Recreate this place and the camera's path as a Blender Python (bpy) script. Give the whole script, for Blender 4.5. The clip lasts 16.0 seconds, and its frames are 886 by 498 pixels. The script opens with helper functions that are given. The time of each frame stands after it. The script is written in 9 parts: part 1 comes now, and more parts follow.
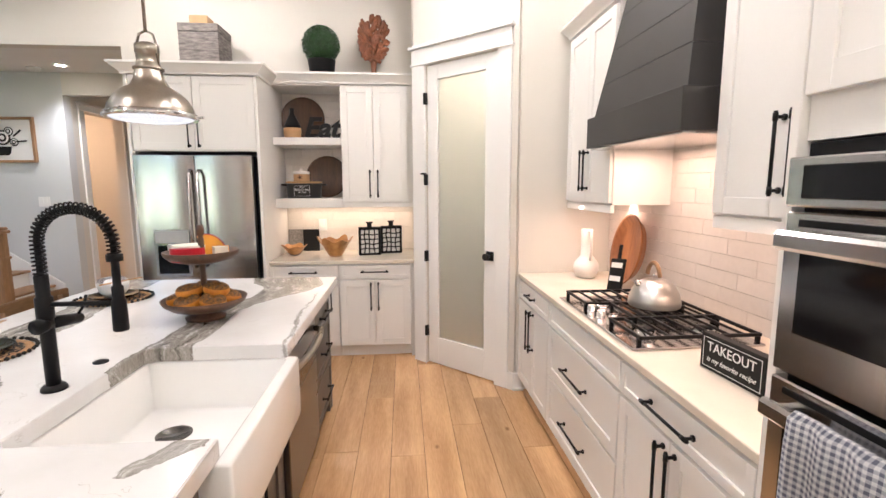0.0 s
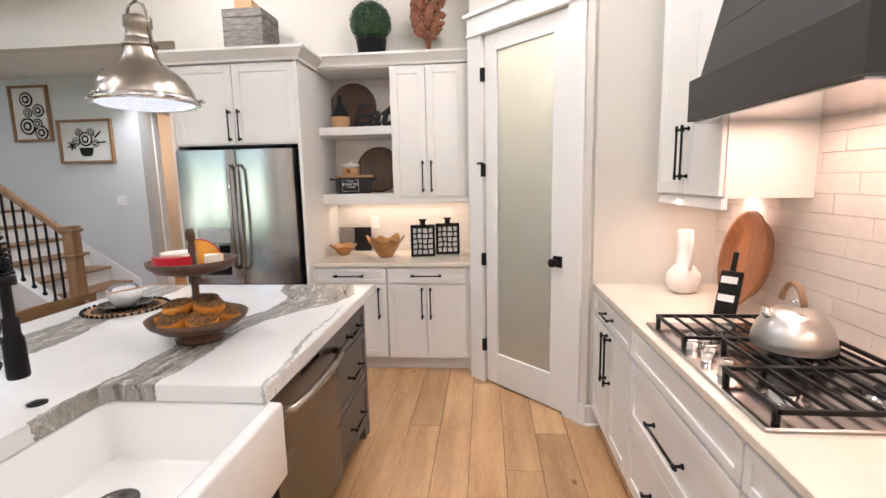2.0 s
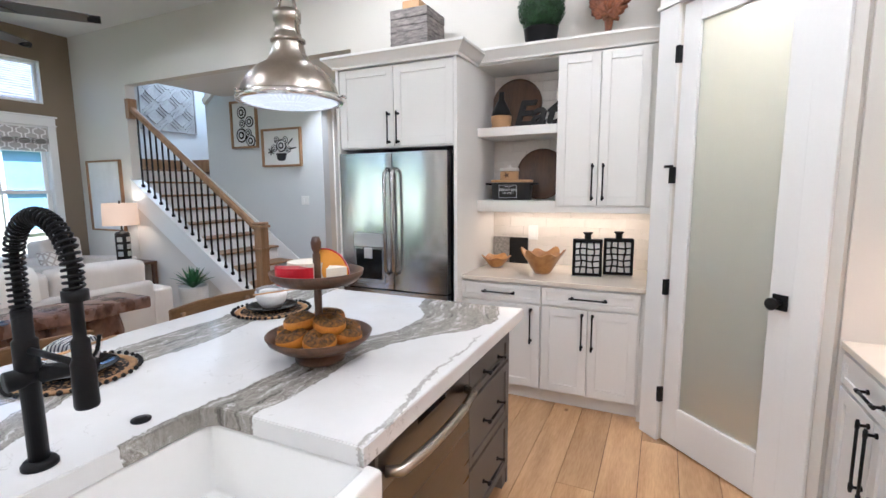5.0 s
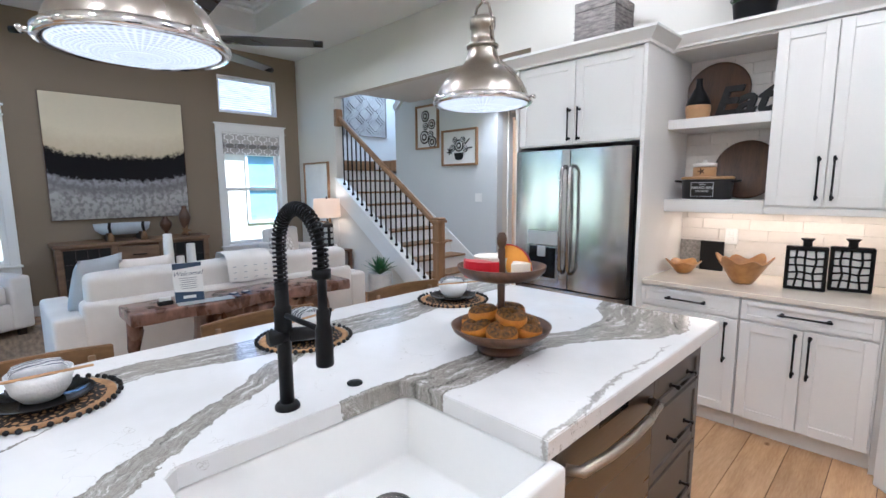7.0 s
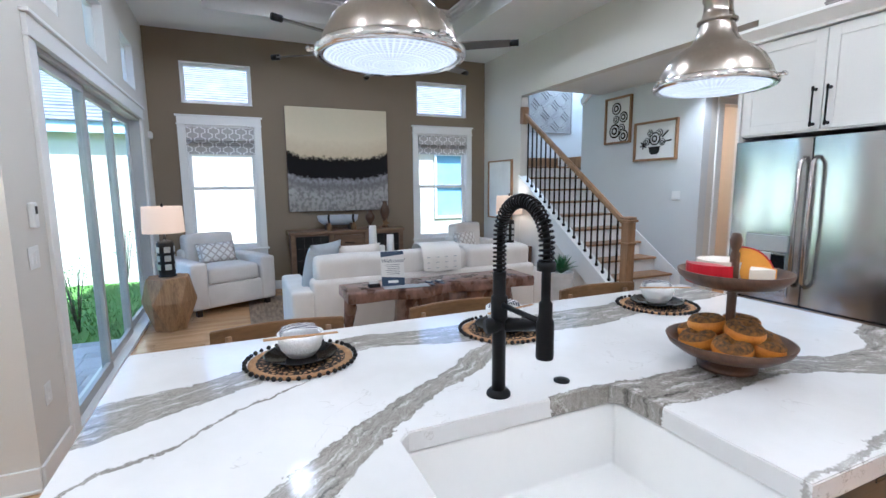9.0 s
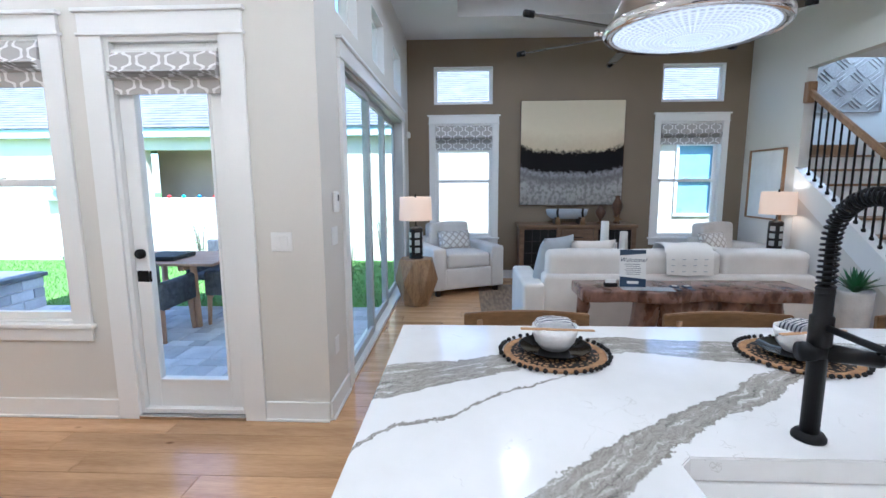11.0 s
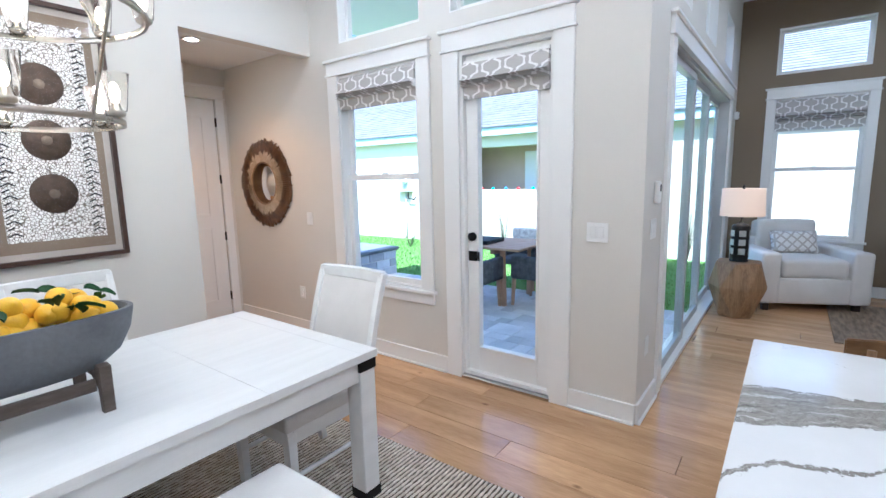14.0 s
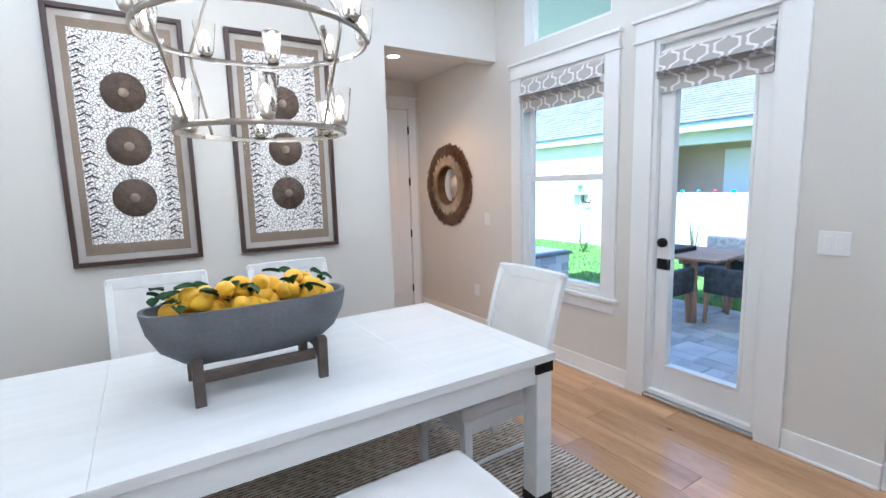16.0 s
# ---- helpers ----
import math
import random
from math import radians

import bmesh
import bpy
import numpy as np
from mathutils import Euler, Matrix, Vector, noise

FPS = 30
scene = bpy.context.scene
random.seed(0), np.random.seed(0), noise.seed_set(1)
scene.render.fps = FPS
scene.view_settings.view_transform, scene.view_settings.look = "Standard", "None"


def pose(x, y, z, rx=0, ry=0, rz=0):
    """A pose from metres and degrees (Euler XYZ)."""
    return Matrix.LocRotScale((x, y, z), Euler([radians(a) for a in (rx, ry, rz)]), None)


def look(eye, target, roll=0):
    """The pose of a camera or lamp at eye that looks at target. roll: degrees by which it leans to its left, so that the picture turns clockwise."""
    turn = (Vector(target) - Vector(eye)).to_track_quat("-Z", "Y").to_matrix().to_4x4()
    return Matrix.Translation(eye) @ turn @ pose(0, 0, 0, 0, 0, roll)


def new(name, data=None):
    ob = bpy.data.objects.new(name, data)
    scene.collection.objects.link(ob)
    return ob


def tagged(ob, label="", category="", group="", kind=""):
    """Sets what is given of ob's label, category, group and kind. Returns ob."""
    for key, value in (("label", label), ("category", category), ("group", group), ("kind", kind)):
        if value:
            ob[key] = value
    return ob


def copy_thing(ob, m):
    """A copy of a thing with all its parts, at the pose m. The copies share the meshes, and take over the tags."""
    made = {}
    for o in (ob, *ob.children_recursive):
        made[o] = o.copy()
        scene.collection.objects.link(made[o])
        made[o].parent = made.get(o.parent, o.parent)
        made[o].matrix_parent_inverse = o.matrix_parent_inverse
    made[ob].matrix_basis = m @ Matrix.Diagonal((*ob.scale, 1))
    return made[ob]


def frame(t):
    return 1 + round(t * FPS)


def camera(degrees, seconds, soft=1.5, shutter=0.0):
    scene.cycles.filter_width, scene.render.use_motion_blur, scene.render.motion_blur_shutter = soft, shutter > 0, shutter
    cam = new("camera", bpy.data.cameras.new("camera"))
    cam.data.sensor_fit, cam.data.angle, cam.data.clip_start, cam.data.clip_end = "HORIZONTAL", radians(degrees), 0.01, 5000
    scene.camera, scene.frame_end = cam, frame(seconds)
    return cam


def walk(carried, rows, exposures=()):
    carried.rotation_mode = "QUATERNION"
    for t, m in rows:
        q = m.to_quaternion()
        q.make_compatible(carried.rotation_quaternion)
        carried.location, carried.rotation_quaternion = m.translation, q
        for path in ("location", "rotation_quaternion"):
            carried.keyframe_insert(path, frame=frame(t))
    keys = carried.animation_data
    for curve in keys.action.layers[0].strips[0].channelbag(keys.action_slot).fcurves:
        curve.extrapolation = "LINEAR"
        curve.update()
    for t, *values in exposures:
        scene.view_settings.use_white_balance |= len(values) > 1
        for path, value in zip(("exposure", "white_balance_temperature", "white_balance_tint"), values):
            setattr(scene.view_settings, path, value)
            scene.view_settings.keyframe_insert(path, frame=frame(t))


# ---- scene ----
# ---- camera ----
cam = camera(87.05, 16.0)
ROWS = [
    (0.0, 0.0064, -0.0116, 1.5096, -4.78, -7.71, 0.18),
    (0.5, 0.0737, 0.1299, 1.5105, -3.53, -7.64, 0.52),
    (1.0, 0.1062, 0.2617, 1.5139, -1.68, -7.62, 0.69),
    (1.5, 0.1552, 0.3928, 1.511, 1.59, -7.89, 0.96),
    (2.0, 0.1981, 0.5211, 1.4995, 5.04, -8.43, 1.22),
    (2.5, 0.184, 0.6473, 1.4761, 6.91, -8.55, 1.15),
    (3.0, 0.1524, 0.775, 1.4856, 8.28, -8.21, 1.11),
    (5.5, 0.1456, 0.9448, 1.5015, 30.26, -7.64, 0.22),
    (6.0, 0.1319, 0.9278, 1.5036, 35.09, -7.81, 0.24),
    (6.5, 0.1156, 0.9072, 1.5063, 40.05, -7.78, 0.27),
    (7.0, 0.1064, 0.8797, 1.5025, 45.18, -7.7, 0.37),
    (7.5, 0.0914, 0.8612, 1.4954, 50.24, -7.68, 0.52),
    (8.0, 0.0687, 0.8399, 1.4917, 55.1, -7.65, 0.59),
    (10.5, -0.0239, 0.6806, 1.4856, 85.68, -8.22, 0.19),
    (11.0, -0.0382, 0.6469, 1.4826, 92.5, -8.31, 0.29),
    (11.5, -0.0509, 0.6184, 1.4791, 98.75, -8.35, 0.57),
    (12.0, -0.0443, 0.5952, 1.4776, 104.71, -8.45, 0.88),
    (12.5, -0.0471, 0.5616, 1.4724, 110.4, -8.64, 0.99),
    (13.0, -0.0398, 0.5382, 1.4674, 115.92, -8.8, 1.19),
    (13.5, -0.0357, 0.5008, 1.466, 121.21, -8.78, 1.2),
    (14.0, -0.0235, 0.4703, 1.4684, 126.64, -8.72, 1.25),
    (14.5, -0.0162, 0.4476, 1.4665, 132.27, -8.64, 1.32),
    (15.0, -0.0088, 0.4356, 1.4619, 137.9, -8.5, 1.43),
    (15.5, 0.0053, 0.4329, 1.4574, 143.15, -8.21, 1.45),
    (16.0, 0.0156, 0.4175, 1.4534, 147.22, -7.82, 1.46),
]
EXPOSURE = [(0.0, 2.21, 5800, 15), (1.0, 2.18, 5800, 14), (2.0, 2.10, 5600, 14), (3.0, 2.12, 5500, 13), (6.0, 2.08, 5000, 11), (8.0, 2.10, 4950, 10), (10.5, 1.97, 4800, 9), (13.0, 1.98, 4790, 9), (16.0, 1.94, 4610, 8)]
walk(cam, [(t, pose(x, y, z, 90 + pitch, roll, yaw)) for t, x, y, z, yaw, pitch, roll in ROWS], EXPOSURE)

# ---- world, sun, large lights ----
world = bpy.data.worlds.new("sky")
scene.world = world
world.use_nodes = True
wn = world.node_tree
sky = wn.nodes.new("ShaderNodeTexSky")
sky.sky_type = "NISHITA"
sky.sun_disc = False
sky.sun_elevation, sky.sun_rotation = radians(60), radians(59)
wn.links.new(sky.outputs[0], wn.nodes["Background"].inputs[0])
wn.nodes["Background"].inputs[1].default_value = 0.15
sun_data = bpy.data.lights.new("sun", "SUN")
sun_data.energy, sun_data.angle, sun_data.color = 4.6, radians(0.6), (1.0, 0.95, 0.87)
sun_ob = new("sun", sun_data)
sun_ob.matrix_basis = look((0, 0, 10), (-4.2, -2.5, 10 - 8.47))


def area(name, place, target, sx, sy, watts, colour=(1, 1, 1)):
    d = bpy.data.lights.new(name, "AREA")
    d.shape, d.size, d.size_y, d.energy, d.color = "RECTANGLE", sx, sy, watts, colour
    o = new(name, d)
    o.matrix_basis = look(place, target)
    return o


def bulb(name, place, watts, radius, colour):
    d = bpy.data.lights.new(name, "POINT")
    d.energy, d.shadow_soft_size, d.color = watts, radius, colour
    o = new(name, d)
    o.location = place
    return o


def spot(name, place, watts, colour, angle=120, radius=0.06):
    d = bpy.data.lights.new(name, "SPOT")
    d.energy, d.shadow_soft_size, d.color, d.spot_size, d.spot_blend = watts, radius, colour, radians(angle), 0.6 if angle < 170 else 0.12
    o = new(name, d)
    o.matrix_basis = look(place, (place[0], place[1] + 0.001, place[2] - 1))
    return o


COOL = (0.86, 0.94, 1.0)
WARM = (1.0, 0.80, 0.58)
bulb("pantry_lamp", (0.95, 4.05, 3.1), 22, 0.08, (1.0, 0.80, 0.62))
# recessed ceiling lights of kitchen, dining and living room; dining and x = -4.3 ones are unseen, added for brightness
CANS = ((0.35, 0.5), (0.35, 1.9), (0.35, 3.0), (-1.9, 3.7), (-2.4, 1.2), (-0.6, -0.4), (0.7, -2.3), (-2.0, -1.9))
TRAY_CANS = ((-5.4, 1.3), (-4.3, 1.3), (-4.3, 3.0))
for cx, cy in CANS:
    if cy < -1:
        spot("recessed_lamp", (cx, cy, 3.48), 13, (1.0, 0.94, 0.87), 150, 0.10)
    else:
        spot("recessed_lamp", (cx, cy, 3.48), 19.5, (1.0, 0.88, 0.75), 177, 0.10)
for cx, cy in TRAY_CANS:
    spot("recessed_lamp", (cx, cy, 3.83), 8 if cx < -5 else 16, (1.0, 0.97, 0.93), 165, 0.10)

# ---- materials ----


def mat(name, c1, c2=None, rough=0.5, metal=0.0, scale=4.0, fine=60.0, bump=0.0, stretch=(1, 1, 1), vary=0.0, coat=0.0, spec=0.5):
    """A surface with large blotches between c1 and c2, fine grain, relief, and a shade of its own for each object."""
    m = bpy.data.materials.new(name)
    m.use_nodes = True
    nt = m.node_tree
    b = nt.nodes["Principled BSDF"]
    b.inputs["Metallic"].default_value = metal
    b.inputs["Coat Weight"].default_value = coat
    b.inputs["Specular IOR Level"].default_value = spec
    c2 = c2 or tuple(min(1, v * 0.93) for v in c1)
    tc = nt.nodes.new("ShaderNodeTexCoord")
    mp = nt.nodes.new("ShaderNodeMapping")
    mp.inputs["Scale"].default_value = stretch
    nt.links.new(tc.outputs["Object"], mp.inputs["Vector"])
    if vary:
        own = nt.nodes.new("ShaderNodeObjectInfo")
        shift = nt.nodes.new("ShaderNodeVectorMath")
        shift.operation = "SCALE"
        shift.inputs[0].default_value = (37, 23, 11)
        nt.links.new(own.outputs["Random"], shift.inputs["Scale"])
        nt.links.new(shift.outputs[0], mp.inputs["Location"])
    n1 = nt.nodes.new("ShaderNodeTexNoise")
    n1.inputs["Scale"].default_value, n1.inputs["Detail"].default_value = scale, 4
    n2 = nt.nodes.new("ShaderNodeTexNoise")
    n2.inputs["Scale"].default_value, n2.inputs["Detail"].default_value = fine, 3
    for n in (n1, n2):
        nt.links.new(mp.outputs[0], n.inputs["Vector"])
    add = nt.nodes.new("ShaderNodeMath")
    add.operation = "MULTIPLY_ADD"
    nt.links.new(n2.outputs[0], add.inputs[0])
    add.inputs[1].default_value = 0.45
    nt.links.new(n1.outputs[0], add.inputs[2])
    ramp = nt.nodes.new("ShaderNodeValToRGB")
    ramp.color_ramp.elements[0].position, ramp.color_ramp.elements[1].position = 0.5, 0.95
    ramp.color_ramp.elements[0].color, ramp.color_ramp.elements[1].color = (*c2, 1), (*c1, 1)
    nt.links.new(add.outputs[0], ramp.inputs[0])
    last = ramp.outputs[0]
    if vary:
        oi = nt.nodes.new("ShaderNodeObjectInfo")
        hsv = nt.nodes.new("ShaderNodeHueSaturation")
        mr = nt.nodes.new("ShaderNodeMapRange")
        mr.inputs["To Min"].default_value, mr.inputs["To Max"].default_value = 1 - vary, 1 + vary
        nt.links.new(oi.outputs["Random"], mr.inputs["Value"])
        nt.links.new(mr.outputs[0], hsv.inputs["Value"])
        nt.links.new(last, hsv.inputs["Color"])
        last = hsv.outputs[0]
    nt.links.new(last, b.inputs["Base Color"])
    rr = nt.nodes.new("ShaderNodeMapRange")
    rr.inputs["To Min"].default_value, rr.inputs["To Max"].default_value = max(0.02, rough - 0.08), min(1, rough + 0.08)
    nt.links.new(n1.outputs[0], rr.inputs["Value"])
    nt.links.new(rr.outputs[0], b.inputs["Roughness"])
    if bump:
        bp = nt.nodes.new("ShaderNodeBump")
        bp.inputs["Strength"].default_value, bp.inputs["Distance"].default_value = bump, 0.004
        nt.links.new(n2.outputs[0], bp.inputs["Height"])
        nt.links.new(bp.outputs[0], b.inputs["Normal"])
    return m


def glow(name, colour, strength):
    m = bpy.data.materials.new(name)
    m.use_nodes = True
    b = m.node_tree.nodes["Principled BSDF"]
    b.inputs["Base Color"].default_value = (*colour, 1)
    b.inputs["Emission Color"].default_value = (*colour, 1)
    b.inputs["Emission Strength"].default_value = strength
    return m


def glass(name, colour, rough=0.0, ior=1.45, trans=1.0, coat=0.0):
    m = bpy.data.materials.new(name)
    m.use_nodes = True
    b = m.node_tree.nodes["Principled BSDF"]
    b.inputs["Base Color"].default_value = (*colour, 1)
    b.inputs["Roughness"].default_value = rough
    b.inputs["IOR"].default_value = ior
    b.inputs["Transmission Weight"].default_value = trans
    b.inputs["Coat Weight"].default_value, b.inputs["Coat Roughness"].default_value = coat, 0.015
    return m


M = {}
M["wall"] = mat("greige_wall_paint", (0.69, 0.665, 0.61), (0.66, 0.635, 0.58), 0.75, scale=1.2, fine=160, bump=0.12)
M["taupe"] = mat("taupe_wall_paint", (0.235, 0.185, 0.125), (0.215, 0.168, 0.112), 0.75, scale=1.2, fine=160, bump=0.12)
M["stairwall"] = mat("pale_blue_grey_wall_paint", (0.62, 0.64, 0.64), (0.59, 0.61, 0.61), 0.75, scale=1.2, fine=160, bump=0.12)
M["ceiling"] = mat("white_ceiling_paint", (0.78, 0.78, 0.76), (0.74, 0.74, 0.72), 0.85, scale=1.5, fine=180, bump=0.2)
M["trim"] = mat("white_trim_paint", (0.82, 0.82, 0.80), (0.79, 0.79, 0.77), 0.35, scale=2, fine=90, bump=0.03)
M["cab"] = mat("white_cabinet_paint", (0.80, 0.79, 0.76), (0.77, 0.76, 0.73), 0.38, scale=2, fine=120, bump=0.03)
M["black"] = mat("matt_black_metal", (0.007, 0.007, 0.008), (0.010, 0.010, 0.010), 0.4, scale=10, fine=150, bump=0.03, spec=0.16)
M["hood"] = mat("charcoal_hood_paint", (0.036, 0.034, 0.033), (0.030, 0.028, 0.027), 0.5, scale=3, fine=120, bump=0.03)
M["greycab"] = mat("grey_brown_cabinet_paint", (0.12, 0.106, 0.094), (0.105, 0.092, 0.08), 0.45, scale=3, fine=120, bump=0.05)
M["steel"] = mat("brushed_stainless_steel", (0.58, 0.57, 0.565), (0.50, 0.49, 0.485), 0.17, metal=1.0, scale=3, fine=160, bump=0.02, stretch=(1, 1, 0.04))
M["nickel"] = mat("brushed_nickel", (0.44, 0.395, 0.335), (0.36, 0.325, 0.275), 0.28, metal=1.0, scale=4, fine=90, bump=0.015, stretch=(1, 1, 0.1))
M["chrome"] = mat("polished_chrome", (0.80, 0.80, 0.80), (0.76, 0.76, 0.76), 0.10, metal=1.0)
M["darkglass"] = mat("black_glass", (0.008, 0.008, 0.009), (0.006, 0.006, 0.007), 0.09, spec=0.35)
M["porcelain"] = mat("white_glazed_porcelain", (0.84, 0.84, 0.82), (0.82, 0.82, 0.80), 0.14, scale=2, coat=0.3)
M["counter"] = mat("cream_quartz", (0.74, 0.68, 0.575), (0.69, 0.63, 0.53), 0.18, scale=6, fine=220)
M["oak"] = mat("warm_oak_wood", (0.34, 0.20, 0.10), (0.20, 0.11, 0.05), 0.5, scale=3, fine=26, bump=0.15, stretch=(6, 6, 0.6))
M["plank"] = mat("oak_floor_plank", (0.64, 0.40, 0.205), (0.41, 0.235, 0.108), 0.18, scale=1.6, fine=22, bump=0.06, stretch=(6, 0.6, 1), vary=0.15)
# scattered small knots in the planks
k_nt = M["plank"].node_tree
k_b = k_nt.nodes["Principled BSDF"]
k_src = k_b.inputs["Base Color"].links[0].from_socket
k_geo, k_map, k_vo, k_rp, k_mx = (k_nt.nodes.new("ShaderNode" + k) for k in ("NewGeometry", "Mapping", "TexVoronoi", "ValToRGB", "Mix"))
k_map.inputs["Scale"].default_value = (1.0, 0.55, 1.0)
k_vo.inputs["Scale"].default_value = 4.2
k_nt.links.new(k_geo.outputs["Position"], k_map.inputs["Vector"])
k_nt.links.new(k_map.outputs[0], k_vo.inputs["Vector"])
k_nt.links.new(k_vo.outputs["Distance"], k_rp.inputs[0])
k_rp.color_ramp.elements[0].position, k_rp.color_ramp.elements[0].color = 0.02, (0.75, 0.75, 0.75, 1)
k_rp.color_ramp.elements[1].position, k_rp.color_ramp.elements[1].color = 0.075, (0, 0, 0, 1)
k_mx.data_type = "RGBA"
k_mx.inputs[7].default_value = (0.13, 0.06, 0.025, 1)
k_nt.links.new(k_rp.outputs[0], k_mx.inputs[0])
k_nt.links.new(k_src, k_mx.inputs[6])
k_nt.links.new(k_mx.outputs[2], k_b.inputs["Base Color"])
M["glass"] = glass("clear_window_glass", (1, 1, 1), 0.0, 1.02)
M["tintglass"] = glass("green_tinted_door_glass", (0.92, 0.985, 0.955), 0.0, 1.02)
M["frost"] = glass("frosted_glass", (0.60, 0.64, 0.61), 0.45, 1.3, 0.70, 1.0)

# ---- building helpers ----
MW = {}


def link(name, bm, material):
    me = bpy.data.meshes.new(name)
    bm.normal_update()
    bm.to_mesh(me)
    bm.free()
    for mm in (material if isinstance(material, (list, tuple)) else (material,)):
        me.materials.append(mm)
    return new(name, me)


def setting(name, bm, material, label="", category=""):
    """A piece of the setting."""
    ob = link(name, bm, material)
    MW[ob.name] = Matrix.Identity(4)
    return tagged(ob, label, category, kind="structure")


def thing(name, label, category, at=None, group="", local=False, kind=""):
    """A thing's base. Its parts are given in world metres, or in its own axes where local."""
    ob = new(name)
    ob.empty_display_size = 0.05
    at = at if isinstance(at, Matrix) else Matrix.Translation(at or (0, 0, 0))
    ob.matrix_basis = at
    MW[ob.name] = Matrix.Identity(4) if local else at
    return tagged(ob, label, category, group, kind)


def part(name, bm, material, parent, label=""):
    """Links bm as ONE mesh under a thing or a part."""
    m = MW[parent.name]
    if m != Matrix.Identity(4):
        bm.transform(m.inverted())
    ob = link(name, bm, material)
    MW[ob.name] = m
    ob.parent = parent
    return tagged(ob, label)


def smooth(bm, limit=40):
    for f in bm.faces:
        f.smooth = True
    for e in bm.edges:
        if len(e.link_faces) == 2 and e.calc_face_angle(0) > radians(limit):
            e.smooth = False
    return bm


def bx(x0, x1, y0, y1, z0, z1, bev=0.0, bm=None, seg=1):
    """A box, with its edges rounded by bev."""
    own = bmesh.new()
    bmesh.ops.create_cube(own, size=1)
    bmesh.ops.scale(own, vec=(abs(x1 - x0), abs(y1 - y0), abs(z1 - z0)), verts=own.verts)
    bmesh.ops.translate(own, vec=((x0 + x1) / 2, (y0 + y1) / 2, (z0 + z1) / 2), verts=own.verts)
    if bev:
        bmesh.ops.bevel(own, geom=own.edges[:], offset=bev, segments=seg, affect="EDGES", profile=0.5)
        if seg > 1:
            smooth(own, 50)
    return own if bm is None else join(bm, own)


def join(bm, other, m=None):
    """Adds other to bm, moved by m."""
    if m is not None:
        other.transform(m)
    tmp = bpy.data.meshes.new("tmp")
    other.to_mesh(tmp)
    other.free()
    bm.from_mesh(tmp)
    bpy.data.meshes.remove(tmp)
    return bm


def lathe(profile, n=32, at=(0, 0, 0), bm=None, cap=True):
    """A turned shape from (radius, height) pairs."""
    own = bmesh.new()
    rings = []
    for r, z in profile:
        rings.append([own.verts.new((max(r, 1e-4) * math.cos(a) + at[0], max(r, 1e-4) * math.sin(a) + at[1], z + at[2])) for a in [math.tau * i / n for i in range(n)]])
    for a, b in zip(rings, rings[1:]):
        for i in range(n):
            own.faces.new((a[i], a[(i + 1) % n], b[(i + 1) % n], b[i]))
    if cap:
        own.faces.new(rings[0][::-1])
        own.faces.new(rings[-1])
    smooth(own, 35)
    bmesh.ops.recalc_face_normals(own, faces=own.faces[:])
    return own if bm is None else join(bm, own)


def rod(a, b, r, n=10, r2=None, bm=None):
    """A round bar from a to b."""
    a, b = Vector(a), Vector(b)
    own = lathe([(r, 0), (r if r2 is None else r2, (b - a).length)], n)
    own.transform(Matrix.Translation(a) @ (b - a).to_track_quat("Z", "Y").to_matrix().to_4x4())
    return own if bm is None else join(bm, own)


def tube(points, r, n=10, bm=None, closed=False):
    """A round bar along a line of points; r is one radius or one for each point."""
    own = bmesh.new()
    pts = [Vector(p) for p in points]
    k = len(pts)
    rs = r if isinstance(r, (list, tuple)) else [r] * k
    rings, side = [], None
    for i, p in enumerate(pts):
        t = (pts[(i + 1) % k] - pts[i - 1]) if closed else (pts[min(i + 1, k - 1)] - pts[max(i - 1, 0)])
        t.normalize()
        if side is None:
            side = t.orthogonal().normalized()
        side = (side - t * side.dot(t)).normalized()
        up = t.cross(side)
        rings.append([own.verts.new(p + rs[i] * (math.cos(a) * side + math.sin(a) * up)) for a in [math.tau * j / n for j in range(n)]])
    for i in range(k if closed else k - 1):
        a, b = rings[i], rings[(i + 1) % k]
        for j in range(n):
            own.faces.new((a[j], a[(j + 1) % n], b[(j + 1) % n], b[j]))
    if not closed:
        own.faces.new(rings[0][::-1])
        own.faces.new(rings[-1])
    smooth(own, 50)
    bmesh.ops.recalc_face_normals(own, faces=own.faces[:])
    return own if bm is None else join(bm, own)


def prism(outline, depth, axis="z", base=0.0, bev=0.0, bm=None):
    """A flat outline of (u, v) pairs, pushed out along an axis from base by depth. u, v are the other two axes in order."""
    own = bmesh.new()
    order = {"x": lambda u, v, w: (w, u, v), "y": lambda u, v, w: (u, w, v), "z": lambda u, v, w: (u, v, w)}[axis]
    lo = [own.verts.new(order(u, v, base)) for u, v in outline]
    hi = [own.verts.new(order(u, v, base + depth)) for u, v in outline]
    k = len(outline)
    own.faces.new(lo)
    own.faces.new(hi[::-1])
    for i in range(k):
        own.faces.new((lo[i], hi[i], hi[(i + 1) % k], lo[(i + 1) % k]))
    bmesh.ops.recalc_face_normals(own, faces=own.faces[:])
    if bev:
        bmesh.ops.bevel(own, geom=own.edges[:], offset=bev, segments=2, affect="EDGES", profile=0.5)
    return own if bm is None else join(bm, own)


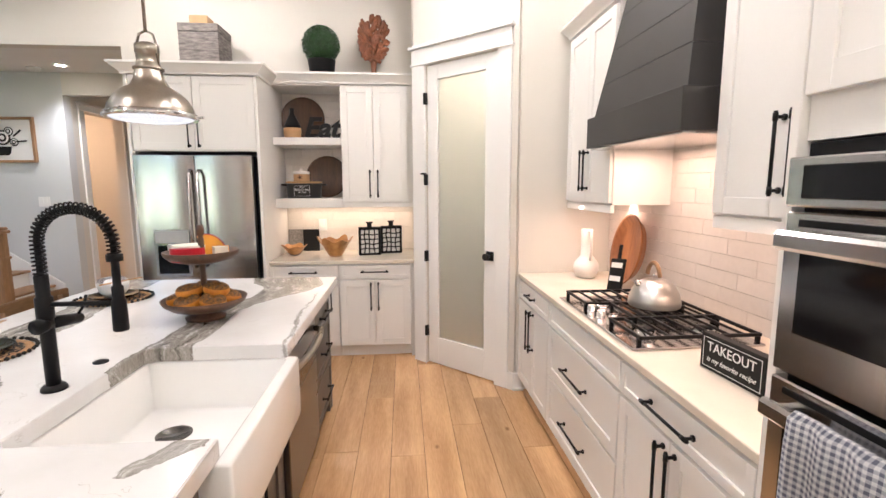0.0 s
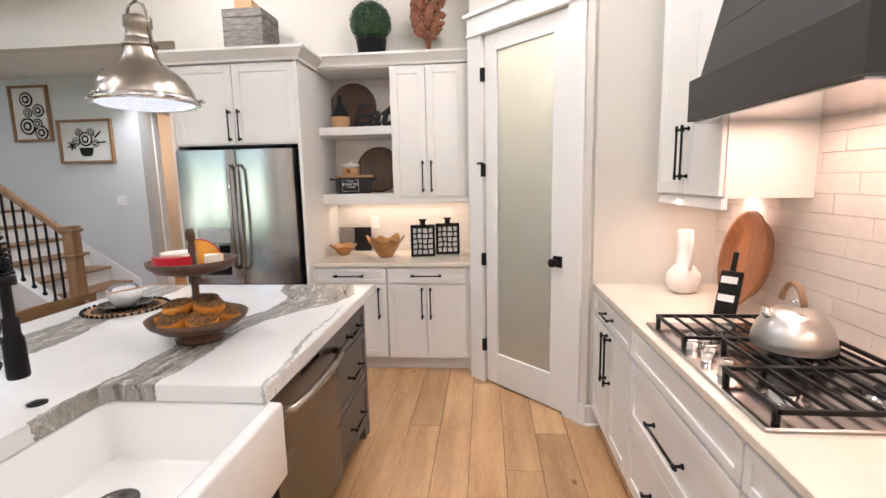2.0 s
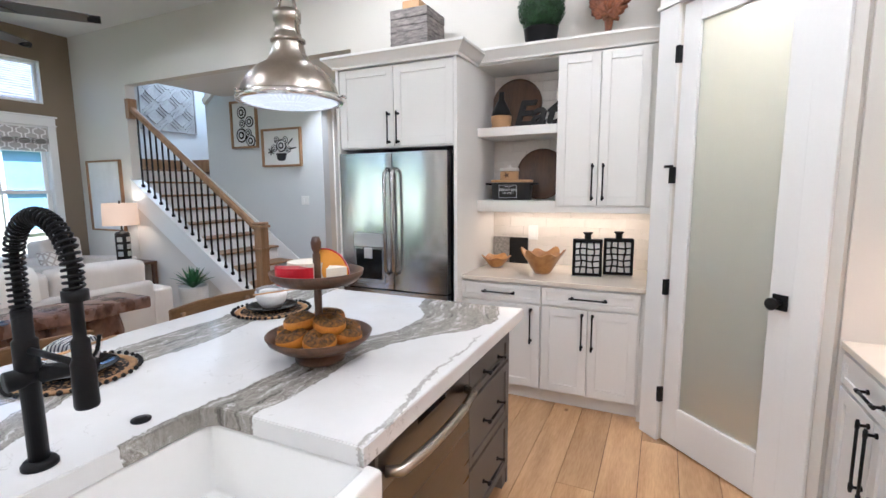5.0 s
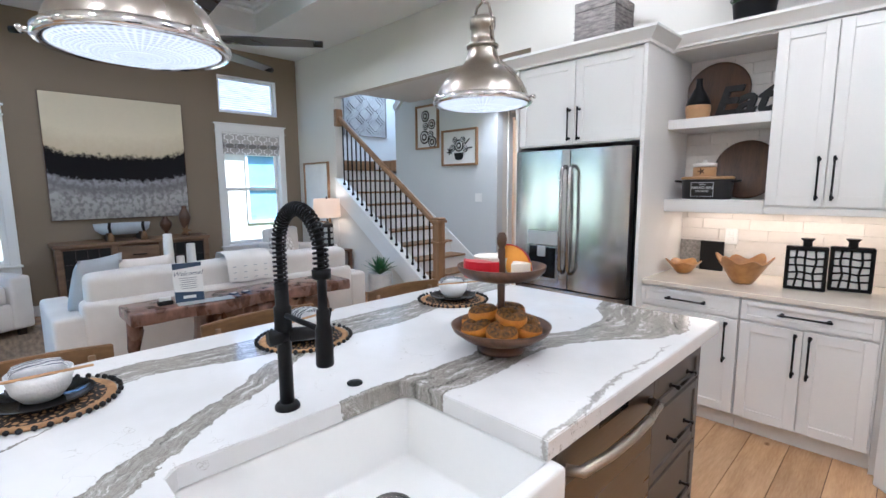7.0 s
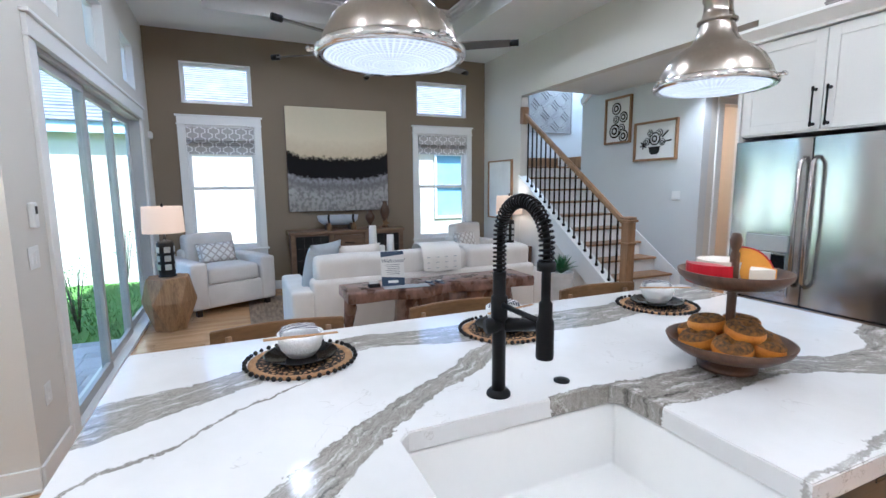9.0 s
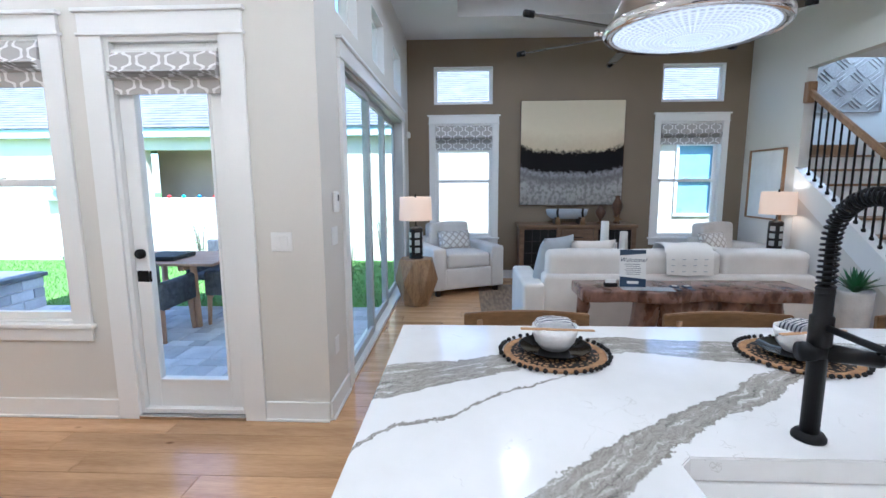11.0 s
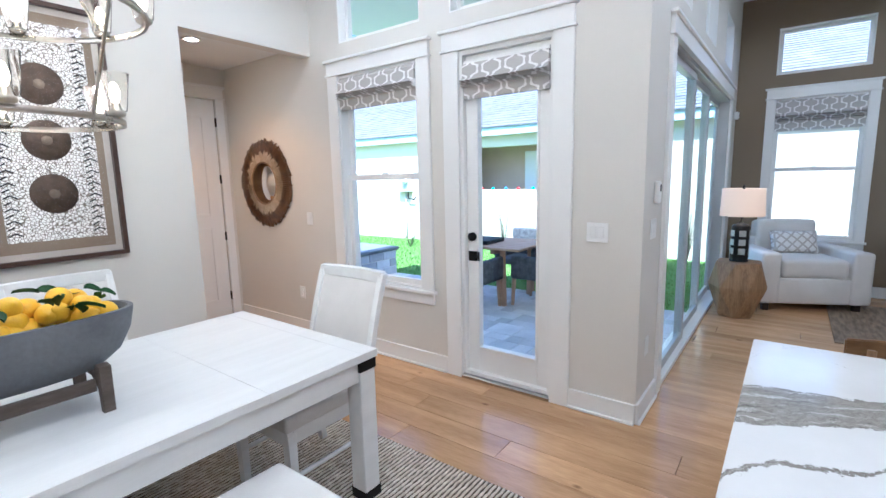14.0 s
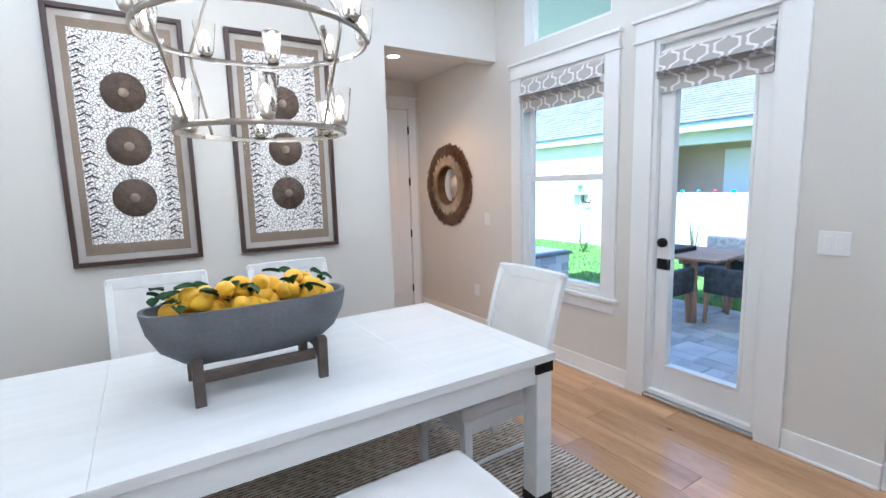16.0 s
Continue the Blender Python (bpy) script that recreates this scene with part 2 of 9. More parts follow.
def pierced(axis, pos, thick, u0, u1, z0, z1, holes):
    """A wall in the plane axis = pos, thick deep, from u0 to u1 and z0 to z1, with holes (u0, u1, z0, z1) right through it."""
    bm = bmesh.new()
    us = sorted({u0, u1, *[min(max(h[i], u0), u1) for h in holes for i in (0, 1)]})
    zs = sorted({z0, z1, *[min(max(h[i], z0), z1) for h in holes for i in (2, 3)]})
    full = {}
    for i in range(len(us) - 1):
        for j in range(len(zs) - 1):
            cu, cz = (us[i] + us[i + 1]) / 2, (zs[j] + zs[j + 1]) / 2
            full[i, j] = not any(h[0] < cu < h[1] and h[2] < cz < h[3] for h in holes)

    def v(u, w, z):
        return bm.verts.new((w, u, z) if axis == "x" else (u, w, z))
    a, b = pos, pos + thick
    for (i, j), solid in full.items():
        if not solid:
            continue
        ua, ub, za, zb = us[i], us[i + 1], zs[j], zs[j + 1]
        bm.faces.new((v(ua, a, za), v(ub, a, za), v(ub, a, zb), v(ua, a, zb)))
        bm.faces.new((v(ua, b, za), v(ua, b, zb), v(ub, b, zb), v(ub, b, za)))
        for di, dj, p, q in ((-1, 0, (ua, za), (ua, zb)), (1, 0, (ub, zb), (ub, za)), (0, -1, (ub, za), (ua, za)), (0, 1, (ua, zb), (ub, zb))):
            if not full.get((i + di, j + dj), False):
                bm.faces.new((v(p[0], a, p[1]), v(q[0], a, q[1]), v(q[0], b, q[1]), v(p[0], b, p[1])))
    bmesh.ops.remove_doubles(bm, verts=bm.verts[:], dist=1e-5)
    bmesh.ops.recalc_face_normals(bm, faces=bm.faces[:])
    return bm

# ---- structure ----
XW, XTV, XD, YB, YS, YF, YA, H = 1.50, -7.12, -2.74, 4.72, -0.18, 5.84, -2.95, 3.50
setting("wall_kitchen_east", pierced("x", XW, 0.12, YA - 0.12, YB + 0.12, 0, H, []), M["wall"], "greige painted wall behind the range", "wall")
setting("wall_north", pierced("y", YB, 0.12, XTV - 0.15, XW, 0, H, [(-6.0, -2.57, -1, 2.79)]), M["wall"], "greige painted wall with a wide opening to the stairs", "wall")
setting("wall_living_west", pierced("x", XTV, -0.15, YS - 0.15, YB, 0, H, [(0.22, 1.08, 0.63, 2.31), (0.21, 1.07, 2.59, 3.12), (3.50, 4.38, 0.63, 2.31), (3.49, 4.37, 2.59, 3.12)]), M["taupe"], "taupe accent wall with two windows and two transoms", "wall")
setting("wall_slider", pierced("y", YS, -0.15, XTV, XD, 0, H, [(-6.45, -3.30, -1, 2.28), (-3.85, -3.20, 2.57, 3.07), (-5.10, -4.45, 2.57, 3.07), (-6.40, -5.75, 2.57, 3.07)]), M["wall"], "greige painted wall with a wide sliding door", "wall")
setting("wall_dining_west", pierced("x", XD, -0.15, -4.37, YS - 0.15, 0, H, [(-1.40, -0.71, -1, 2.30), (-2.61, -1.76, 0.62, 2.31), (-2.58, -1.73, 2.56, 3.07), (-1.47, -0.66, 2.56, 3.07)]), M["wall"], "greige painted wall with patio door and window", "wall")
setting("wall_dining_south", pierced("y", YA, -0.12, XD, XW, 0, H, [(XD, -1.65, -1, 2.52)]), M["wall"], "greige painted wall with a hallway opening", "wall")
setting("wall_hall_side", pierced("x", -1.65, 0.12, -4.37, YA - 0.12, 0, 2.62, []), M["wall"], "greige hallway wall", "wall")
setting("wall_hall_end", pierced("y", -4.37, -0.12, XD - 0.15, -1.53, 0, 2.62, [(-2.62, -1.85, -1, 2.31)]), M["wall"], "greige hallway end wall", "wall")
setting("ceiling_hall", bx(XD - 0.15, -1.53, -4.49, YA - 0.12, 2.62, 2.70), M["ceiling"], "white hallway ceiling", "ceiling")
# pantry corner: two short returns and the slanted wall with the door
PA, PB = Vector((0.10, 3.95, 0)), Vector((0.80, 3.25, 0))
setting("wall_pantry_return", bx(0.10, 0.20, 3.98, YB, 0, H), M["wall"], "greige pantry side wall", "wall")
setting("wall_pantry_return_east", bx(0.82, XW, 3.25, 3.35, 0, H), M["wall"], "greige pantry side wall", "wall")
dg = pierced("y", 0, 0.10, 0, (PB - PA).length, 0, H, [(0.13, 0.835, -1, 2.46)])
dg.transform(Matrix.Translation(PA) @ Matrix.Rotation(radians(-45), 4, "Z"))
setting("wall_pantry", dg, M["wall"], "greige slanted pantry wall with a door opening", "wall")
# ceiling with the raised tray over the living room
TX0, TX1, TY0, TY1 = -6.20, -3.30, 0.57, 3.70
cb = bmesh.new()
for r in ((XTV - 0.15, XW + 0.12, YS - 0.15, TY0), (XTV - 0.15, XW + 0.12, TY1, YB + 0.12), (XTV - 0.15, TX0, TY0, TY1), (TX1, XW + 0.12, TY0, TY1), (XD - 0.15, XW + 0.12, YA - 0.12, YS - 0.15)):
    bx(*r, H, H + 0.1, bm=cb)
bx(TX0 - 0.1, TX0, TY0 - 0.1, TY1 + 0.1, H + 0.1, 3.85, bm=cb)
bx(TX1, TX1 + 0.1, TY0 - 0.1, TY1 + 0.1, H + 0.1, 3.85, bm=cb)
bx(TX0, TX1, TY0 - 0.1, TY0, H + 0.1, 3.85, bm=cb)
bx(TX0, TX1, TY1, TY1 + 0.1, H + 0.1, 3.85, bm=cb)
setting("ceiling", cb, M["ceiling"], "white ceiling with a raised tray", "ceiling")
setting("ceiling_tray", bx(TX0 - 0.1, TX1 + 0.1, TY0 - 0.1, TY1 + 0.1, 3.85, 3.92), M["taupe"], "taupe painted tray of the ceiling", "ceiling")
tb = bmesh.new()
for dz, dw_ in ((0.0, 0.05), (0.045, 0.085), (0.085, 0.115)):
    z0 = 3.74 + dz
    bx(TX0, TX0 + dw_, TY0, TY1, z0, z0 + 0.04, 0.006, tb)
    bx(TX1 - dw_, TX1, TY0, TY1, z0, z0 + 0.04, 0.006, tb)
    bx(TX0 + dw_, TX1 - dw_, TY0, TY0 + dw_, z0, z0 + 0.04, 0.006, tb)
    bx(TX0 + dw_, TX1 - dw_, TY1 - dw_, TY1, z0, z0 + 0.04, 0.006, tb)
setting("trim_tray", tb, M["trim"], "white stepped crown moulding round the ceiling tray", "moulding")
# stairwell and back hall
setting("wall_stair_north", pierced("y", YF, 0.12, -5.98, -3.86, 0, 3.9, []), M["stairwall"], "pale stairwell wall", "wall")
setting("wall_stair_west", pierced("x", XTV, -0.15, YB, 7.32, 0, 3.9, []), M["stairwall"], "pale stair landing wall", "wall")
setting("wall_landing_north", bx(XTV, -5.86, 7.20, 7.32, 0, 3.9), M["stairwall"], "pale end wall of the landing", "wall")
setting("wall_landing_east", bx(-5.98, -5.86, YF + 0.12, 7.20, 0, 3.9), M["stairwall"], "pale side wall of the landing", "wall")
setting("wall_stair_upper", bx(XTV, -2.57, YB + 0.121, YB + 0.2, 3.5, 3.9), M["stairwall"], "pale upper stairwell wall", "wall")
setting("ceiling_stairwell", bx(-5.86, -5.5, YB, YF, 3.9, 4.0, 0, bx(XTV, -5.86, YB, 7.32, 3.9, 4.0)), M["ceiling"], "white ceiling over the stairs", "ceiling")
setting("ceiling_back_hall", bx(-5.60, -2.45, YB + 0.12, YF, 2.80, 2.92), M["ceiling"], "white hall ceiling", "ceiling")
setting("wall_stair_gable", bx(-5.62, -5.5, YB + 0.2, YF, 2.92, 3.9), M["stairwall"], "pale wall above the hall ceiling", "wall")
setting("wall_back_hall_east", pierced("x", -2.57, 0.12, YB + 0.12, 8.0, 0, 2.92, []), M["wall"], "greige hall wall", "wall")
setting("wall_back_hall_header", bx(-3.86, -2.57, YF, YF + 0.12, 2.55, 2.92), M["wall"], "greige wall over the hall opening", "wall")
setting("wall_back_hall_west", pierced("x", -3.86, -0.12, YF + 0.12, 8.0, 0, 2.7, [(6.15, 6.95, -1, 2.42)]), M["wall"], "greige hall wall with a doorway", "wall")
setting("wall_back_hall_end", pierced("y", 8.0, 0.12, -5.85, -2.45, 0, 2.7, []), M["wall"], "greige end wall of the hall", "wall")
setting("wall_back_room", pierced("x", -5.74, -0.118, YF + 0.12, 8.0, 0, 2.7, []), M["wall"], "greige wall of the far room", "wall")
setting("ceiling_back_hall_far", bx(-5.858, -2.45, YF + 0.12, 8.12, 2.70, 2.80), M["ceiling"], "white hall ceiling", "ceiling")
fl = bx(XTV - 0.15, XW + 0.12, YS - 0.15, 8.12, -0.12, -0.012)
bx(XD - 0.15, XW + 0.12, -4.49, YS - 0.15, -0.12, -0.012, bm=fl)
setting("floor", fl, mat("floor_joint", (0.06, 0.04, 0.025), rough=0.8), "warm oak plank floor", "floor")

# ---- doors, windows, trim ----


def fb(fr, u0, u1, w0, w1, z0, z1, bev=0.0, bm=None):
    """A box given along a wall (u), out from it (w) and up (z)."""
    if isinstance(fr, Matrix):
        own = bx(u0, u1, w0, w1, z0, z1, bev)
        own.transform(fr)
        return own if bm is None else join(bm, own)
    ax, pos, s = fr
    a, b = sorted((pos + s * w0, pos + s * w1))
    return bx(a, b, u0, u1, z0, z1, bev, bm) if ax == "x" else bx(u0, u1, a, b, z0, z1, bev, bm)


def fp(fr, u, w, z):
    """The world point at u along a wall, w out from it."""
    if isinstance(fr, Matrix):
        return fr @ Vector((u, w, z))
    ax, pos, s = fr
    return Vector((pos + s * w, u, z)) if ax == "x" else Vector((u, pos + s * w, z))


def casing(parent, fr, u0, u1, z0, z1, wide=0.115, head=0.13, stool=False):
    """Flat boards round an opening, with a capped head."""
    part("casing_side", fb(fr, u0 - wide, u0 + 0.004, 0, 0.022, z0, z1, 0.002), M["trim"], parent)
    part("casing_side", fb(fr, u1 - 0.004, u1 + wide, 0, 0.022, z0, z1, 0.002), M["trim"], parent)
    b = fb(fr, u0 - wide - 0.012, u1 + wide + 0.012, 0, 0.034, z1, z1 + 0.016, 0.002)
    fb(fr, u0 - wide, u1 + wide, 0, 0.026, z1 + 0.016, z1 + head - 0.022, 0.002, b)
    fb(fr, u0 - wide - 0.02, u1 + wide + 0.02, 0, 0.045, z1 + head - 0.022, z1 + head, 0.003, b)
    part("casing_head", b, M["trim"], parent)
    if stool:
        part("window_sill", fb(fr, u0 - wide - 0.02, u1 + wide + 0.02, -0.05, 0.045, z0 - 0.026, z0, 0.004), M["trim"], parent)
        part("window_apron", fb(fr, u0 - wide, u1 + wide, 0, 0.02, z0 - 0.11, z0 - 0.027, 0.002), M["trim"], parent)


def pane(parent, fr, u0, u1, w, z0, z1, material="glass"):
    p = part("pane", fb(fr, u0, u1, w - 0.003, w + 0.003, z0, z1), M[material], parent)
    p.visible_shadow = False
    return p


def ring(fr, u0, u1, w0, w1, z0, z1, t, tb=None, bev=0.002):
    """A flat frame of four bars."""
    tb = tb or t
    b = fb(fr, u0, u0 + t, w0, w1, z0, z1, bev)
    fb(fr, u1 - t, u1, w0, w1, z0, z1, bev, b)
    fb(fr, u0 + t, u1 - t, w0, w1, z0, z0 + tb, bev, b)
    fb(fr, u0 + t, u1 - t, w0, w1, z1 - t, z1, bev, b)
    return b


def window(name, label, fr, u0, u1, z0, z1, meet=None, cased=True):
    w = tagged(thing(name, label, "window", fp(fr, (u0 + u1) / 2, 0, z0)), kind="structure")
    part("jamb", ring(fr, u0 - 0.002, u1 + 0.002, -0.149, -0.002, z0 - 0.002, z1 + 0.002, 0.014), M["trim"], w)
    if meet:
        part("upper_sash", ring(fr, u0 + 0.012, u1 - 0.012, -0.115, -0.085, meet - 0.02, z1 - 0.012, 0.042), M["trim"], w)
        part("lower_sash", ring(fr, u0 + 0.012, u1 - 0.012, -0.08, -0.045, z0 + 0.012, meet + 0.025, 0.045), M["trim"], w)
        pane(w, fr, u0 + 0.05, u1 - 0.05, -0.10, meet + 0.02, z1 - 0.05)
        pane(w, fr, u0 + 0.05, u1 - 0.05, -0.062, z0 + 0.055, meet - 0.02)
        part("sash_lock", fb(fr, (u0 + u1) / 2 - 0.03, (u0 + u1) / 2 + 0.03, -0.08, -0.06, meet + 0.025, meet + 0.037, 0.003), M["trim"], w)
    else:
        part("window_frame", ring(fr, u0 + 0.012, u1 - 0.012, -0.115, -0.07, z0 + 0.012, z1 - 0.012, 0.035), M["trim"], w)
        pane(w, fr, u0 + 0.045, u1 - 0.045, -0.09, z0 + 0.045, z1 - 0.045)
    if cased:
        casing(w, fr, u0, u1, z0, z1, 0.085 if fr[1] == XTV else 0.115, 0.13, True)
    return w


FD, FT, FS = ("x", XD, 1), ("x", XTV, 1), ("y", YS, 1)
window("window_1", "white double-hung window over the lawn", FD, -2.61, -1.76, 0.62, 2.31, 1.48)
window("window_2", "white double-hung window beside the painting", FT, 0.22, 1.08, 0.63, 2.31, 1.47)
window("window_3", "white double-hung window beside the painting", FT, 3.50, 4.38, 0.63, 2.31, 1.47)
for k, (fr, a, b, c, d) in enumerate(((FD, -2.58, -1.73, 2.56, 3.07), (FD, -1.47, -0.66, 2.56, 3.07), (FT, 0.21, 1.07, 2.59, 3.12), (FT, 3.49, 4.37, 2.59, 3.12),
                                      (FS, -3.85, -3.20, 2.57, 3.07), (FS, -5.10, -4.45, 2.57, 3.07), (FS, -6.40, -5.75, 2.57, 3.07))):
    window(f"window_{k + 4}", "small fixed transom window high in the wall", fr, a, b, c, d, None, False)

# roman blinds with a quatrefoil print
qm = bpy.data.materials.new("quatrefoil_linen")
qm.use_nodes = True
qt = qm.node_tree


def val(op, a, b=None, c=None):
    n = qt.nodes.new("ShaderNodeMath")
    n.operation = op
    for i, v in enumerate((a, b, c)):
        if v is None:
            continue
        if isinstance(v, (int, float)):
            n.inputs[i].default_value = v
        else:
            qt.links.new(v, n.inputs[i])
    return n.outputs[0]


q_tc = qt.nodes.new("ShaderNodeTexCoord")
q_sep = qt.nodes.new("ShaderNodeSeparateXYZ")
qt.links.new(q_tc.outputs["Object"], q_sep.inputs[0])
qu, qv = val("MULTIPLY", q_sep.outputs[1], 5.9), val("MULTIPLY", q_sep.outputs[2], 8.2)
ca, cb_q = val("COSINE", val("MULTIPLY", qu, math.tau)), val("COSINE", val("MULTIPLY", qv, math.tau))
ca2, cb2_q = val("COSINE", val("MULTIPLY", qu, 2 * math.tau)), val("COSINE", val("MULTIPLY", qv, 2 * math.tau))
wave_q = val("ADD", val("ADD", ca, cb_q), val("MULTIPLY", val("SUBTRACT", val("MULTIPLY", ca, cb2_q), val("MULTIPLY", cb_q, ca2)), 0.36))
lattice = val("LESS_THAN", val("ABSOLUTE", wave_q), 0.40)
q_mix = qt.nodes.new("ShaderNodeMix")
q_mix.data_type = "RGBA"
q_mix.inputs[6].default_value, q_mix.inputs[7].default_value = (0.46, 0.445, 0.425, 1), (0.84, 0.83, 0.82, 1)
qt.links.new(lattice, q_mix.inputs[0])
qt.links.new(q_mix.outputs[2], qt.nodes["Principled BSDF"].inputs["Base Color"])
qt.nodes["Principled BSDF"].inputs["Roughness"].default_value = 0.9
M["quatrefoil"] = qm


def blind(fr, u0, u1, ztop, zlow, w):
    """A roman blind drawn up: the flat top, a stack of folds and the hanging hem."""
    t = thing("roman_blind", "grey and white quatrefoil roman blind drawn up", "blind", fp(fr, (u0 + u1) / 2, w, zlow), "roman blinds")
    h = ztop - zlow
    pts = [(0.03, ztop), (0.045, ztop - 0.02), (0.05, ztop - h * 0.42), (0.085, ztop - h * 0.50), (0.045, ztop - h * 0.53), (0.082, ztop - h * 0.57), (0.04, ztop - h * 0.60), (0.078, ztop - h * 0.645), (0.03, ztop - h * 0.67), (0.025, zlow), (0.017, zlow), (0.016, ztop)]
    b = bmesh.new()
    ends = [[b.verts.new(fp(fr, u, w + a, z)) for a, z in pts] for u in (u0, (u0 + u1) / 2, u1)]
    for l, r in zip(ends, ends[1:]):
        for i in range(len(pts)):
            j = (i + 1) % len(pts)
            b.faces.new((l[i], r[i], r[j], l[j]))
    b.faces.new(ends[0])
    b.faces.new(ends[-1][::-1])
    bmesh.ops.recalc_face_normals(b, faces=b.faces[:])
    part("fabric", b, M["quatrefoil"], t)
    part("head_rail", fb(fr, u0, u1, w - 0.005, w + 0.03, ztop - 0.01, ztop + 0.018, 0.003), M["trim"], t)


blind(FD, -2.59, -1.775, 2.285, 2.03, -0.02)
blind(FT, 0.235, 1.065, 2.285, 1.93, -0.03)
blind(FT, 3.515, 4.365, 2.285, 1.99, -0.03)

# patio door
pd = tagged(thing("door_1", "white glazed patio door with black lever and deadbolt", "door", (XD, -1.05, 0)), kind="structure")
part("jamb", ring(FD, -1.402, -0.708, -0.149, -0.002, 0.03, 2.302, 0.03), M["trim"], pd)
part("threshold", fb(FD, -1.40, -0.71, -0.15, 0.03, 0.0, 0.028, 0.006), M["steel"], pd, "metal door threshold")
part("door_slab", ring(FD, -1.37, -0.742, -0.085, -0.04, 0.035, 2.27, 0.085, 0.20, 0.003), M["trim"], pd)
part("glazing_bead", ring(FD, -1.293, -0.819, -0.09, -0.032, 0.228, 2.193, 0.019, None, 0.004), M["trim"], pd)
pane(pd, FD, -1.28, -0.832, -0.06, 0.24, 2.18)
casing(pd, FD, -1.40, -0.71, 0, 2.30, 0.125, 0.145)
hd = part("door_handle", lathe([(0.03, 0), (0.03, 0.008), (0.012, 0.012), (0.012, 0.045), (0.022, 0.05), (0.026, 0.07), (0.016, 0.082)], 20), M["black"], pd, "black door knob")
hd.matrix_basis = Matrix.Translation(Vector((XD - 0.04, -1.325, 0.91)) - Vector((XD, -1.05, 0))) @ Matrix.Rotation(radians(90), 4, "Y")
part("latch_plate", fb(FD, -1.36, -1.27, -0.04, -0.032, 0.875, 0.945, 0.003), M["black"], pd)
part("deadbolt", rod((XD - 0.04, -1.325, 1.05), (XD - 0.018, -1.325, 1.05), 0.03, 20), M["black"], pd)
blind(FD, -1.365, -0.745, 2.215, 1.985, -0.035)

# sliding glass doors
sd = tagged(thing("door_2", "wide three-panel sliding glass door with grey frames", "door", (-4.87, YS, 0)), kind="structure")
M["alu"] = mat("grey_aluminium_frame", (0.50, 0.51, 0.51), (0.44, 0.45, 0.45), 0.45, metal=0.3)
casing(sd, FS, -6.45, -3.30, 0, 2.28, 0.11, 0.14)
part("frame", ring(FS, -6.452, -3.298, -0.149, -0.004, 0.0, 2.282, 0.03), M["alu"], sd)
part("track", fb(FS, -6.415, -3.335, -0.142, 0.012, 0.0, 0.036, 0.004), M["trim"], sd)
for a, b, w in ((-4.40, -3.34, -0.05), (-5.42, -4.36, -0.085), (-6.41, -5.38, -0.12)):
    p = part("sliding_panel", ring(FS, a, b, w - 0.018, w + 0.018, 0.032, 2.25, 0.055, 0.07, 0.003), M["alu"], sd)
    pane(p, FS, a + 0.05, b - 0.05, w, 0.09, 2.20, "tintglass")

# pantry door with frosted glass
PW = Matrix.Translation(PA) @ Matrix.Rotation(radians(-45), 4, "Z")


def pb(u0, u1, w0, w1, z0, z1, bev=0.0, bm=None):
    """A box on the slanted wall, w out towards the kitchen."""
    own = bx(u0, u1, -w1, -w0, z0, z1, bev)
    own.transform(PW)
    return own if bm is None else join(bm, own)


pn = tagged(thing("door_3", "white pantry door with a tall frosted glass panel", "door", PW @ Vector((0.48, 0, 0))), kind="structure")
part("casing_side", pb(0.0, 0.135, 0, 0.022, 0, 2.46, 0.002), M["trim"], pn)
part("casing_side", pb(0.83, 0.945, 0, 0.022, 0, 2.46, 0.002), M["trim"], pn)
b = pb(-0.012, 0.957, 0, 0.034, 2.46, 2.478, 0.002)
pb(0.0, 0.945, 0, 0.026, 2.478, 2.585, 0.002, b)
pb(-0.02, 0.965, 0, 0.05, 2.585, 2.612, 0.004, b)
part("casing_head", b, M["trim"], pn)
s = pb(0.145, 0.25, -0.045, -0.004, 0.012, 2.45, 0.002)
pb(0.715, 0.82, -0.045, -0.004, 0.012, 2.45, 0.002, s)
pb(0.25, 0.715, -0.045, -0.004, 0.012, 0.24, 0.002, s)
pb(0.25, 0.715, -0.045, -0.004, 2.34, 2.45, 0.002, s)
part("door_slab", s, M["trim"], pn)
part("glass_panel", pb(0.245, 0.72, -0.028, -0.02, 0.235, 2.345), M["frost"], pn, "frosted glass panel")
for z in (0.29, 0.93, 1.56, 2.2):
    part("hinge", pb(0.125, 0.15, -0.004, 0.028, z - 0.045, z + 0.045, 0.003), M["black"], pn, "black hinge")
part("hinge_stop", pb(0.10, 0.16, 0.028, 0.04, 1.60, 1.615, 0.003), M["black"], pn)
b = pb(0.735, 0.80, -0.004, 0.008, 0.95, 1.02, 0.002)
part("latch_plate", b, M["black"], pn)
k = lathe([(0.011, 0), (0.011, 0.035), (0.024, 0.042), (0.028, 0.06), (0.018, 0.072)], 20)
k.transform(PW @ Matrix.Translation((0.77, -0.006, 0.985)) @ Matrix.Rotation(radians(90), 4, "X"))
part("door_handle", k, M["black"], pn, "black door knob")

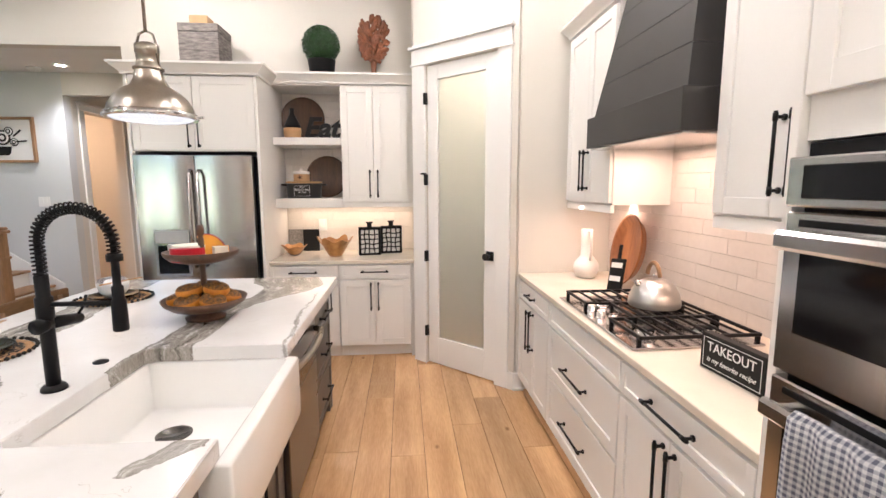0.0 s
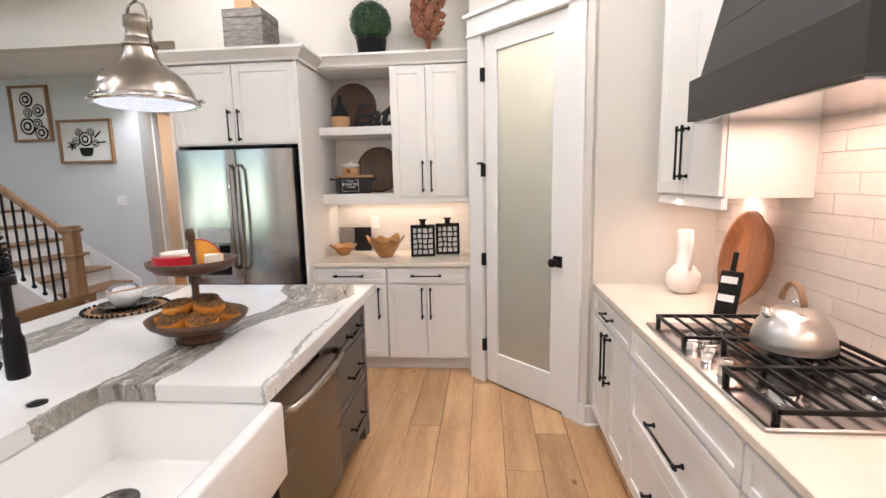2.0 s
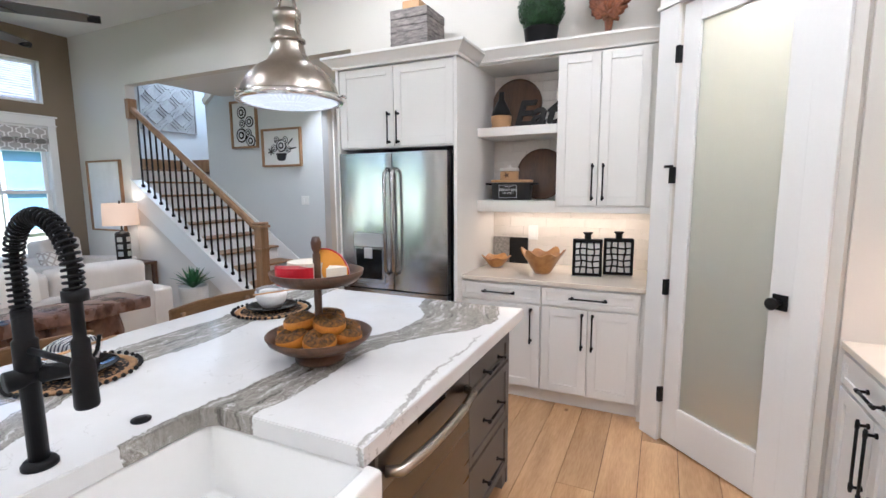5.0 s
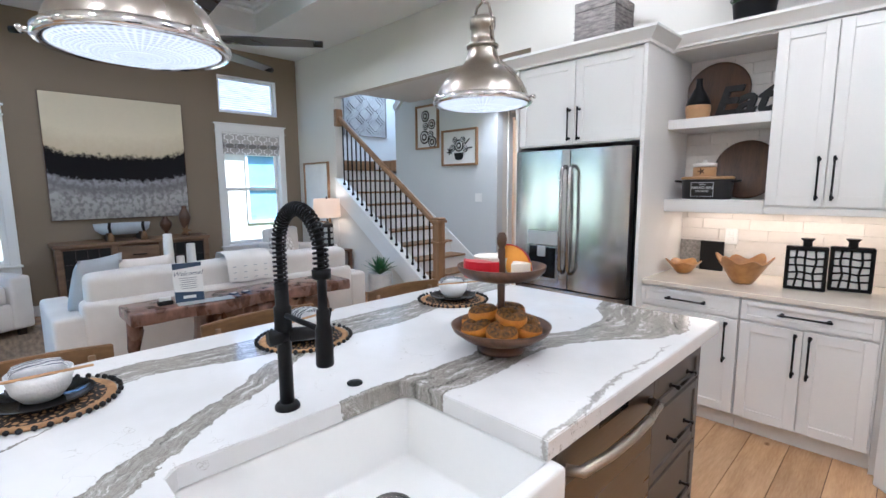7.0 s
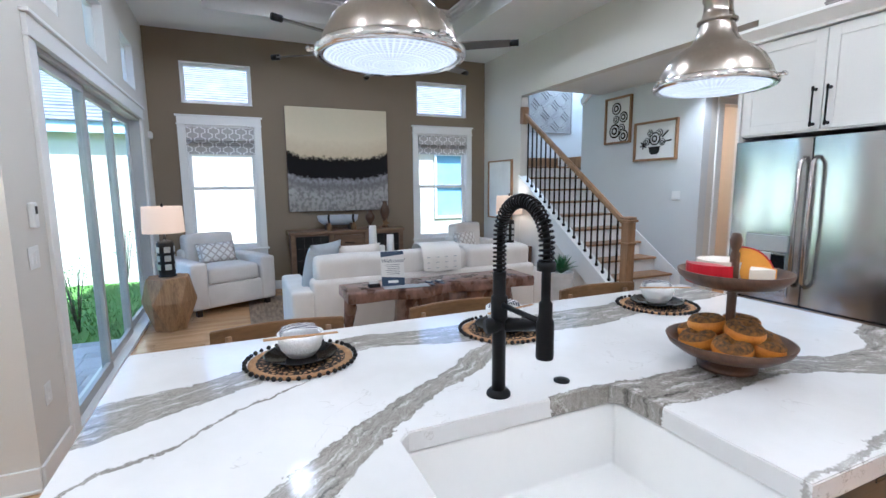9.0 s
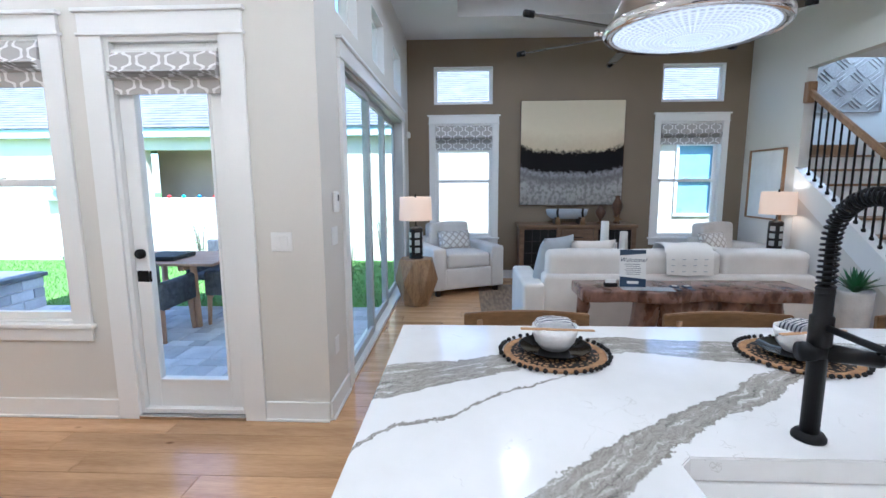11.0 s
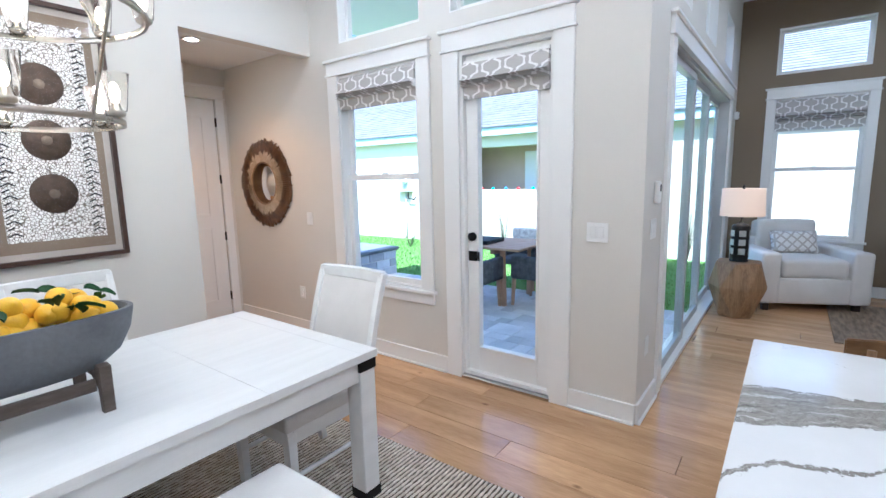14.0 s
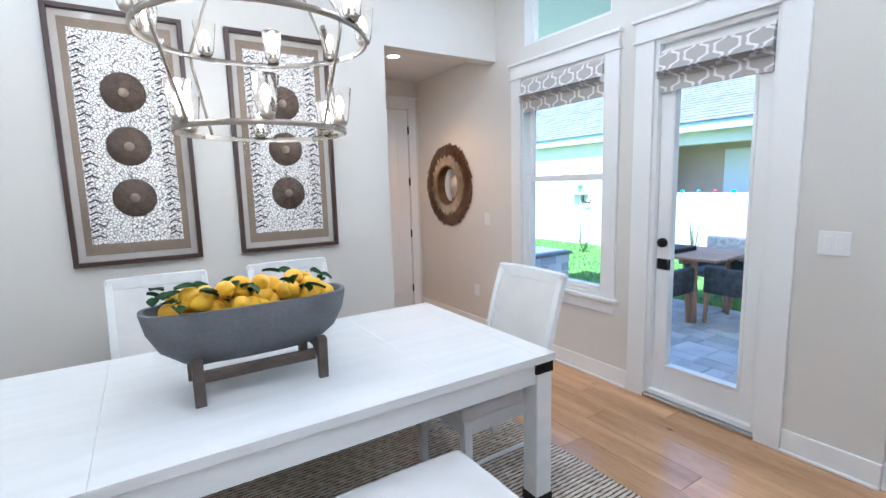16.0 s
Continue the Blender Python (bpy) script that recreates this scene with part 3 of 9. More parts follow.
# hall door and casing
hd2 = tagged(thing("door_4", "cream panelled hall door with black hinges", "door", (-2.23, -4.37, 0)), kind="structure")
FH = ("y", -4.37, 1)
casing(hd2, FH, -2.62, -1.85, 0, 2.31, 0.08, 0.13)
part("door_slab", fb(FH, -2.615, -1.855, -0.06, -0.02, 0.01, 2.305, 0.002), M["trim"], hd2)
for z0, z1 in ((0.2, 1.0), (1.12, 2.15)):
    part("panel", ring(FH, -2.50, -1.97, -0.022, -0.012, z0, z1, 0.03), M["trim"], hd2)
for z in (0.25, 0.9, 1.5, 2.08):
    part("hinge", fb(FH, -2.635, -2.61, -0.02, 0.012, z - 0.045, z + 0.045, 0.003), M["black"], hd2, "black hinge")

# back hall doorway casing
hd3 = tagged(thing("door_5", "cased doorway to a warmly lit room", "doorway", (-3.86, 6.55, 0)), kind="structure")
casing(hd3, ("x", -3.86, 1), 6.15, 6.95, 0, 2.42, 0.09, 0.10)
bulb("far_room_lamp", (-5.0, 6.9, 2.2), 7, 0.1, (1.0, 0.62, 0.36))

# baseboards
for n, a in (("dining", (FD, -4.36, -2.735)), ("dining", (FD, -2.735, -1.53)), ("dining", (FD, -0.583, YS)), ("slider", (FS, -3.18, XD)), ("slider", (FS, XTV, -6.57)), ("living", (FT, YS, 1.45)),
             ("living", (FT, 3.2, YB)), ("north", (("y", YB, -1), XTV, -6.02)), ("art", (("y", YA, 1), -1.65, XW)), ("hall", (("x", -1.65, -1), -4.36, YA)),
             ("stair", (("y", YF, -1), -4.2, -3.87))):
    b = fb(a[0], a[1], a[2], 0, 0.016, 0, 0.125, 0.003)
    fb(a[0], a[1], a[2], 0.016, 0.03, 0, 0.018, 0.004, b)
    setting("baseboard", b, M["trim"], "tall white painted baseboard", "baseboard")
b = pb(0.945, 1.0, 0, 0.02, 0, 0.13, 0.002)
bx(0.80, 0.86, 3.232, 3.25, 0, 0.13, 0.002, b)
bx(0.79, 0.87, 3.22, 3.233, 0, 0.02, 0.003, b)
setting("baseboard", b, M["trim"], "short white baseboard beside the pantry door", "baseboard")


def plate(name, label, fr, u, z, gangs=1, rocker=True):
    w = 0.036 + 0.046 * gangs
    t = thing(name, label, name.replace("_", " "), fp(fr, u, 0, z))
    part("cover_plate", fb(fr, u - w / 2, u + w / 2, 0.0005, 0.007, z - 0.058, z + 0.058, 0.003), M["trim"], t)
    for g in range(gangs):
        c = u + (g - (gangs - 1) / 2) * 0.046
        if rocker:
            part("rocker", fb(fr, c - 0.016, c + 0.016, 0.006, 0.011, z - 0.033, z + 0.033, 0.002), M["trim"], t)
        else:
            for dz in (-0.02, 0.02):
                part("socket", fb(fr, c - 0.016, c + 0.016, 0.006, 0.009, z + dz - 0.014, z + dz + 0.014, 0.004), M["trim"], t)


plate("light_switch", "white double rocker switch on the wall", FD, -0.43, 1.13, 2)
plate("light_switch", "white single rocker switch near the mirror", FD, -3.09, 1.12, 1)
plate("light_switch", "white double rocker switch beside the slider", FS, -2.97, 1.14, 2)
plate("wall_outlet", "white outlet low on the wall", FD, -3.27, 0.40, 1, False)
plate("wall_outlet", "white outlet low beside the slider", FS, -2.93, 0.43, 1, False)
plate("wall_outlet", "white outlet on the tiled backsplash", ("y", YB - 0.012, -1), -0.80, 1.13, 1, False)
plate("light_switch", "white rocker switch on the stair wall", ("y", YF, -1), -4.18, 1.34, 2)
th = thing("thermostat", "white wall thermostat with grey screen", "thermostat", fp(FS, -2.99, 0, 1.36))
part("body", fb(FS, -3.02, -2.96, 0.0005, 0.03, 1.29, 1.42, 0.008), M["trim"], th)
part("screen", fb(FS, -3.005, -2.975, 0.03, 0.032, 1.36, 1.40, 0.001), M["black"], th)
sn = thing("alarm_sensor", "small white alarm sensor in the corner", "sensor", (-6.98, YS, 2.15))
part("body", fb(FS, -7.02, -6.94, 0.0005, 0.05, 2.10, 2.19, 0.012), M["trim"], sn)
# ---- kitchen: cabinets along the walls ----


def shaker(name, parent, fr, u0, u1, w, z0, z1, rail=0.058, material="cab", t=0.02):
    """A framed front with a sunk panel."""
    front = part(name, fb(fr, u0 + rail - 0.004, u1 - rail + 0.004, w, w + t - 0.009, z0 + rail - 0.004, z1 - rail + 0.004), M[material], parent)
    for a in (u0, u1 - rail):
        part("stile", fb(fr, a, a + rail, w, w + t, z0, z1, 0.0015), M[material], front)
    for z in (z0, z1 - rail):
        part("rail", fb(fr, u0 + rail, u1 - rail, w, w + t - 0.0004, z, z + rail, 0.0012), M[material], front)
    return front


def pull(parent, fr, u, w, z, length, upright):
    """A black bar handle on two posts with collars."""
    h = length / 2
    ends = ((u, z - h), (u, z + h)) if upright else ((u - h, z), (u + h, z))
    (ua, za), (ub, zb) = ends
    k = 0.86
    pa, pb_ = ((u + (ua - u) * k, z + (za - z) * k), (u + (ub - u) * k, z + (zb - z) * k))
    b = rod(fp(fr, ua, w + 0.032, za), fp(fr, ub, w + 0.032, zb), 0.0055, 10)
    for pu, pz in (pa, pb_):
        rod(fp(fr, pu, w, pz), fp(fr, pu, w + 0.036, pz), 0.0055, 10, None, b)
        rod(fp(fr, pu, w, pz), fp(fr, pu, w + 0.006, pz), 0.010, 12, None, b)
        d = 0.012
        q0, q1 = ((pu, pz - d), (pu, pz + d)) if upright else ((pu - d, pz), (pu + d, pz))
        rod(fp(fr, q0[0], w + 0.032, q0[1]), fp(fr, q1[0], w + 0.032, q1[1]), 0.0075, 10, None, b)
    return part("handle", b, M["black"], parent, "matt black bar handle")


def base_unit(name, label, fr, u0, u1, z1, fronts, material="cab", depth=0.58, toe=0.10):
    """A floor cabinet; fronts: (kind, u0, u1, z0, z1, handle u, handle z, length)."""
    t = thing(name, label, "cabinet", fp(fr, (u0 + u1) / 2, 0, 0))
    b = fb(fr, u0 + 0.001, u1 - 0.001, -depth, -0.001, toe, z1)
    part("body", b, M[material], t)
    part("toe_kick", fb(fr, u0 + 0.001, u1 - 0.001, -depth, -0.055, 0, toe), M[material], t)
    for kind, a, c, za, zb, hu, hz, ln in fronts:
        f = shaker(kind, t, fr, a, c, 0.0, za, zb, 0.03 if zb - za < 0.2 else 0.055, material)
        if ln:
            pull(f, fr, hu, 0.02, hz, ln, kind == "door")
    return t


FB = ("y", 4.03, -1)
CB = 0.875
base_unit("base_cabinet", "white shaker base cabinet with one drawer", FB, -1.15, -0.565, CB - 0.03, [("drawer", -1.143, -0.57, 0.715, 0.83, -0.86, 0.775, 0.24), ("door", -1.143, -0.57, 0.115, 0.70, -0.63, 0.56, 0.25)])
base_unit("base_cabinet", "white shaker base cabinet with drawer and two doors", FB, -0.563, 0.06, CB - 0.03, [("drawer", -0.558, 0.048, 0.715, 0.83, -0.255, 0.775, 0.24), ("door", -0.558, -0.258, 0.115, 0.70, -0.29, 0.56, 0.25), ("door", -0.252, 0.048, 0.115, 0.70, -0.225, 0.56, 0.25)])
tagged(setting("trim_filler", fb(FB, 0.061, 0.098, -0.3, -0.002, 0, CB - 0.03), M["cab"], "white filler strip beside the base cabinet", "trim"))
t = thing("countertop", "cream quartz countertop along the back wall", "countertop", (-0.52, 4.3, CB - 0.03))
part("slab", bx(-1.152, 0.098, 4.0, YB - 0.001, CB - 0.03, CB, 0.003), M["counter"], t)

# tiles: white glazed subway courses, each tile its own piece
M["tile"] = mat("white_glazed_tile", (0.74, 0.70, 0.65), (0.68, 0.64, 0.59), 0.22, scale=5, fine=40, bump=0.05, vary=0.025, coat=0.3)
M["grout"] = mat("pale_grout", (0.70, 0.67, 0.62), rough=0.9)


def tiles(parent, fr, u0, u1, z0, z1, tw, th, gap=0.0018):
    """Running courses of tiles, cut at the ends."""
    cache, z, row = {}, z0, 0
    while z < z1 - 0.01:
        zt = min(z + th, z1)
        u = u0 - (tw * 0.37 * row) % tw
        while u < u1 - 0.005:
            a, c = max(u, u0), min(u + tw, u1)
            if c - a > 0.012:
                key = (round(c - a, 3), round(zt - z, 3))
                if key not in cache:
                    bm = fb((fr[0], 0, fr[2]), -(c - a) / 2 + gap / 2, (c - a) / 2 - gap / 2, 0, 0.008, gap / 2, zt - z - gap / 2, 0.001)
                    me = bpy.data.meshes.new("tile")
                    bm.to_mesh(me)
                    bm.free()
                    me.materials.append(M["tile"])
                    cache[key] = me
                o = new("tile", cache[key])
                o.location = fp(fr, (a + c) / 2, 0.0, z)
                o.parent = parent
            u += tw
        z, row = zt, row + 1


bs = setting("wall_tile_back", bx(-1.15, 0.099, YB - 0.006, YB - 0.0005, CB, 2.39), M["grout"], "white tiled backsplash behind shelves and counter", "backsplash")
bs2 = setting("wall_tile_range", bx(XW - 0.006, XW - 0.0005, 0.94, 3.249, 0.885, 2.2), M["grout"], "white subway tile backsplash behind the range", "backsplash")

# wall cabinets on the back wall with open shelves
FU = ("y", 4.31, -1)
wc = thing("wall_cabinet", "white shaker wall cabinet with two doors", "cabinet", (-0.25, 4.5, 1.36))
part("body", bx(-0.545, 0.098, 4.311, YB - 0.009, 1.36, 2.395), M["cab"], wc)
for a, c, h in ((-0.54, -0.262, -0.295), (-0.256, 0.045, -0.225)):
    pull(shaker("door", wc, FU, a, c, 0.0, 1.372, 2.385), FU, h, 0.02, 1.53, 0.25, True)
part("light_rail", bx(-0.545, 0.098, 4.30, 4.32, 1.32, 1.36, 0.002), M["cab"], wc)
os_ = thing("open_shelf", "thick white open shelves beside the wall cabinet", "shelf", (-0.85, 4.5, 1.31))
for z0, z1 in ((1.315, 1.40), (1.875, 1.94)):
    part("shelf", bx(-1.149, -0.547, 4.315, YB - 0.009, z0, z1, 0.003), M["cab"], os_)
part("top_panel", bx(-1.149, -0.547, 4.315, YB - 0.009, 2.385, 2.398), M["cab"], os_)


def crown(name, label, pts, z0, h, out):
    """A crown moulding that runs along pts and leans out to their right."""
    prof = [(0.0, 0.0), (0.012, 0.0), (0.016, h * 0.18), (out * 0.5, h * 0.42), (out * 0.86, h * 0.72), (out, h * 0.8), (out, h), (-0.02, h), (-0.02, 0.0)]
    bm = bmesh.new()
    rings = []
    k = len(pts)
    for i in range(k):
        p = Vector(pts[i])
        dirs = [(Vector(pts[j + 1]) - Vector(pts[j])).normalized() for j in (i - 1, i) if 0 <= j < k - 1]
        ns = [Vector((d.y, -d.x)) for d in dirs]
        n = sum(ns, Vector((0, 0)))
        n = n / (n.dot(ns[0]) or 1)
        rings.append([bm.verts.new((p.x + n.x * a, p.y + n.y * a, z0 + z)) for a, z in prof])
    for a, b in zip(rings, rings[1:]):
        for i in range(len(prof)):
            j = (i + 1) % len(prof)
            bm.faces.new((a[i], a[j], b[j], b[i]))
    bm.faces.new(rings[0])
    bm.faces.new(rings[-1][::-1])
    bmesh.ops.recalc_face_normals(bm, faces=bm.faces[:])
    return setting(name, bm, M["cab"], label, "moulding")


crown("trim_crown_back", "white crown moulding over wall cabinets", [(-1.135, 4.295), (0.098, 4.295)], 2.398, 0.085, 0.07)
setting("trim_cabinet_top", bx(-1.12, 0.098, 4.30, YB - 0.009, 2.40, 2.481), M["cab"], "white top board over the wall cabinets", "trim")
crown("trim_crown_fridge", "white crown moulding over the fridge cabinet", [(-2.142, YB - 0.01), (-2.142, 3.915), (-1.135, 3.915), (-1.135, 4.29)], 2.375, 0.085, 0.075)
setting("trim_fridge_top", bx(-2.127, -1.15, 3.93, YB - 0.001, 2.378, 2.458), M["cab"], "white top board over the fridge cabinet", "trim")

# fridge enclosure
FF = ("y", 3.93, -1)
fc = thing("fridge_cabinet", "white cabinet with two doors above the fridge", "cabinet", (-1.6, 4.3, 0))
part("side_panel", bx(-1.165, -1.14, 3.92, YB - 0.001, 0, 2.376, 0.002), M["cab"], fc)
part("side_panel", bx(-2.142, -2.117, 3.92, YB - 0.001, 0, 2.376, 0.002), M["cab"], fc)
part("body", bx(-2.116, -1.166, 3.95, YB - 0.001, 1.79, 2.376), M["cab"], fc)
for a, c, h in ((-2.112, -1.645, -1.68), (-1.639, -1.17, -1.604)):
    pull(shaker("door", fc, ("y", 3.95, -1), a, c, 0.0, 1.80, 2.365), ("y", 3.95, -1), h, 0.02, 1.93, 0.23, True)

# french-door fridge
fg = thing("refrigerator", "stainless steel french-door refrigerator with ice dispenser", "refrigerator", (-1.62, 4.3, 0))
part("body", bx(-2.11, -1.20, 3.97, 4.68, 0.02, 1.755, 0.004), M["black"], fg)


def bowed(x0, x1, yf, z0, z1, bow=0.012, n=10):
    """A fridge door with a gently bowed front."""
    out = [(x0, 3.965)] + [(x0 + (x1 - x0) * i / n, yf - bow * math.sin(math.pi * i / n) ** 0.7) for i in range(n + 1)] + [(x1, 3.965)]
    return smooth(prism(out, z1 - z0, "z", z0), 30)


part("door", bowed(-2.11, -1.650, 3.90, 0.74, 1.755), M["steel"], fg)
part("door", bowed(-1.642, -1.205, 3.90, 0.74, 1.755), M["steel"], fg)
part("freezer_drawer", bowed(-2.11, -1.205, 3.90, 0.06, 0.73, 0.015), M["steel"], fg)
for x in (-1.678, -1.612):
    part("handle", tube([(x, 3.885, 0.86), (x, 3.84, 0.90), (x, 3.832, 1.25), (x, 3.84, 1.60), (x, 3.885, 1.64)], 0.013, 10), M["steel"], fg)
part("handle", tube([(-1.95, 3.885, 0.66), (-1.92, 3.84, 0.66), (-1.63, 3.835, 0.66), (-1.33, 3.84, 0.66), (-1.30, 3.885, 0.66)], 0.012, 10), M["steel"], fg)
dsp = part("ice_dispenser", bx(-1.995, -1.715, 3.884, 3.90, 0.78, 1.17, 0.004), M["steel"], fg)
part("recess", bx(-1.97, -1.74, 3.879, 3.888, 0.81, 1.04, 0.004), M["darkglass"], dsp)
part("control_panel", bx(-1.985, -1.725, 3.877, 3.888, 1.06, 1.16, 0.003), M["alu"], dsp)
part("nozzle", bx(-1.89, -1.82, 3.868, 3.882, 0.97, 1.05, 0.005), M["alu"], dsp)

# range wall: floor cabinets, counter, oven tower
FR = ("x", 0.85, -1)
CR = 0.885
RT = CR - 0.03
base_unit("base_cabinet", "white shaker base cabinet with drawer and two doors", FR, 2.55, 3.248, RT, [("drawer", 2.557, 3.235, 0.72, 0.84, 2.9, 0.785, 0.15), ("door", 2.557, 2.892, 0.115, 0.705, 2.86, 0.56, 0.27), ("door", 2.90, 3.235, 0.115, 0.705, 2.93, 0.56, 0.27)])
base_unit("base_cabinet", "white shaker drawer cabinet under the cooktop", FR, 1.65, 2.548, RT, [("false_front", 1.655, 2.54, 0.72, 0.84, 0, 0, 0), ("drawer", 1.655, 2.54, 0.42, 0.705, 2.10, 0.565, 0.30), ("drawer", 1.655, 2.54, 0.115, 0.405, 2.10, 0.27, 0.30)])
base_unit("base_cabinet", "white shaker base cabinet with drawer and two doors", FR, 0.945, 1.648, RT, [("drawer", 0.95, 1.643, 0.72, 0.84, 1.30, 0.785, 0.27), ("door", 0.95, 1.293, 0.115, 0.705, 1.265, 0.56, 0.27), ("door", 1.30, 1.643, 0.115, 0.705, 1.33, 0.56, 0.27)])
t = thing("countertop", "cream quartz countertop along the range wall", "countertop", (1.15, 2.1, CR - 0.03))
part("slab", bx(0.825, XW - 0.001, 0.942, 3.248, CR - 0.03, CR, 0.003), M["counter"], t)
ow = thing("oven_tower", "tall white cabinet holding the double oven", "cabinet", (1.15, 0.56, 0))
part("side_panel", bx(0.825, XW - 0.002, 0.915, 0.94, 0, 2.45, 0.002), M["cab"], ow)
part("side_panel", bx(0.825, XW - 0.002, 0.155, 0.18, 0, 2.45, 0.002), M["cab"], ow)
part("body", bx(0.845, XW - 0.002, 0.181, 0.914, 1.60, 2.45), M["cab"], ow)
part("lower_body", bx(0.845, XW - 0.002, 0.181, 0.914, 0.0, 0.42), M["cab"], ow)
for a, c in ((0.185, 0.545), (0.55, 0.91)):
    shaker("door", ow, ("x", 0.845, -1), a, c, 0.0, 1.69, 2.44)
do = thing("double_oven", "stainless steel double wall oven with black glass", "oven", (1.1, 0.55, 0.42))
part("body", bx(0.85, 1.45, 0.185, 0.91, 0.425, 1.595), M["black"], do)
FO = ("x", 0.85, -1)
cp = part("control_panel", fb(FO, 0.19, 0.905, 0.0, 0.05, 1.465, 1.565, 0.004), M["steel"], do)
part("display", fb(FO, 0.21, 0.865, 0.049, 0.053, 1.482, 1.548, 0.002), M["darkglass"], cp)
for i in range(8):
    part("marking", fb(FO, 0.44 + 0.03 * (i % 4), 0.455 + 0.03 * (i % 4), 0.053, 0.0535, 1.50 + 0.02 * (i // 4), 1.503 + 0.02 * (i // 4)), M["trim"], cp)
for z0, z1 in ((1.115, 1.455), (0.45, 1.10)):
    d = part("oven_door", fb(FO, 0.19, 0.905, 0.0, 0.045, z0, z1, 0.004), M["steel"], do)
    part("window", fb(FO, 0.235, 0.86, 0.044, 0.048, z0 + 0.09, z1 - 0.06, 0.002), M["darkglass"], d, "black oven window")
    part("vent_slot", fb(FO, 0.22, 0.87, 0.044, 0.047, z1 - 0.03, z1 - 0.015, 0.001), M["black"], d)
    h = fb(FO, 0.22, 0.875, 0.075, 0.10, z1 - 0.075, z1 - 0.035, 0.008)
    for u in (0.24, 0.835):
        fb(FO, u, u + 0.02, 0.044, 0.08, z1 - 0.065, z1 - 0.045, 0.002, h)
    part("handle", h, M["steel"], d)
gm = bpy.data.materials.new("gingham_cotton")
gm.use_nodes = True
gt = gm.node_tree
g_tc, g_sep, g_rp = gt.nodes.new("ShaderNodeTexCoord"), gt.nodes.new("ShaderNodeSeparateXYZ"), gt.nodes.new("ShaderNodeValToRGB")
gt.links.new(g_tc.outputs["Object"], g_sep.inputs[0])
g_sum = None
for g_axis in (1, 2):
    g_mul, g_fr, g_lt = (gt.nodes.new("ShaderNodeMath") for _ in range(3))
    g_mul.operation, g_fr.operation, g_lt.operation = "MULTIPLY", "FRACT", "LESS_THAN"
    g_mul.inputs[1].default_value, g_lt.inputs[1].default_value = 76, 0.5
    gt.links.new(g_sep.outputs[g_axis], g_mul.inputs[0])
    gt.links.new(g_mul.outputs[0], g_fr.inputs[0])
    gt.links.new(g_fr.outputs[0], g_lt.inputs[0])
    if g_sum is None:
        g_sum = g_lt.outputs[0]
    else:
        g_add = gt.nodes.new("ShaderNodeMath")
        gt.links.new(g_sum, g_add.inputs[0])
        gt.links.new(g_lt.outputs[0], g_add.inputs[1])
        g_sum = g_add.outputs[0]
g_half = gt.nodes.new("ShaderNodeMath")
g_half.operation = "MULTIPLY"
g_half.inputs[1].default_value = 0.5
gt.links.new(g_sum, g_half.inputs[0])
gt.links.new(g_half.outputs[0], g_rp.inputs[0])
g_rp.color_ramp.interpolation = "CONSTANT"
g_rp.color_ramp.elements[0].color = (0.82, 0.82, 0.82, 1)
g_rp.color_ramp.elements[1].position, g_rp.color_ramp.elements[1].color = 0.9, (0.17, 0.18, 0.24, 1)
g_rp.color_ramp.elements.new(0.4).color = (0.52, 0.53, 0.57, 1)
gt.links.new(g_rp.outputs[0], gt.nodes["Principled BSDF"].inputs["Base Color"])
gt.nodes["Principled BSDF"].inputs["Roughness"].default_value = 0.95
tw = thing("dish_towel", "grey and white gingham towel over the oven handle", "towel", (0.745, 0.68, 0.7))
b = bmesh.new()
g = []
for i in range(15):
    y = 0.58 + 0.2 * i / 14
    g.append([b.verts.new((x + 0.006 * math.sin(i * 1.3) * (1 if j > 3 else 0.3), y, z)) for j, (x, z) in enumerate([(0.785, 0.80), (0.783, 1.03), (0.772, 1.072), (0.755, 1.078), (0.742, 1.065), (0.738, 1.0), (0.736, 0.85), (0.735, 0.66)])])
for r0, r1 in zip(g, g[1:]):
    for j in range(7):
        b.faces.new((r0[j], r0[j + 1], r1[j + 1], r1[j]))
bmesh.ops.solidify(b, geom=b.faces[:], thickness=0.004)
part("cloth", smooth(b, 80), gm, tw)

# wall cabinets by the hood
FV = ("x", 1.15, -1)


def range_upper(y0, y1, label):
    t = thing("wall_cabinet", label, "cabinet", (1.3, (y0 + y1) / 2, 1.40), "range wall cabinets")
    part("body", bx(1.151, XW - 0.009, y0, y1, 1.40, 2.47), M["cab"], t)
    m = (y0 + y1) / 2
    for a, c, h in ((y0 + 0.005, m - 0.002, m - 0.03), (m + 0.002, y1 - 0.005, m + 0.03)):
        pull(shaker("door", t, FV, a, c, 0.0, 1.41, 2.455), FV, h, 0.02, 1.60, 0.25, True)
    part("light_rail", bx(1.14, 1.165, y0, y1, 1.355, 1.40, 0.002), M["cab"], t)
    crown("trim_crown_range", "white crown moulding over a wall cabinet", [(XW - 0.01, y1), (1.135, y1), (1.135, y0), (XW - 0.01, y0)], 2.47, 0.08, 0.06)


range_upper(2.485, 3.17, "white shaker wall cabinet between hood and pantry")
range_upper(0.945, 1.62, "white shaker wall cabinet between hood and ovens")

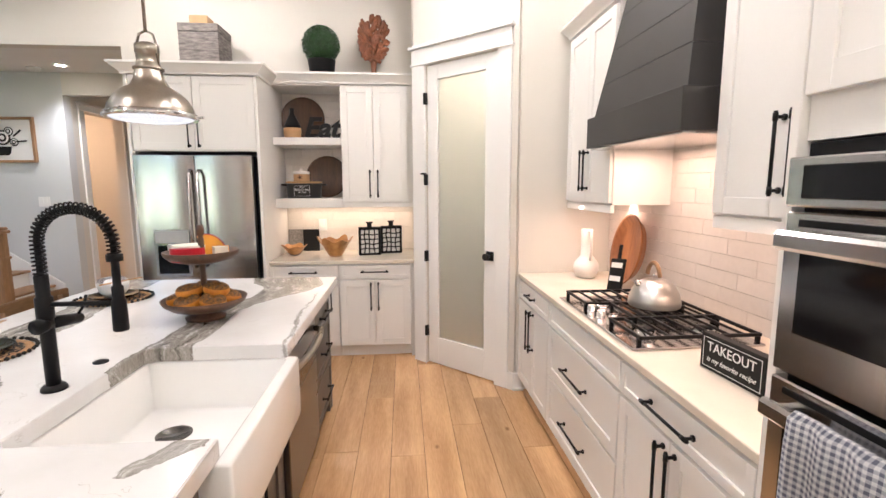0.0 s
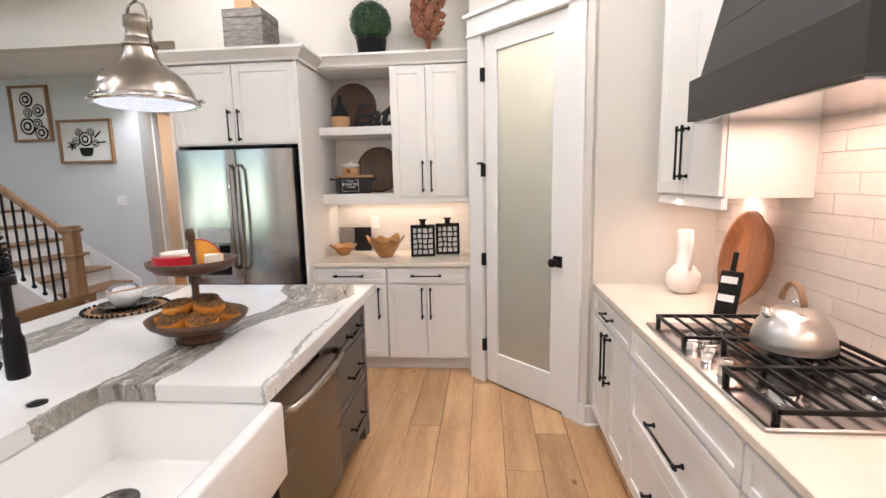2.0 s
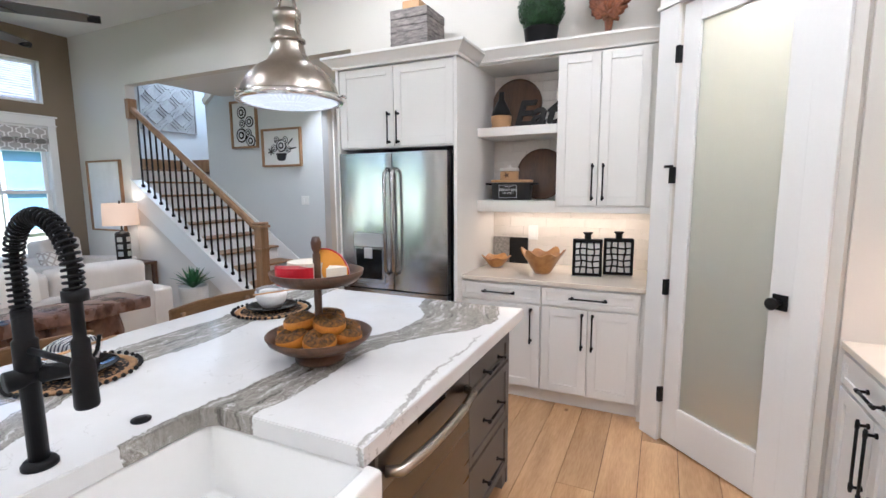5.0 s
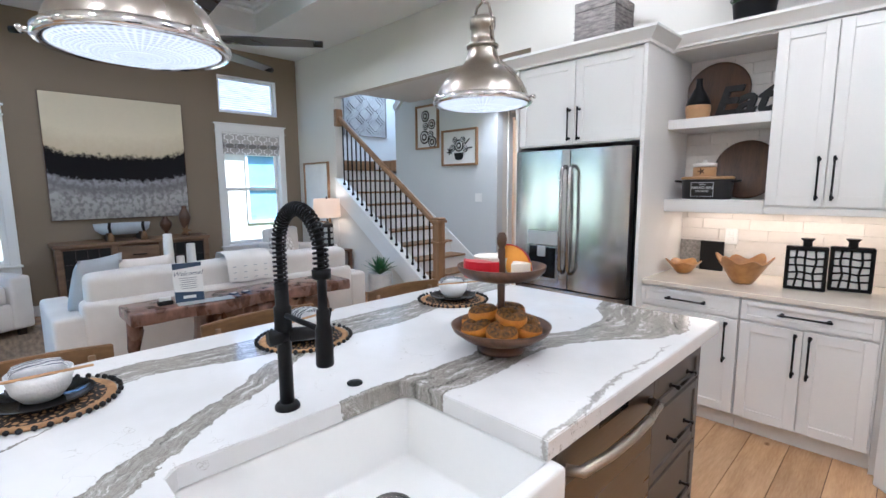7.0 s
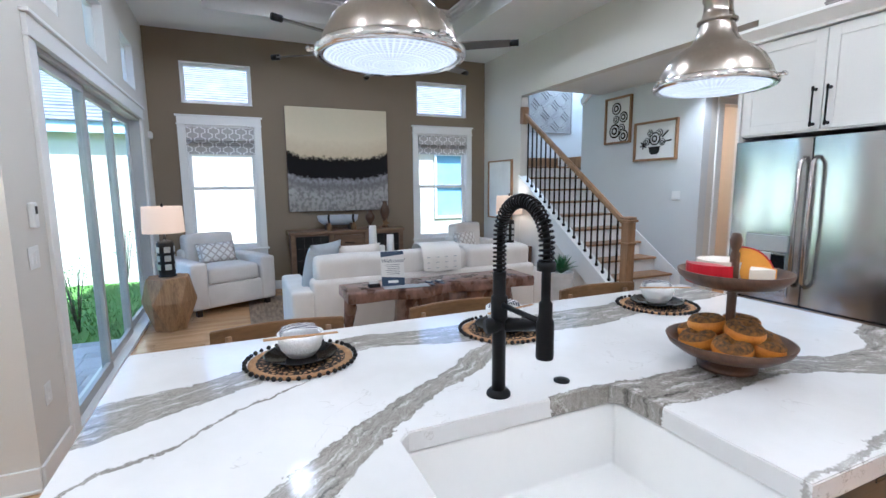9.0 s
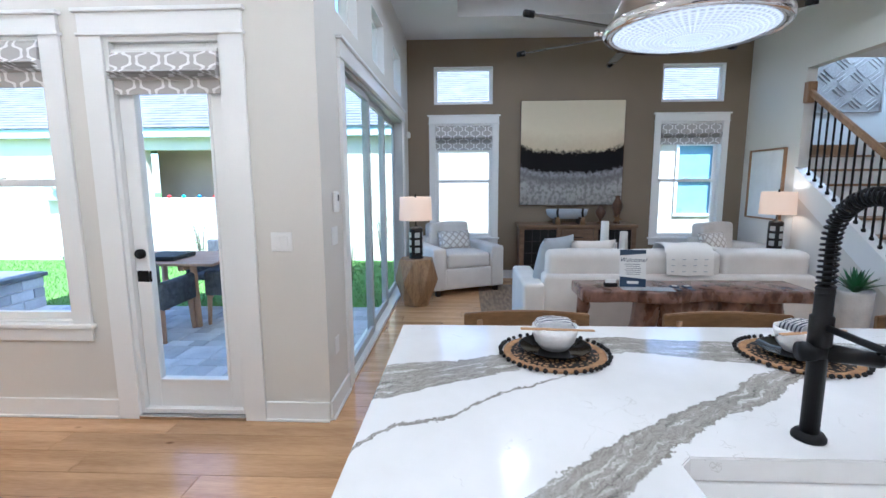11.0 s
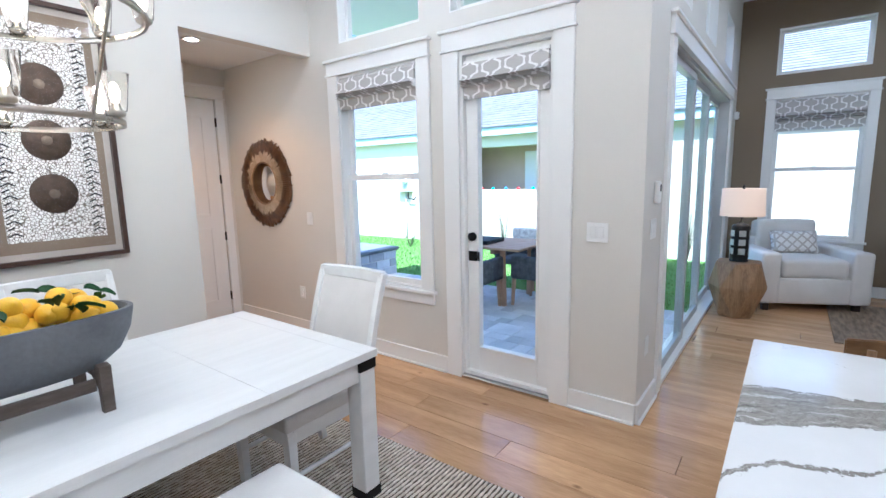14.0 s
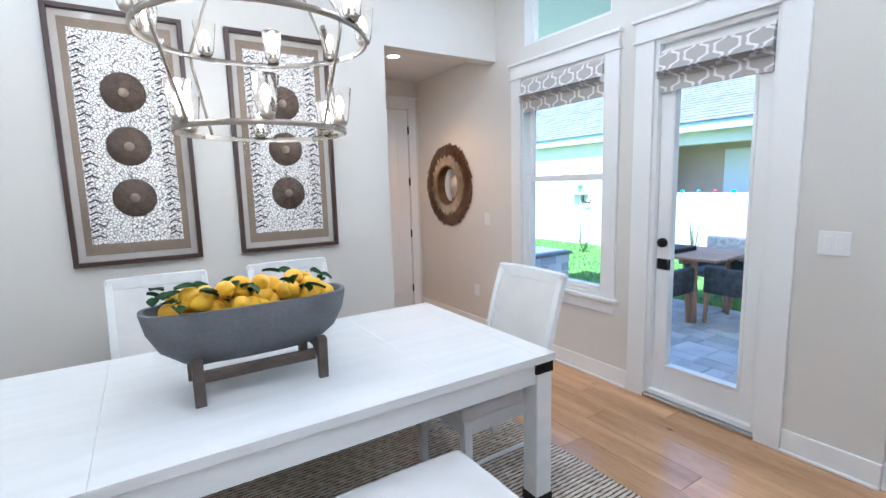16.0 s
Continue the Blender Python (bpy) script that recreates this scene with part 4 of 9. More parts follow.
# range hood
hd_ = thing("range_hood", "charcoal painted tapered range hood with shiplap sides", "range hood", (1.25, 2.1, 1.70))
HY0, HY1 = 1.66, 2.555
part("apron_band", prism([(1.02, HY0), (1.49, HY0), (1.49, HY1), (1.02, HY1)], 0.16, "z", 1.71, 0.003), M["hood"], hd_)
part("underside", bx(1.04, 1.48, HY0 + 0.02, HY1 - 0.02, 1.70, 1.712, 0.0), M["steel"], hd_)
lev = 8
for i in range(lev):
    z0, z1 = 1.873 + i * 0.165, 1.873 + (i + 1) * 0.165 - 0.0015

    def at(z):
        k = max(0.0, 1 - (z - 1.87) / 0.95) ** 1.0
        return 1.215 - 0.165 * k, 0.24 + 0.185 * k
    b = bmesh.new()
    lo, hi = at(z0), at(z1)
    c = (HY0 + HY1) / 2
    vs = [[b.verts.new((x, y, z)) for x, y in ((xx, c - hw), (1.49, c - hw), (1.49, c + hw), (xx, c + hw))] for (xx, hw), z in ((lo, z0), (hi, z1))]
    b.faces.new(vs[0])
    b.faces.new(vs[1][::-1])
    for j in range(4):
        b.faces.new((vs[0][j], vs[0][(j + 1) % 4], vs[1][(j + 1) % 4], vs[1][j]))
    bmesh.ops.recalc_face_normals(b, faces=b.faces[:])
    bmesh.ops.bevel(b, geom=b.edges[:], offset=0.0012, segments=1, affect="EDGES")
    part("shiplap_board", b, M["hood"], hd_)
tagged(area("hood_light", (1.25, 2.1, 1.69), (1.25, 2.1, 0), 0.3, 0.6, 1.2, (1.0, 0.62, 0.42)))
for y0, y1 in ((2.6, 3.2), (1.0, 1.55)):
    area("under_cabinet_light", (1.36, (y0 + y1) / 2, 1.385), (1.40, (y0 + y1) / 2, 0), 0.05, y1 - y0, 0.9, (1.0, 0.62, 0.42))
area("under_cabinet_light", (-0.5, 4.58, 1.31), (-0.5, 4.60, 0), 1.1, 0.05, 0.75, (1.0, 0.74, 0.50))

# ---- things on the range counter ----
ck = thing("gas_cooktop", "stainless steel gas cooktop with black grates", "cooktop", (1.12, 2.0, CR))
part("plate", bx(0.86, 1.40, 1.62, 2.46, CR + 0.001, CR + 0.012, 0.004), M["steel"], ck)
for by, bx_ in ((2.28, 1.26), (2.26, 1.0), (2.02, 1.2), (1.78, 1.26), (1.78, 1.0)):
    bu = part("burner", lathe([(0.055, CR + 0.012), (0.055, CR + 0.02), (0.04, CR + 0.026), (0.04, CR + 0.034), (0.0, CR + 0.036)], 24, (bx_, by, 0)), M["steel"], ck)
    part("burner_cap", lathe([(0.034, CR + 0.035), (0.034, CR + 0.042), (0.0, CR + 0.044)], 20, (bx_, by, 0)), M["black"], bu)
for j in range(5):
    kx, ky = (0.915 + 0.035 * (j % 2), 1.93 + 0.055 * j)
    kb = part("knob", lathe([(0.021, CR + 0.012), (0.021, CR + 0.016), (0.017, CR + 0.018), (0.019, CR + 0.038), (0.0, CR + 0.04)], 18, (kx, ky, 0)), M["chrome"], ck)
    part("grip", bx(kx - 0.016, kx + 0.016, ky - 0.004, ky + 0.004, CR + 0.04, CR + 0.046, 0.002), M["chrome"], kb)
for y0, y1, x0 in ((1.64, 1.90, 0.90), (1.91, 2.16, 1.02), (2.17, 2.44, 0.90)):
    b = bmesh.new()
    zt = CR + 0.052
    for a in ((x0, y0, 1.385, y0), (x0, y1, 1.385, y1), (x0, y0, x0, y1), (1.385, y0, 1.385, y1)):
        bx(min(a[0], a[2]) - 0.006, max(a[0], a[2]) + 0.006, min(a[1], a[3]) - 0.006, max(a[1], a[3]) + 0.006, zt - 0.014, zt, 0.002, b)
    for i in range(1, 8):
        x = x0 + (1.385 - x0) * i / 8
        bx(x - 0.004, x + 0.004, y0, y1, zt - 0.012, zt - 0.001, 0.0015, b)
    for fx in (x0, 1.385):
        for fy in (y0 + 0.01, y1 - 0.01):
            bx(fx - 0.008, fx + 0.008, fy - 0.008, fy + 0.008, CR + 0.012, zt - 0.01, 0.002, b)
    part("grate", b, M["black"], ck, "black cast iron grate")

kt = thing("kettle", "polished steel whistling kettle with wooden handle", "kettle", (1.19, 2.07, CR + 0.052))
kz = CR + 0.053
M["kettlesteel"] = mat("satin_steel", (0.62, 0.60, 0.57), (0.57, 0.55, 0.52), 0.3, metal=1.0, scale=1.5, fine=30)
part("body", smooth(lathe([(0.085, kz), (0.114, kz + 0.004), (0.118, kz + 0.014), (0.115, kz + 0.04), (0.104, kz + 0.075), (0.082, kz + 0.11), (0.055, kz + 0.128), (0.045, kz + 0.131), (0.02, kz + 0.137), (0.0, kz + 0.138)], 48, (1.19, 2.07, 0)), 60), M["kettlesteel"], kt)
part("lid_knob", lathe([(0.008, kz + 0.136), (0.014, kz + 0.146), (0.012, kz + 0.156), (0.0, kz + 0.16)], 16, (1.19, 2.07, 0)), M["chrome"], kt)
part("handle", tube([(1.19 - 0.01, 2.07 + 0.06 * math.cos(a), kz + 0.11 + 0.10 * math.sin(a)) for a in [math.pi * (0.12 + 0.76 * i / 12) for i in range(13)]], 0.010, 10), M["oak"], kt, "glossy wooden handle")
part("spout", rod((1.13, 2.07, kz + 0.085), (1.09, 2.06, kz + 0.125), 0.017, 14, 0.012), M["chrome"], kt)
M["ceramic"] = mat("matt_white_ceramic", (0.78, 0.75, 0.71), (0.72, 0.69, 0.65), 0.6, scale=6, fine=120, bump=0.1)
jg = thing("ceramic_jug", "matt white ceramic jug with a tall neck", "jug", (1.24, 3.04, CR))
part("body", lathe([(0.045, CR + 0.001), (0.07, CR + 0.015), (0.084, CR + 0.06), (0.08, CR + 0.10), (0.055, CR + 0.135), (0.038, CR + 0.15), (0.036, CR + 0.24), (0.039, CR + 0.33), (0.035, CR + 0.332), (0.031, CR + 0.25), (0.03, CR + 0.2)], 32, (1.24, 3.04, 0), None, False), M["ceramic"], jg)
part("handle", tube([(1.24, 3.04 - 0.035, CR + 0.32), (1.24, 3.04 - 0.075, CR + 0.315), (1.24, 3.04 - 0.08, CR + 0.25), (1.24, 3.04 - 0.078, CR + 0.16), (1.24, 3.04 - 0.066, CR + 0.13)], 0.009, 8), M["ceramic"], jg)
M["acacia"] = mat("acacia_wood", (0.40, 0.17, 0.06), (0.19, 0.07, 0.024), 0.4, scale=3, fine=18, bump=0.1, stretch=(1, 5, 0.8), coat=0.15)
M["walnut"] = mat("dark_walnut_wood", (0.115, 0.056, 0.028), (0.042, 0.019, 0.009), 0.42, scale=3, fine=20, bump=0.15, stretch=(6, 1, 1))
tr = thing("wooden_platter", "large oval wooden platter leaning on the tiles", "platter", (1.42, 2.72, CR))
b = lathe([(0.0, 0.0), (0.17, 0.0), (0.20, 0.03), (0.215, 0.035), (0.215, 0.03), (0.195, 0.015), (0.175, -0.012), (0.0, -0.012)], 40)
b.transform(Matrix.Translation((1.40, 2.74, CR + 0.225)) @ Matrix.Rotation(radians(-80), 4, "Y") @ Matrix.Diagonal((1.03, 0.85, 1.15, 1)))
part("dish", b, M["acacia"], tr)
bd = thing("cutting_board", "black paddle board with two white labels", "cutting board", (1.25, 2.60, CR))
BM = Matrix.Translation((1.23, 2.585, CR + 0.001)) @ Matrix.Rotation(radians(18), 4, "Z") @ Matrix.Rotation(radians(14), 4, "Y") @ Matrix.Rotation(radians(-5), 4, "X")
b = bx(-0.008, 0.008, -0.055, 0.055, 0, 0.20, 0.004)
bx(-0.007, 0.007, -0.013, 0.013, 0.195, 0.285, 0.005, b)
b.transform(BM)
part("board", b, M["black"], bd)
for z in (0.065, 0.145):
    b = bx(-0.0105, -0.0085, -0.042, 0.042, z, z + 0.03)
    b.transform(BM)
    part("label", b, M["trim"], bd, "white label strip")
M["signblack"] = mat("black_painted_wood", (0.007, 0.007, 0.007), (0.012, 0.012, 0.012), 0.55, scale=6, fine=80, bump=0.05, spec=0.25)


def text(body, size, m, material, parent, shear=0.0, name="lettering", depth=0.0006, bold=0.0):
    """Words as a flat mesh in the built-in font."""
    cu = bpy.data.curves.new("words", "FONT")
    cu.body, cu.size, cu.shear, cu.align_x, cu.align_y, cu.extrude, cu.resolution_u = body, size, shear, "CENTER", "CENTER", depth, 3
    cu.offset = bold
    o = bpy.data.objects.new("words", cu)
    scene.collection.objects.link(o)
    me = bpy.data.meshes.new_from_object(o.evaluated_get(bpy.context.evaluated_depsgraph_get()))
    bpy.data.objects.remove(o)
    bm = bmesh.new()
    bm.from_mesh(me)
    bpy.data.meshes.remove(me)
    bm.transform(m)
    return part(name, bm, material, parent)


sg = thing("wooden_sign", "black block sign with white lettering on the counter", "sign", (1.08, 1.33, CR))
SM = Matrix.Translation((1.055, 1.335, CR + 0.001)) @ Matrix.Rotation(radians(-90 + 4), 4, "Z")
b = bx(-0.135, 0.135, -0.018, 0.018, 0, 0.125, 0.002)
b.transform(SM)
part("block", b, M["signblack"], sg)
b = ring(("y", -0.0185, -1), -0.122, 0.122, 0, 0.0008, 0.012, 0.113, 0.0018, None, 0)
b.transform(SM)
part("border_line", b, M["trim"], sg)
FACE = SM @ Matrix.Translation((0, -0.0192, 0)) @ Matrix.Rotation(radians(90), 4, "X")
text("TAKEOUT", 0.045, FACE @ Matrix.Translation((0, 0.083, 0)), M["trim"], sg)
text("is my favorite recipe", 0.025, FACE @ Matrix.Translation((0, 0.040, 0)), M["trim"], sg, 0.35)
# ---- island ----
ITOP = 0.90


def veined():
    """White quartz with broad grey veins that wander along the slab. Object axes: the slab's origin is (-1.17, 1.78)."""
    m = bpy.data.materials.new("white_quartz_with_grey_veins")
    m.use_nodes = True
    nt = m.node_tree
    bs = nt.nodes["Principled BSDF"]

    def op(kind, a, b=None, c=None):
        n = nt.nodes.new("ShaderNodeMath")
        n.operation = kind
        for i, v in enumerate((a, b, c)):
            if v is None:
                continue
            if isinstance(v, (int, float)):
                n.inputs[i].default_value = v
            else:
                nt.links.new(v, n.inputs[i])
        return n.outputs[0]

    def curve(src, pts):
        n = nt.nodes.new("ShaderNodeFloatCurve")
        cv = n.mapping.curves[0]
        cv.points[0].location, cv.points[1].location = pts[0], pts[-1]
        for p in pts[1:-1]:
            cv.points.new(*p)
        n.mapping.update()
        nt.links.new(src, n.inputs["Value"])
        return n.outputs[0]
    tc = nt.nodes.new("ShaderNodeTexCoord")
    sep = nt.nodes.new("ShaderNodeSeparateXYZ")
    nt.links.new(tc.outputs["Object"], sep.inputs[0])
    x, y = op("ADD", sep.outputs[0], -1.17), op("ADD", sep.outputs[1], 1.78)

    def noise_at(scale, detail, vec=None, rough=0.6):
        n = nt.nodes.new("ShaderNodeTexNoise")
        n.inputs["Scale"].default_value, n.inputs["Detail"].default_value, n.inputs["Roughness"].default_value = scale, detail, rough
        nt.links.new(vec or tc.outputs["Object"], n.inputs["Vector"])
        return n.outputs[0]
    wob = op("ADD", op("MULTIPLY", op("SUBTRACT", noise_at(3.5, 2), 0.5), 0.06), op("MULTIPLY", op("SUBTRACT", noise_at(22, 8, None, 0.8), 0.5), 0.085))
    yy = op("ADD", y, op("MULTIPLY", op("SUBTRACT", noise_at(5.0, 3), 0.5), 0.06))
    t = op("DIVIDE", op("SUBTRACT", yy, 0.3), 3.0)
    veins = (
        ([(1.55, -0.89, 0.09), (1.8, -0.90, 0.09), (2.0, -0.885, 0.085), (2.34, -0.895, 0.085), (2.54, -0.79, 0.085), (2.7, -0.71, 0.12), (2.85, -0.69, 0.16), (3.0, -0.74, 0.21), (3.2, -0.80, 0.22)], 1.0),
        ([(0.3, -0.30, 0.05), (0.6, -0.52, 0.09), (0.75, -0.72, 0.10), (0.9, -0.87, 0.09), (1.09, -1.04, 0.055), (1.3, -1.195, 0.05), (1.5, -1.335, 0.058), (1.62, -1.43, 0.05), (1.85, -1.62, 0.02)], 0.95),
        ([(0.3, -1.30, 0.12), (0.41, -1.34, 0.12), (0.72, -1.46, 0.08), (0.95, -1.58, 0.09), (1.18, -1.665, 0.08), (1.45, -1.62, 0.09), (2.1, -1.58, 0.115), (2.5, -1.62, 0.10), (3.2, -1.72, 0.11)], 0.95),
        ([(0.3, -0.86, 0.006), (0.41, -0.99, 0.010), (0.48, -1.08, 0.009), (0.6, -1.12, 0.006), (0.71, -1.23, 0.007), (0.86, -1.33, 0.005), (1.1, -1.5, 0.002)], 0.9),
        ([(0.95, -0.60, 0.012), (1.0, -0.57, 0.035), (1.06, -0.52, 0.045), (1.12, -0.49, 0.04), (1.2, -0.44, 0.02)], 0.85),
        ([(1.6, -0.47, 0.004), (1.9, -0.475, 0.008), (2.3, -0.50, 0.006), (2.7, -0.50, 0.002)], 0.6),
    )
    total, edge_total, flow = None, None, None
    for pts, weight in veins:
        c = op("SUBTRACT", op("MULTIPLY", curve(t, [((p[0] - 0.3) / 3, (p[1] + 2) / 2) for p in pts]), 2), 2)
        hw = op("MULTIPLY", curve(t, [((p[0] - 0.3) / 3, p[2] * 4) for p in pts]), 0.25)
        lo, hi = (pts[0][0] - 0.3) / 3, (pts[-1][0] - 0.3) / 3
        off = op("SUBTRACT", op("ADD", x, wob), c)
        inside = op("SUBTRACT", hw, op("ABSOLUTE", off))
        k = op("MULTIPLY", op("MULTIPLY", op("GREATER_THAN", t, lo), op("LESS_THAN", t, hi)), weight)
        sm = nt.nodes.new("ShaderNodeMapRange")
        sm.interpolation_type = "SMOOTHSTEP"
        sm.inputs["From Min"].default_value, sm.inputs["From Max"].default_value = 0.0, 0.004
        nt.links.new(inside, sm.inputs["Value"])
        mask = op("MULTIPLY", sm.outputs[0], k)
        rim = op("MULTIPLY", op("LESS_THAN", op("ABSOLUTE", op("SUBTRACT", inside, 0.003)), 0.004), k)
        total = mask if total is None else op("MAXIMUM", total, mask)
        edge_total = rim if edge_total is None else op("MAXIMUM", edge_total, rim)
        fl = op("MULTIPLY", off, mask)
        flow = fl if flow is None else op("ADD", flow, fl)
    comb = nt.nodes.new("ShaderNodeCombineXYZ")
    nt.links.new(op("MULTIPLY", flow, 30), comb.inputs[0])
    nt.links.new(op("MULTIPLY", y, 2.5), comb.inputs[1])
    streak = noise_at(1.6, 8, comb.outputs[0], 0.72)
    ramp = nt.nodes.new("ShaderNodeValToRGB")
    e = ramp.color_ramp.elements
    e[0].position, e[0].color = 0.36, (0.05, 0.045, 0.038, 1)
    e[1].position, e[1].color = 0.70, (0.52, 0.50, 0.46, 1)
    for p, cc in ((0.43, (0.25, 0.235, 0.205, 1)), (0.475, (0.38, 0.36, 0.32, 1)), (0.505, (0.14, 0.125, 0.105, 1)), (0.53, (0.34, 0.32, 0.285, 1)), (0.565, (0.42, 0.40, 0.36, 1)), (0.59, (0.72, 0.70, 0.67, 1)), (0.615, (0.38, 0.36, 0.32, 1))):
        el = e.new(p)
        el.color = cc
    nt.links.new(streak, ramp.inputs[0])
    base = nt.nodes.new("ShaderNodeValToRGB")
    base.color_ramp.elements[0].position, base.color_ramp.elements[0].color = 0.35, (0.68, 0.675, 0.66, 1)
    base.color_ramp.elements[1].position, base.color_ramp.elements[1].color = 0.6, (0.75, 0.745, 0.735, 1)
    nt.links.new(noise_at(2.2, 5), base.inputs[0])
    # hairline crackle between the veins
    vo = nt.nodes.new("ShaderNodeTexVoronoi")
    vo.feature = "DISTANCE_TO_EDGE"
    vo.inputs["Scale"].default_value = 2.1
    add = nt.nodes.new("ShaderNodeVectorMath")
    add.operation = "ADD"
    nw = nt.nodes.new("ShaderNodeTexNoise")
    nw.inputs["Scale"].default_value, nw.inputs["Detail"].default_value = 7, 6
    nt.links.new(tc.outputs["Object"], nw.inputs["Vector"])
    nt.links.new(nw.outputs["Color"], add.inputs[0])
    nt.links.new(tc.outputs["Object"], add.inputs[1])
    nt.links.new(add.outputs[0], vo.inputs["Vector"])
    hair = op("MULTIPLY", op("LESS_THAN", vo.outputs[0], 0.0045), op("GREATER_THAN", noise_at(4.5, 2), 0.56))
    mix0 = nt.nodes.new("ShaderNodeMix")
    mix0.data_type = "RGBA"
    mix0.inputs[7].default_value = (0.45, 0.43, 0.40, 1)
    nt.links.new(op("MULTIPLY", hair, 0.6), mix0.inputs[0])
    nt.links.new(base.outputs[0], mix0.inputs[6])
    mix1 = nt.nodes.new("ShaderNodeMix")
    mix1.data_type = "RGBA"
    nt.links.new(total, mix1.inputs[0])
    nt.links.new(mix0.outputs[2], mix1.inputs[6])
    nt.links.new(ramp.outputs[0], mix1.inputs[7])
    mix2 = nt.nodes.new("ShaderNodeMix")
    mix2.data_type = "RGBA"
    mix2.inputs[7].default_value = (0.16, 0.14, 0.115, 1)
    nt.links.new(op("MULTIPLY", edge_total, op("MULTIPLY", noise_at(9, 3), 1.3)), mix2.inputs[0])
    nt.links.new(mix1.outputs[2], mix2.inputs[6])
    nt.links.new(mix2.outputs[2], bs.inputs["Base Color"])
    bs.inputs["Roughness"].default_value = 0.12
    return m


M["veined"] = veined()
ic = thing("island_countertop", "white quartz island top with broad grey veins", "countertop", (-1.17, 1.78, 0.845))
IX0, IX1, IY0, IY1 = -1.88, -0.455, 0.40, 3.16
SY0, SY1, SX = 1.10, 1.785, -0.975
outline = [(IX0, IY0), (IX1, IY0), (IX1, SY0), (SX + 0.03, SY0), (SX, SY0 + 0.03), (SX, SY1 - 0.03), (SX + 0.03, SY1), (IX1, SY1), (IX1, IY1), (IX0, IY1)]
b = prism(outline, 0.055, "z", 0.845)
bmesh.ops.bevel(b, geom=[e for e in b.edges if abs((e.verts[0].co - e.verts[1].co).z) < 0.001], offset=0.003, segments=2, affect="EDGES")
part("slab", b, M["veined"], ic)

FI = ("x", -0.52, 1)
isl = thing("kitchen_island", "grey-brown painted island cabinet", "kitchen island", (-1.0, 1.78, 0))
part("body", pierced("x", -1.50, 0.98, 0.46, 3.08, 0.09, 0.844, [(1.07, 1.815, 0.58, 0.9), (1.885, 2.545, 0.05, 0.9)]), M["greycab"], isl)
part("plinth", bx(-1.48, -0.58, 0.48, 3.05, 0, 0.09), M["greycab"], isl)
part("end_panel", bx(-1.50, -0.505, 3.08, 3.10, 0.0, 0.844, 0.002), M["greycab"], isl)
for za, zb in ((0.665, 0.795), (0.375, 0.65), (0.10, 0.36)):
    pull(shaker("drawer", isl, FI, 2.56, 3.07, 0.0, za, zb, 0.035, "greycab"), FI, 2.815, 0.02, (za + zb) / 2, 0.22, False)
for a, c, h in ((1.10, 1.44, 1.405), (1.445, 1.785, 1.475)):
    pull(shaker("door", isl, FI, a, c, 0.0, 0.10, 0.565, 0.055, "greycab"), FI, h, 0.02, 0.44, 0.22, True)
pull(shaker("door", isl, FI, 0.50, 1.09, 0.0, 0.10, 0.84, 0.055, "greycab"), FI, 1.04, 0.02, 0.62, 0.25, True)
part("furniture_foot", prism([(3.02, 0), (3.12, 0), (3.11, 0.03), (3.09, 0.07), (3.02, 0.085)], 0.05, "x", -0.56, 0.003), M["greycab"], isl)

dw = thing("dishwasher", "dark stainless steel dishwasher with a bowed bar handle", "dishwasher", (-0.8, 2.21, 0.1))
M["darksteel"] = mat("dark_stainless_steel", (0.20, 0.19, 0.18), (0.15, 0.142, 0.135), 0.28, metal=1.0, scale=3, fine=160, bump=0.02, stretch=(1, 0.05, 1))
part("body", bx(-1.1, -0.521, 1.89, 2.54, 0.10, 0.838), M["black"], dw)
part("door", bx(-0.52, -0.492, 1.892, 2.538, 0.10, 0.82, 0.004), M["darksteel"], dw)
part("display", bx(-0.493, -0.4905, 2.12, 2.32, 0.785, 0.805, 0.001), M["darkglass"], dw)
part("handle", tube([(-0.49, 1.93, 0.745), (-0.452, 1.95, 0.745), (-0.435, 2.08, 0.745), (-0.43, 2.215, 0.745), (-0.435, 2.35, 0.745), (-0.452, 2.48, 0.745), (-0.49, 2.50, 0.745)], 0.016, 10), M["nickel"], dw)

sk = thing("farmhouse_sink", "white fireclay farmhouse sink with apron front", "sink", (-0.7, 1.44, 0.6))
SZ = 0.862
b = bmesh.new()
ax0, ax1, ay0, ay1 = -1.0, -0.418, 1.075, 1.81
o_ = [(ax0, ay0), (ax1, ay0), (ax1, ay1), (ax0, ay1)]
wl, wf = 0.022, 0.045
levels = [[(ax0, ay0, 0.60), (ax1, ay0, 0.60), (ax1, ay1, 0.60), (ax0, ay1, 0.60)],
          [(ax0, ay0, SZ - 0.018), (ax1, ay0, SZ - 0.018), (ax1, ay1, SZ - 0.018), (ax0, ay1, SZ - 0.018)],
          [(ax0 + wl, ay0 + wl, SZ - 0.018), (ax1 - wf, ay0 + wl, SZ - 0.018), (ax1 - wf, ay1 - wl, SZ - 0.018), (ax0 + wl, ay1 - wl, SZ - 0.018)],
          [(ax0 + wl + 0.015, ay0 + wl + 0.015, 0.655), (ax1 - wf - 0.015, ay0 + wl + 0.015, 0.655), (ax1 - wf - 0.015, ay1 - wl - 0.015, 0.655), (ax0 + wl + 0.015, ay1 - wl - 0.015, 0.655)]]
vs = [[b.verts.new(p) for p in l] for l in levels]
for p, q in zip(vs, vs[1:]):
    for j in range(4):
        b.faces.new((p[j], p[(j + 1) % 4], q[(j + 1) % 4], q[j]))
b.faces.new(vs[0][::-1])
b.faces.new(vs[-1])
bmesh.ops.recalc_face_normals(b, faces=b.faces[:])
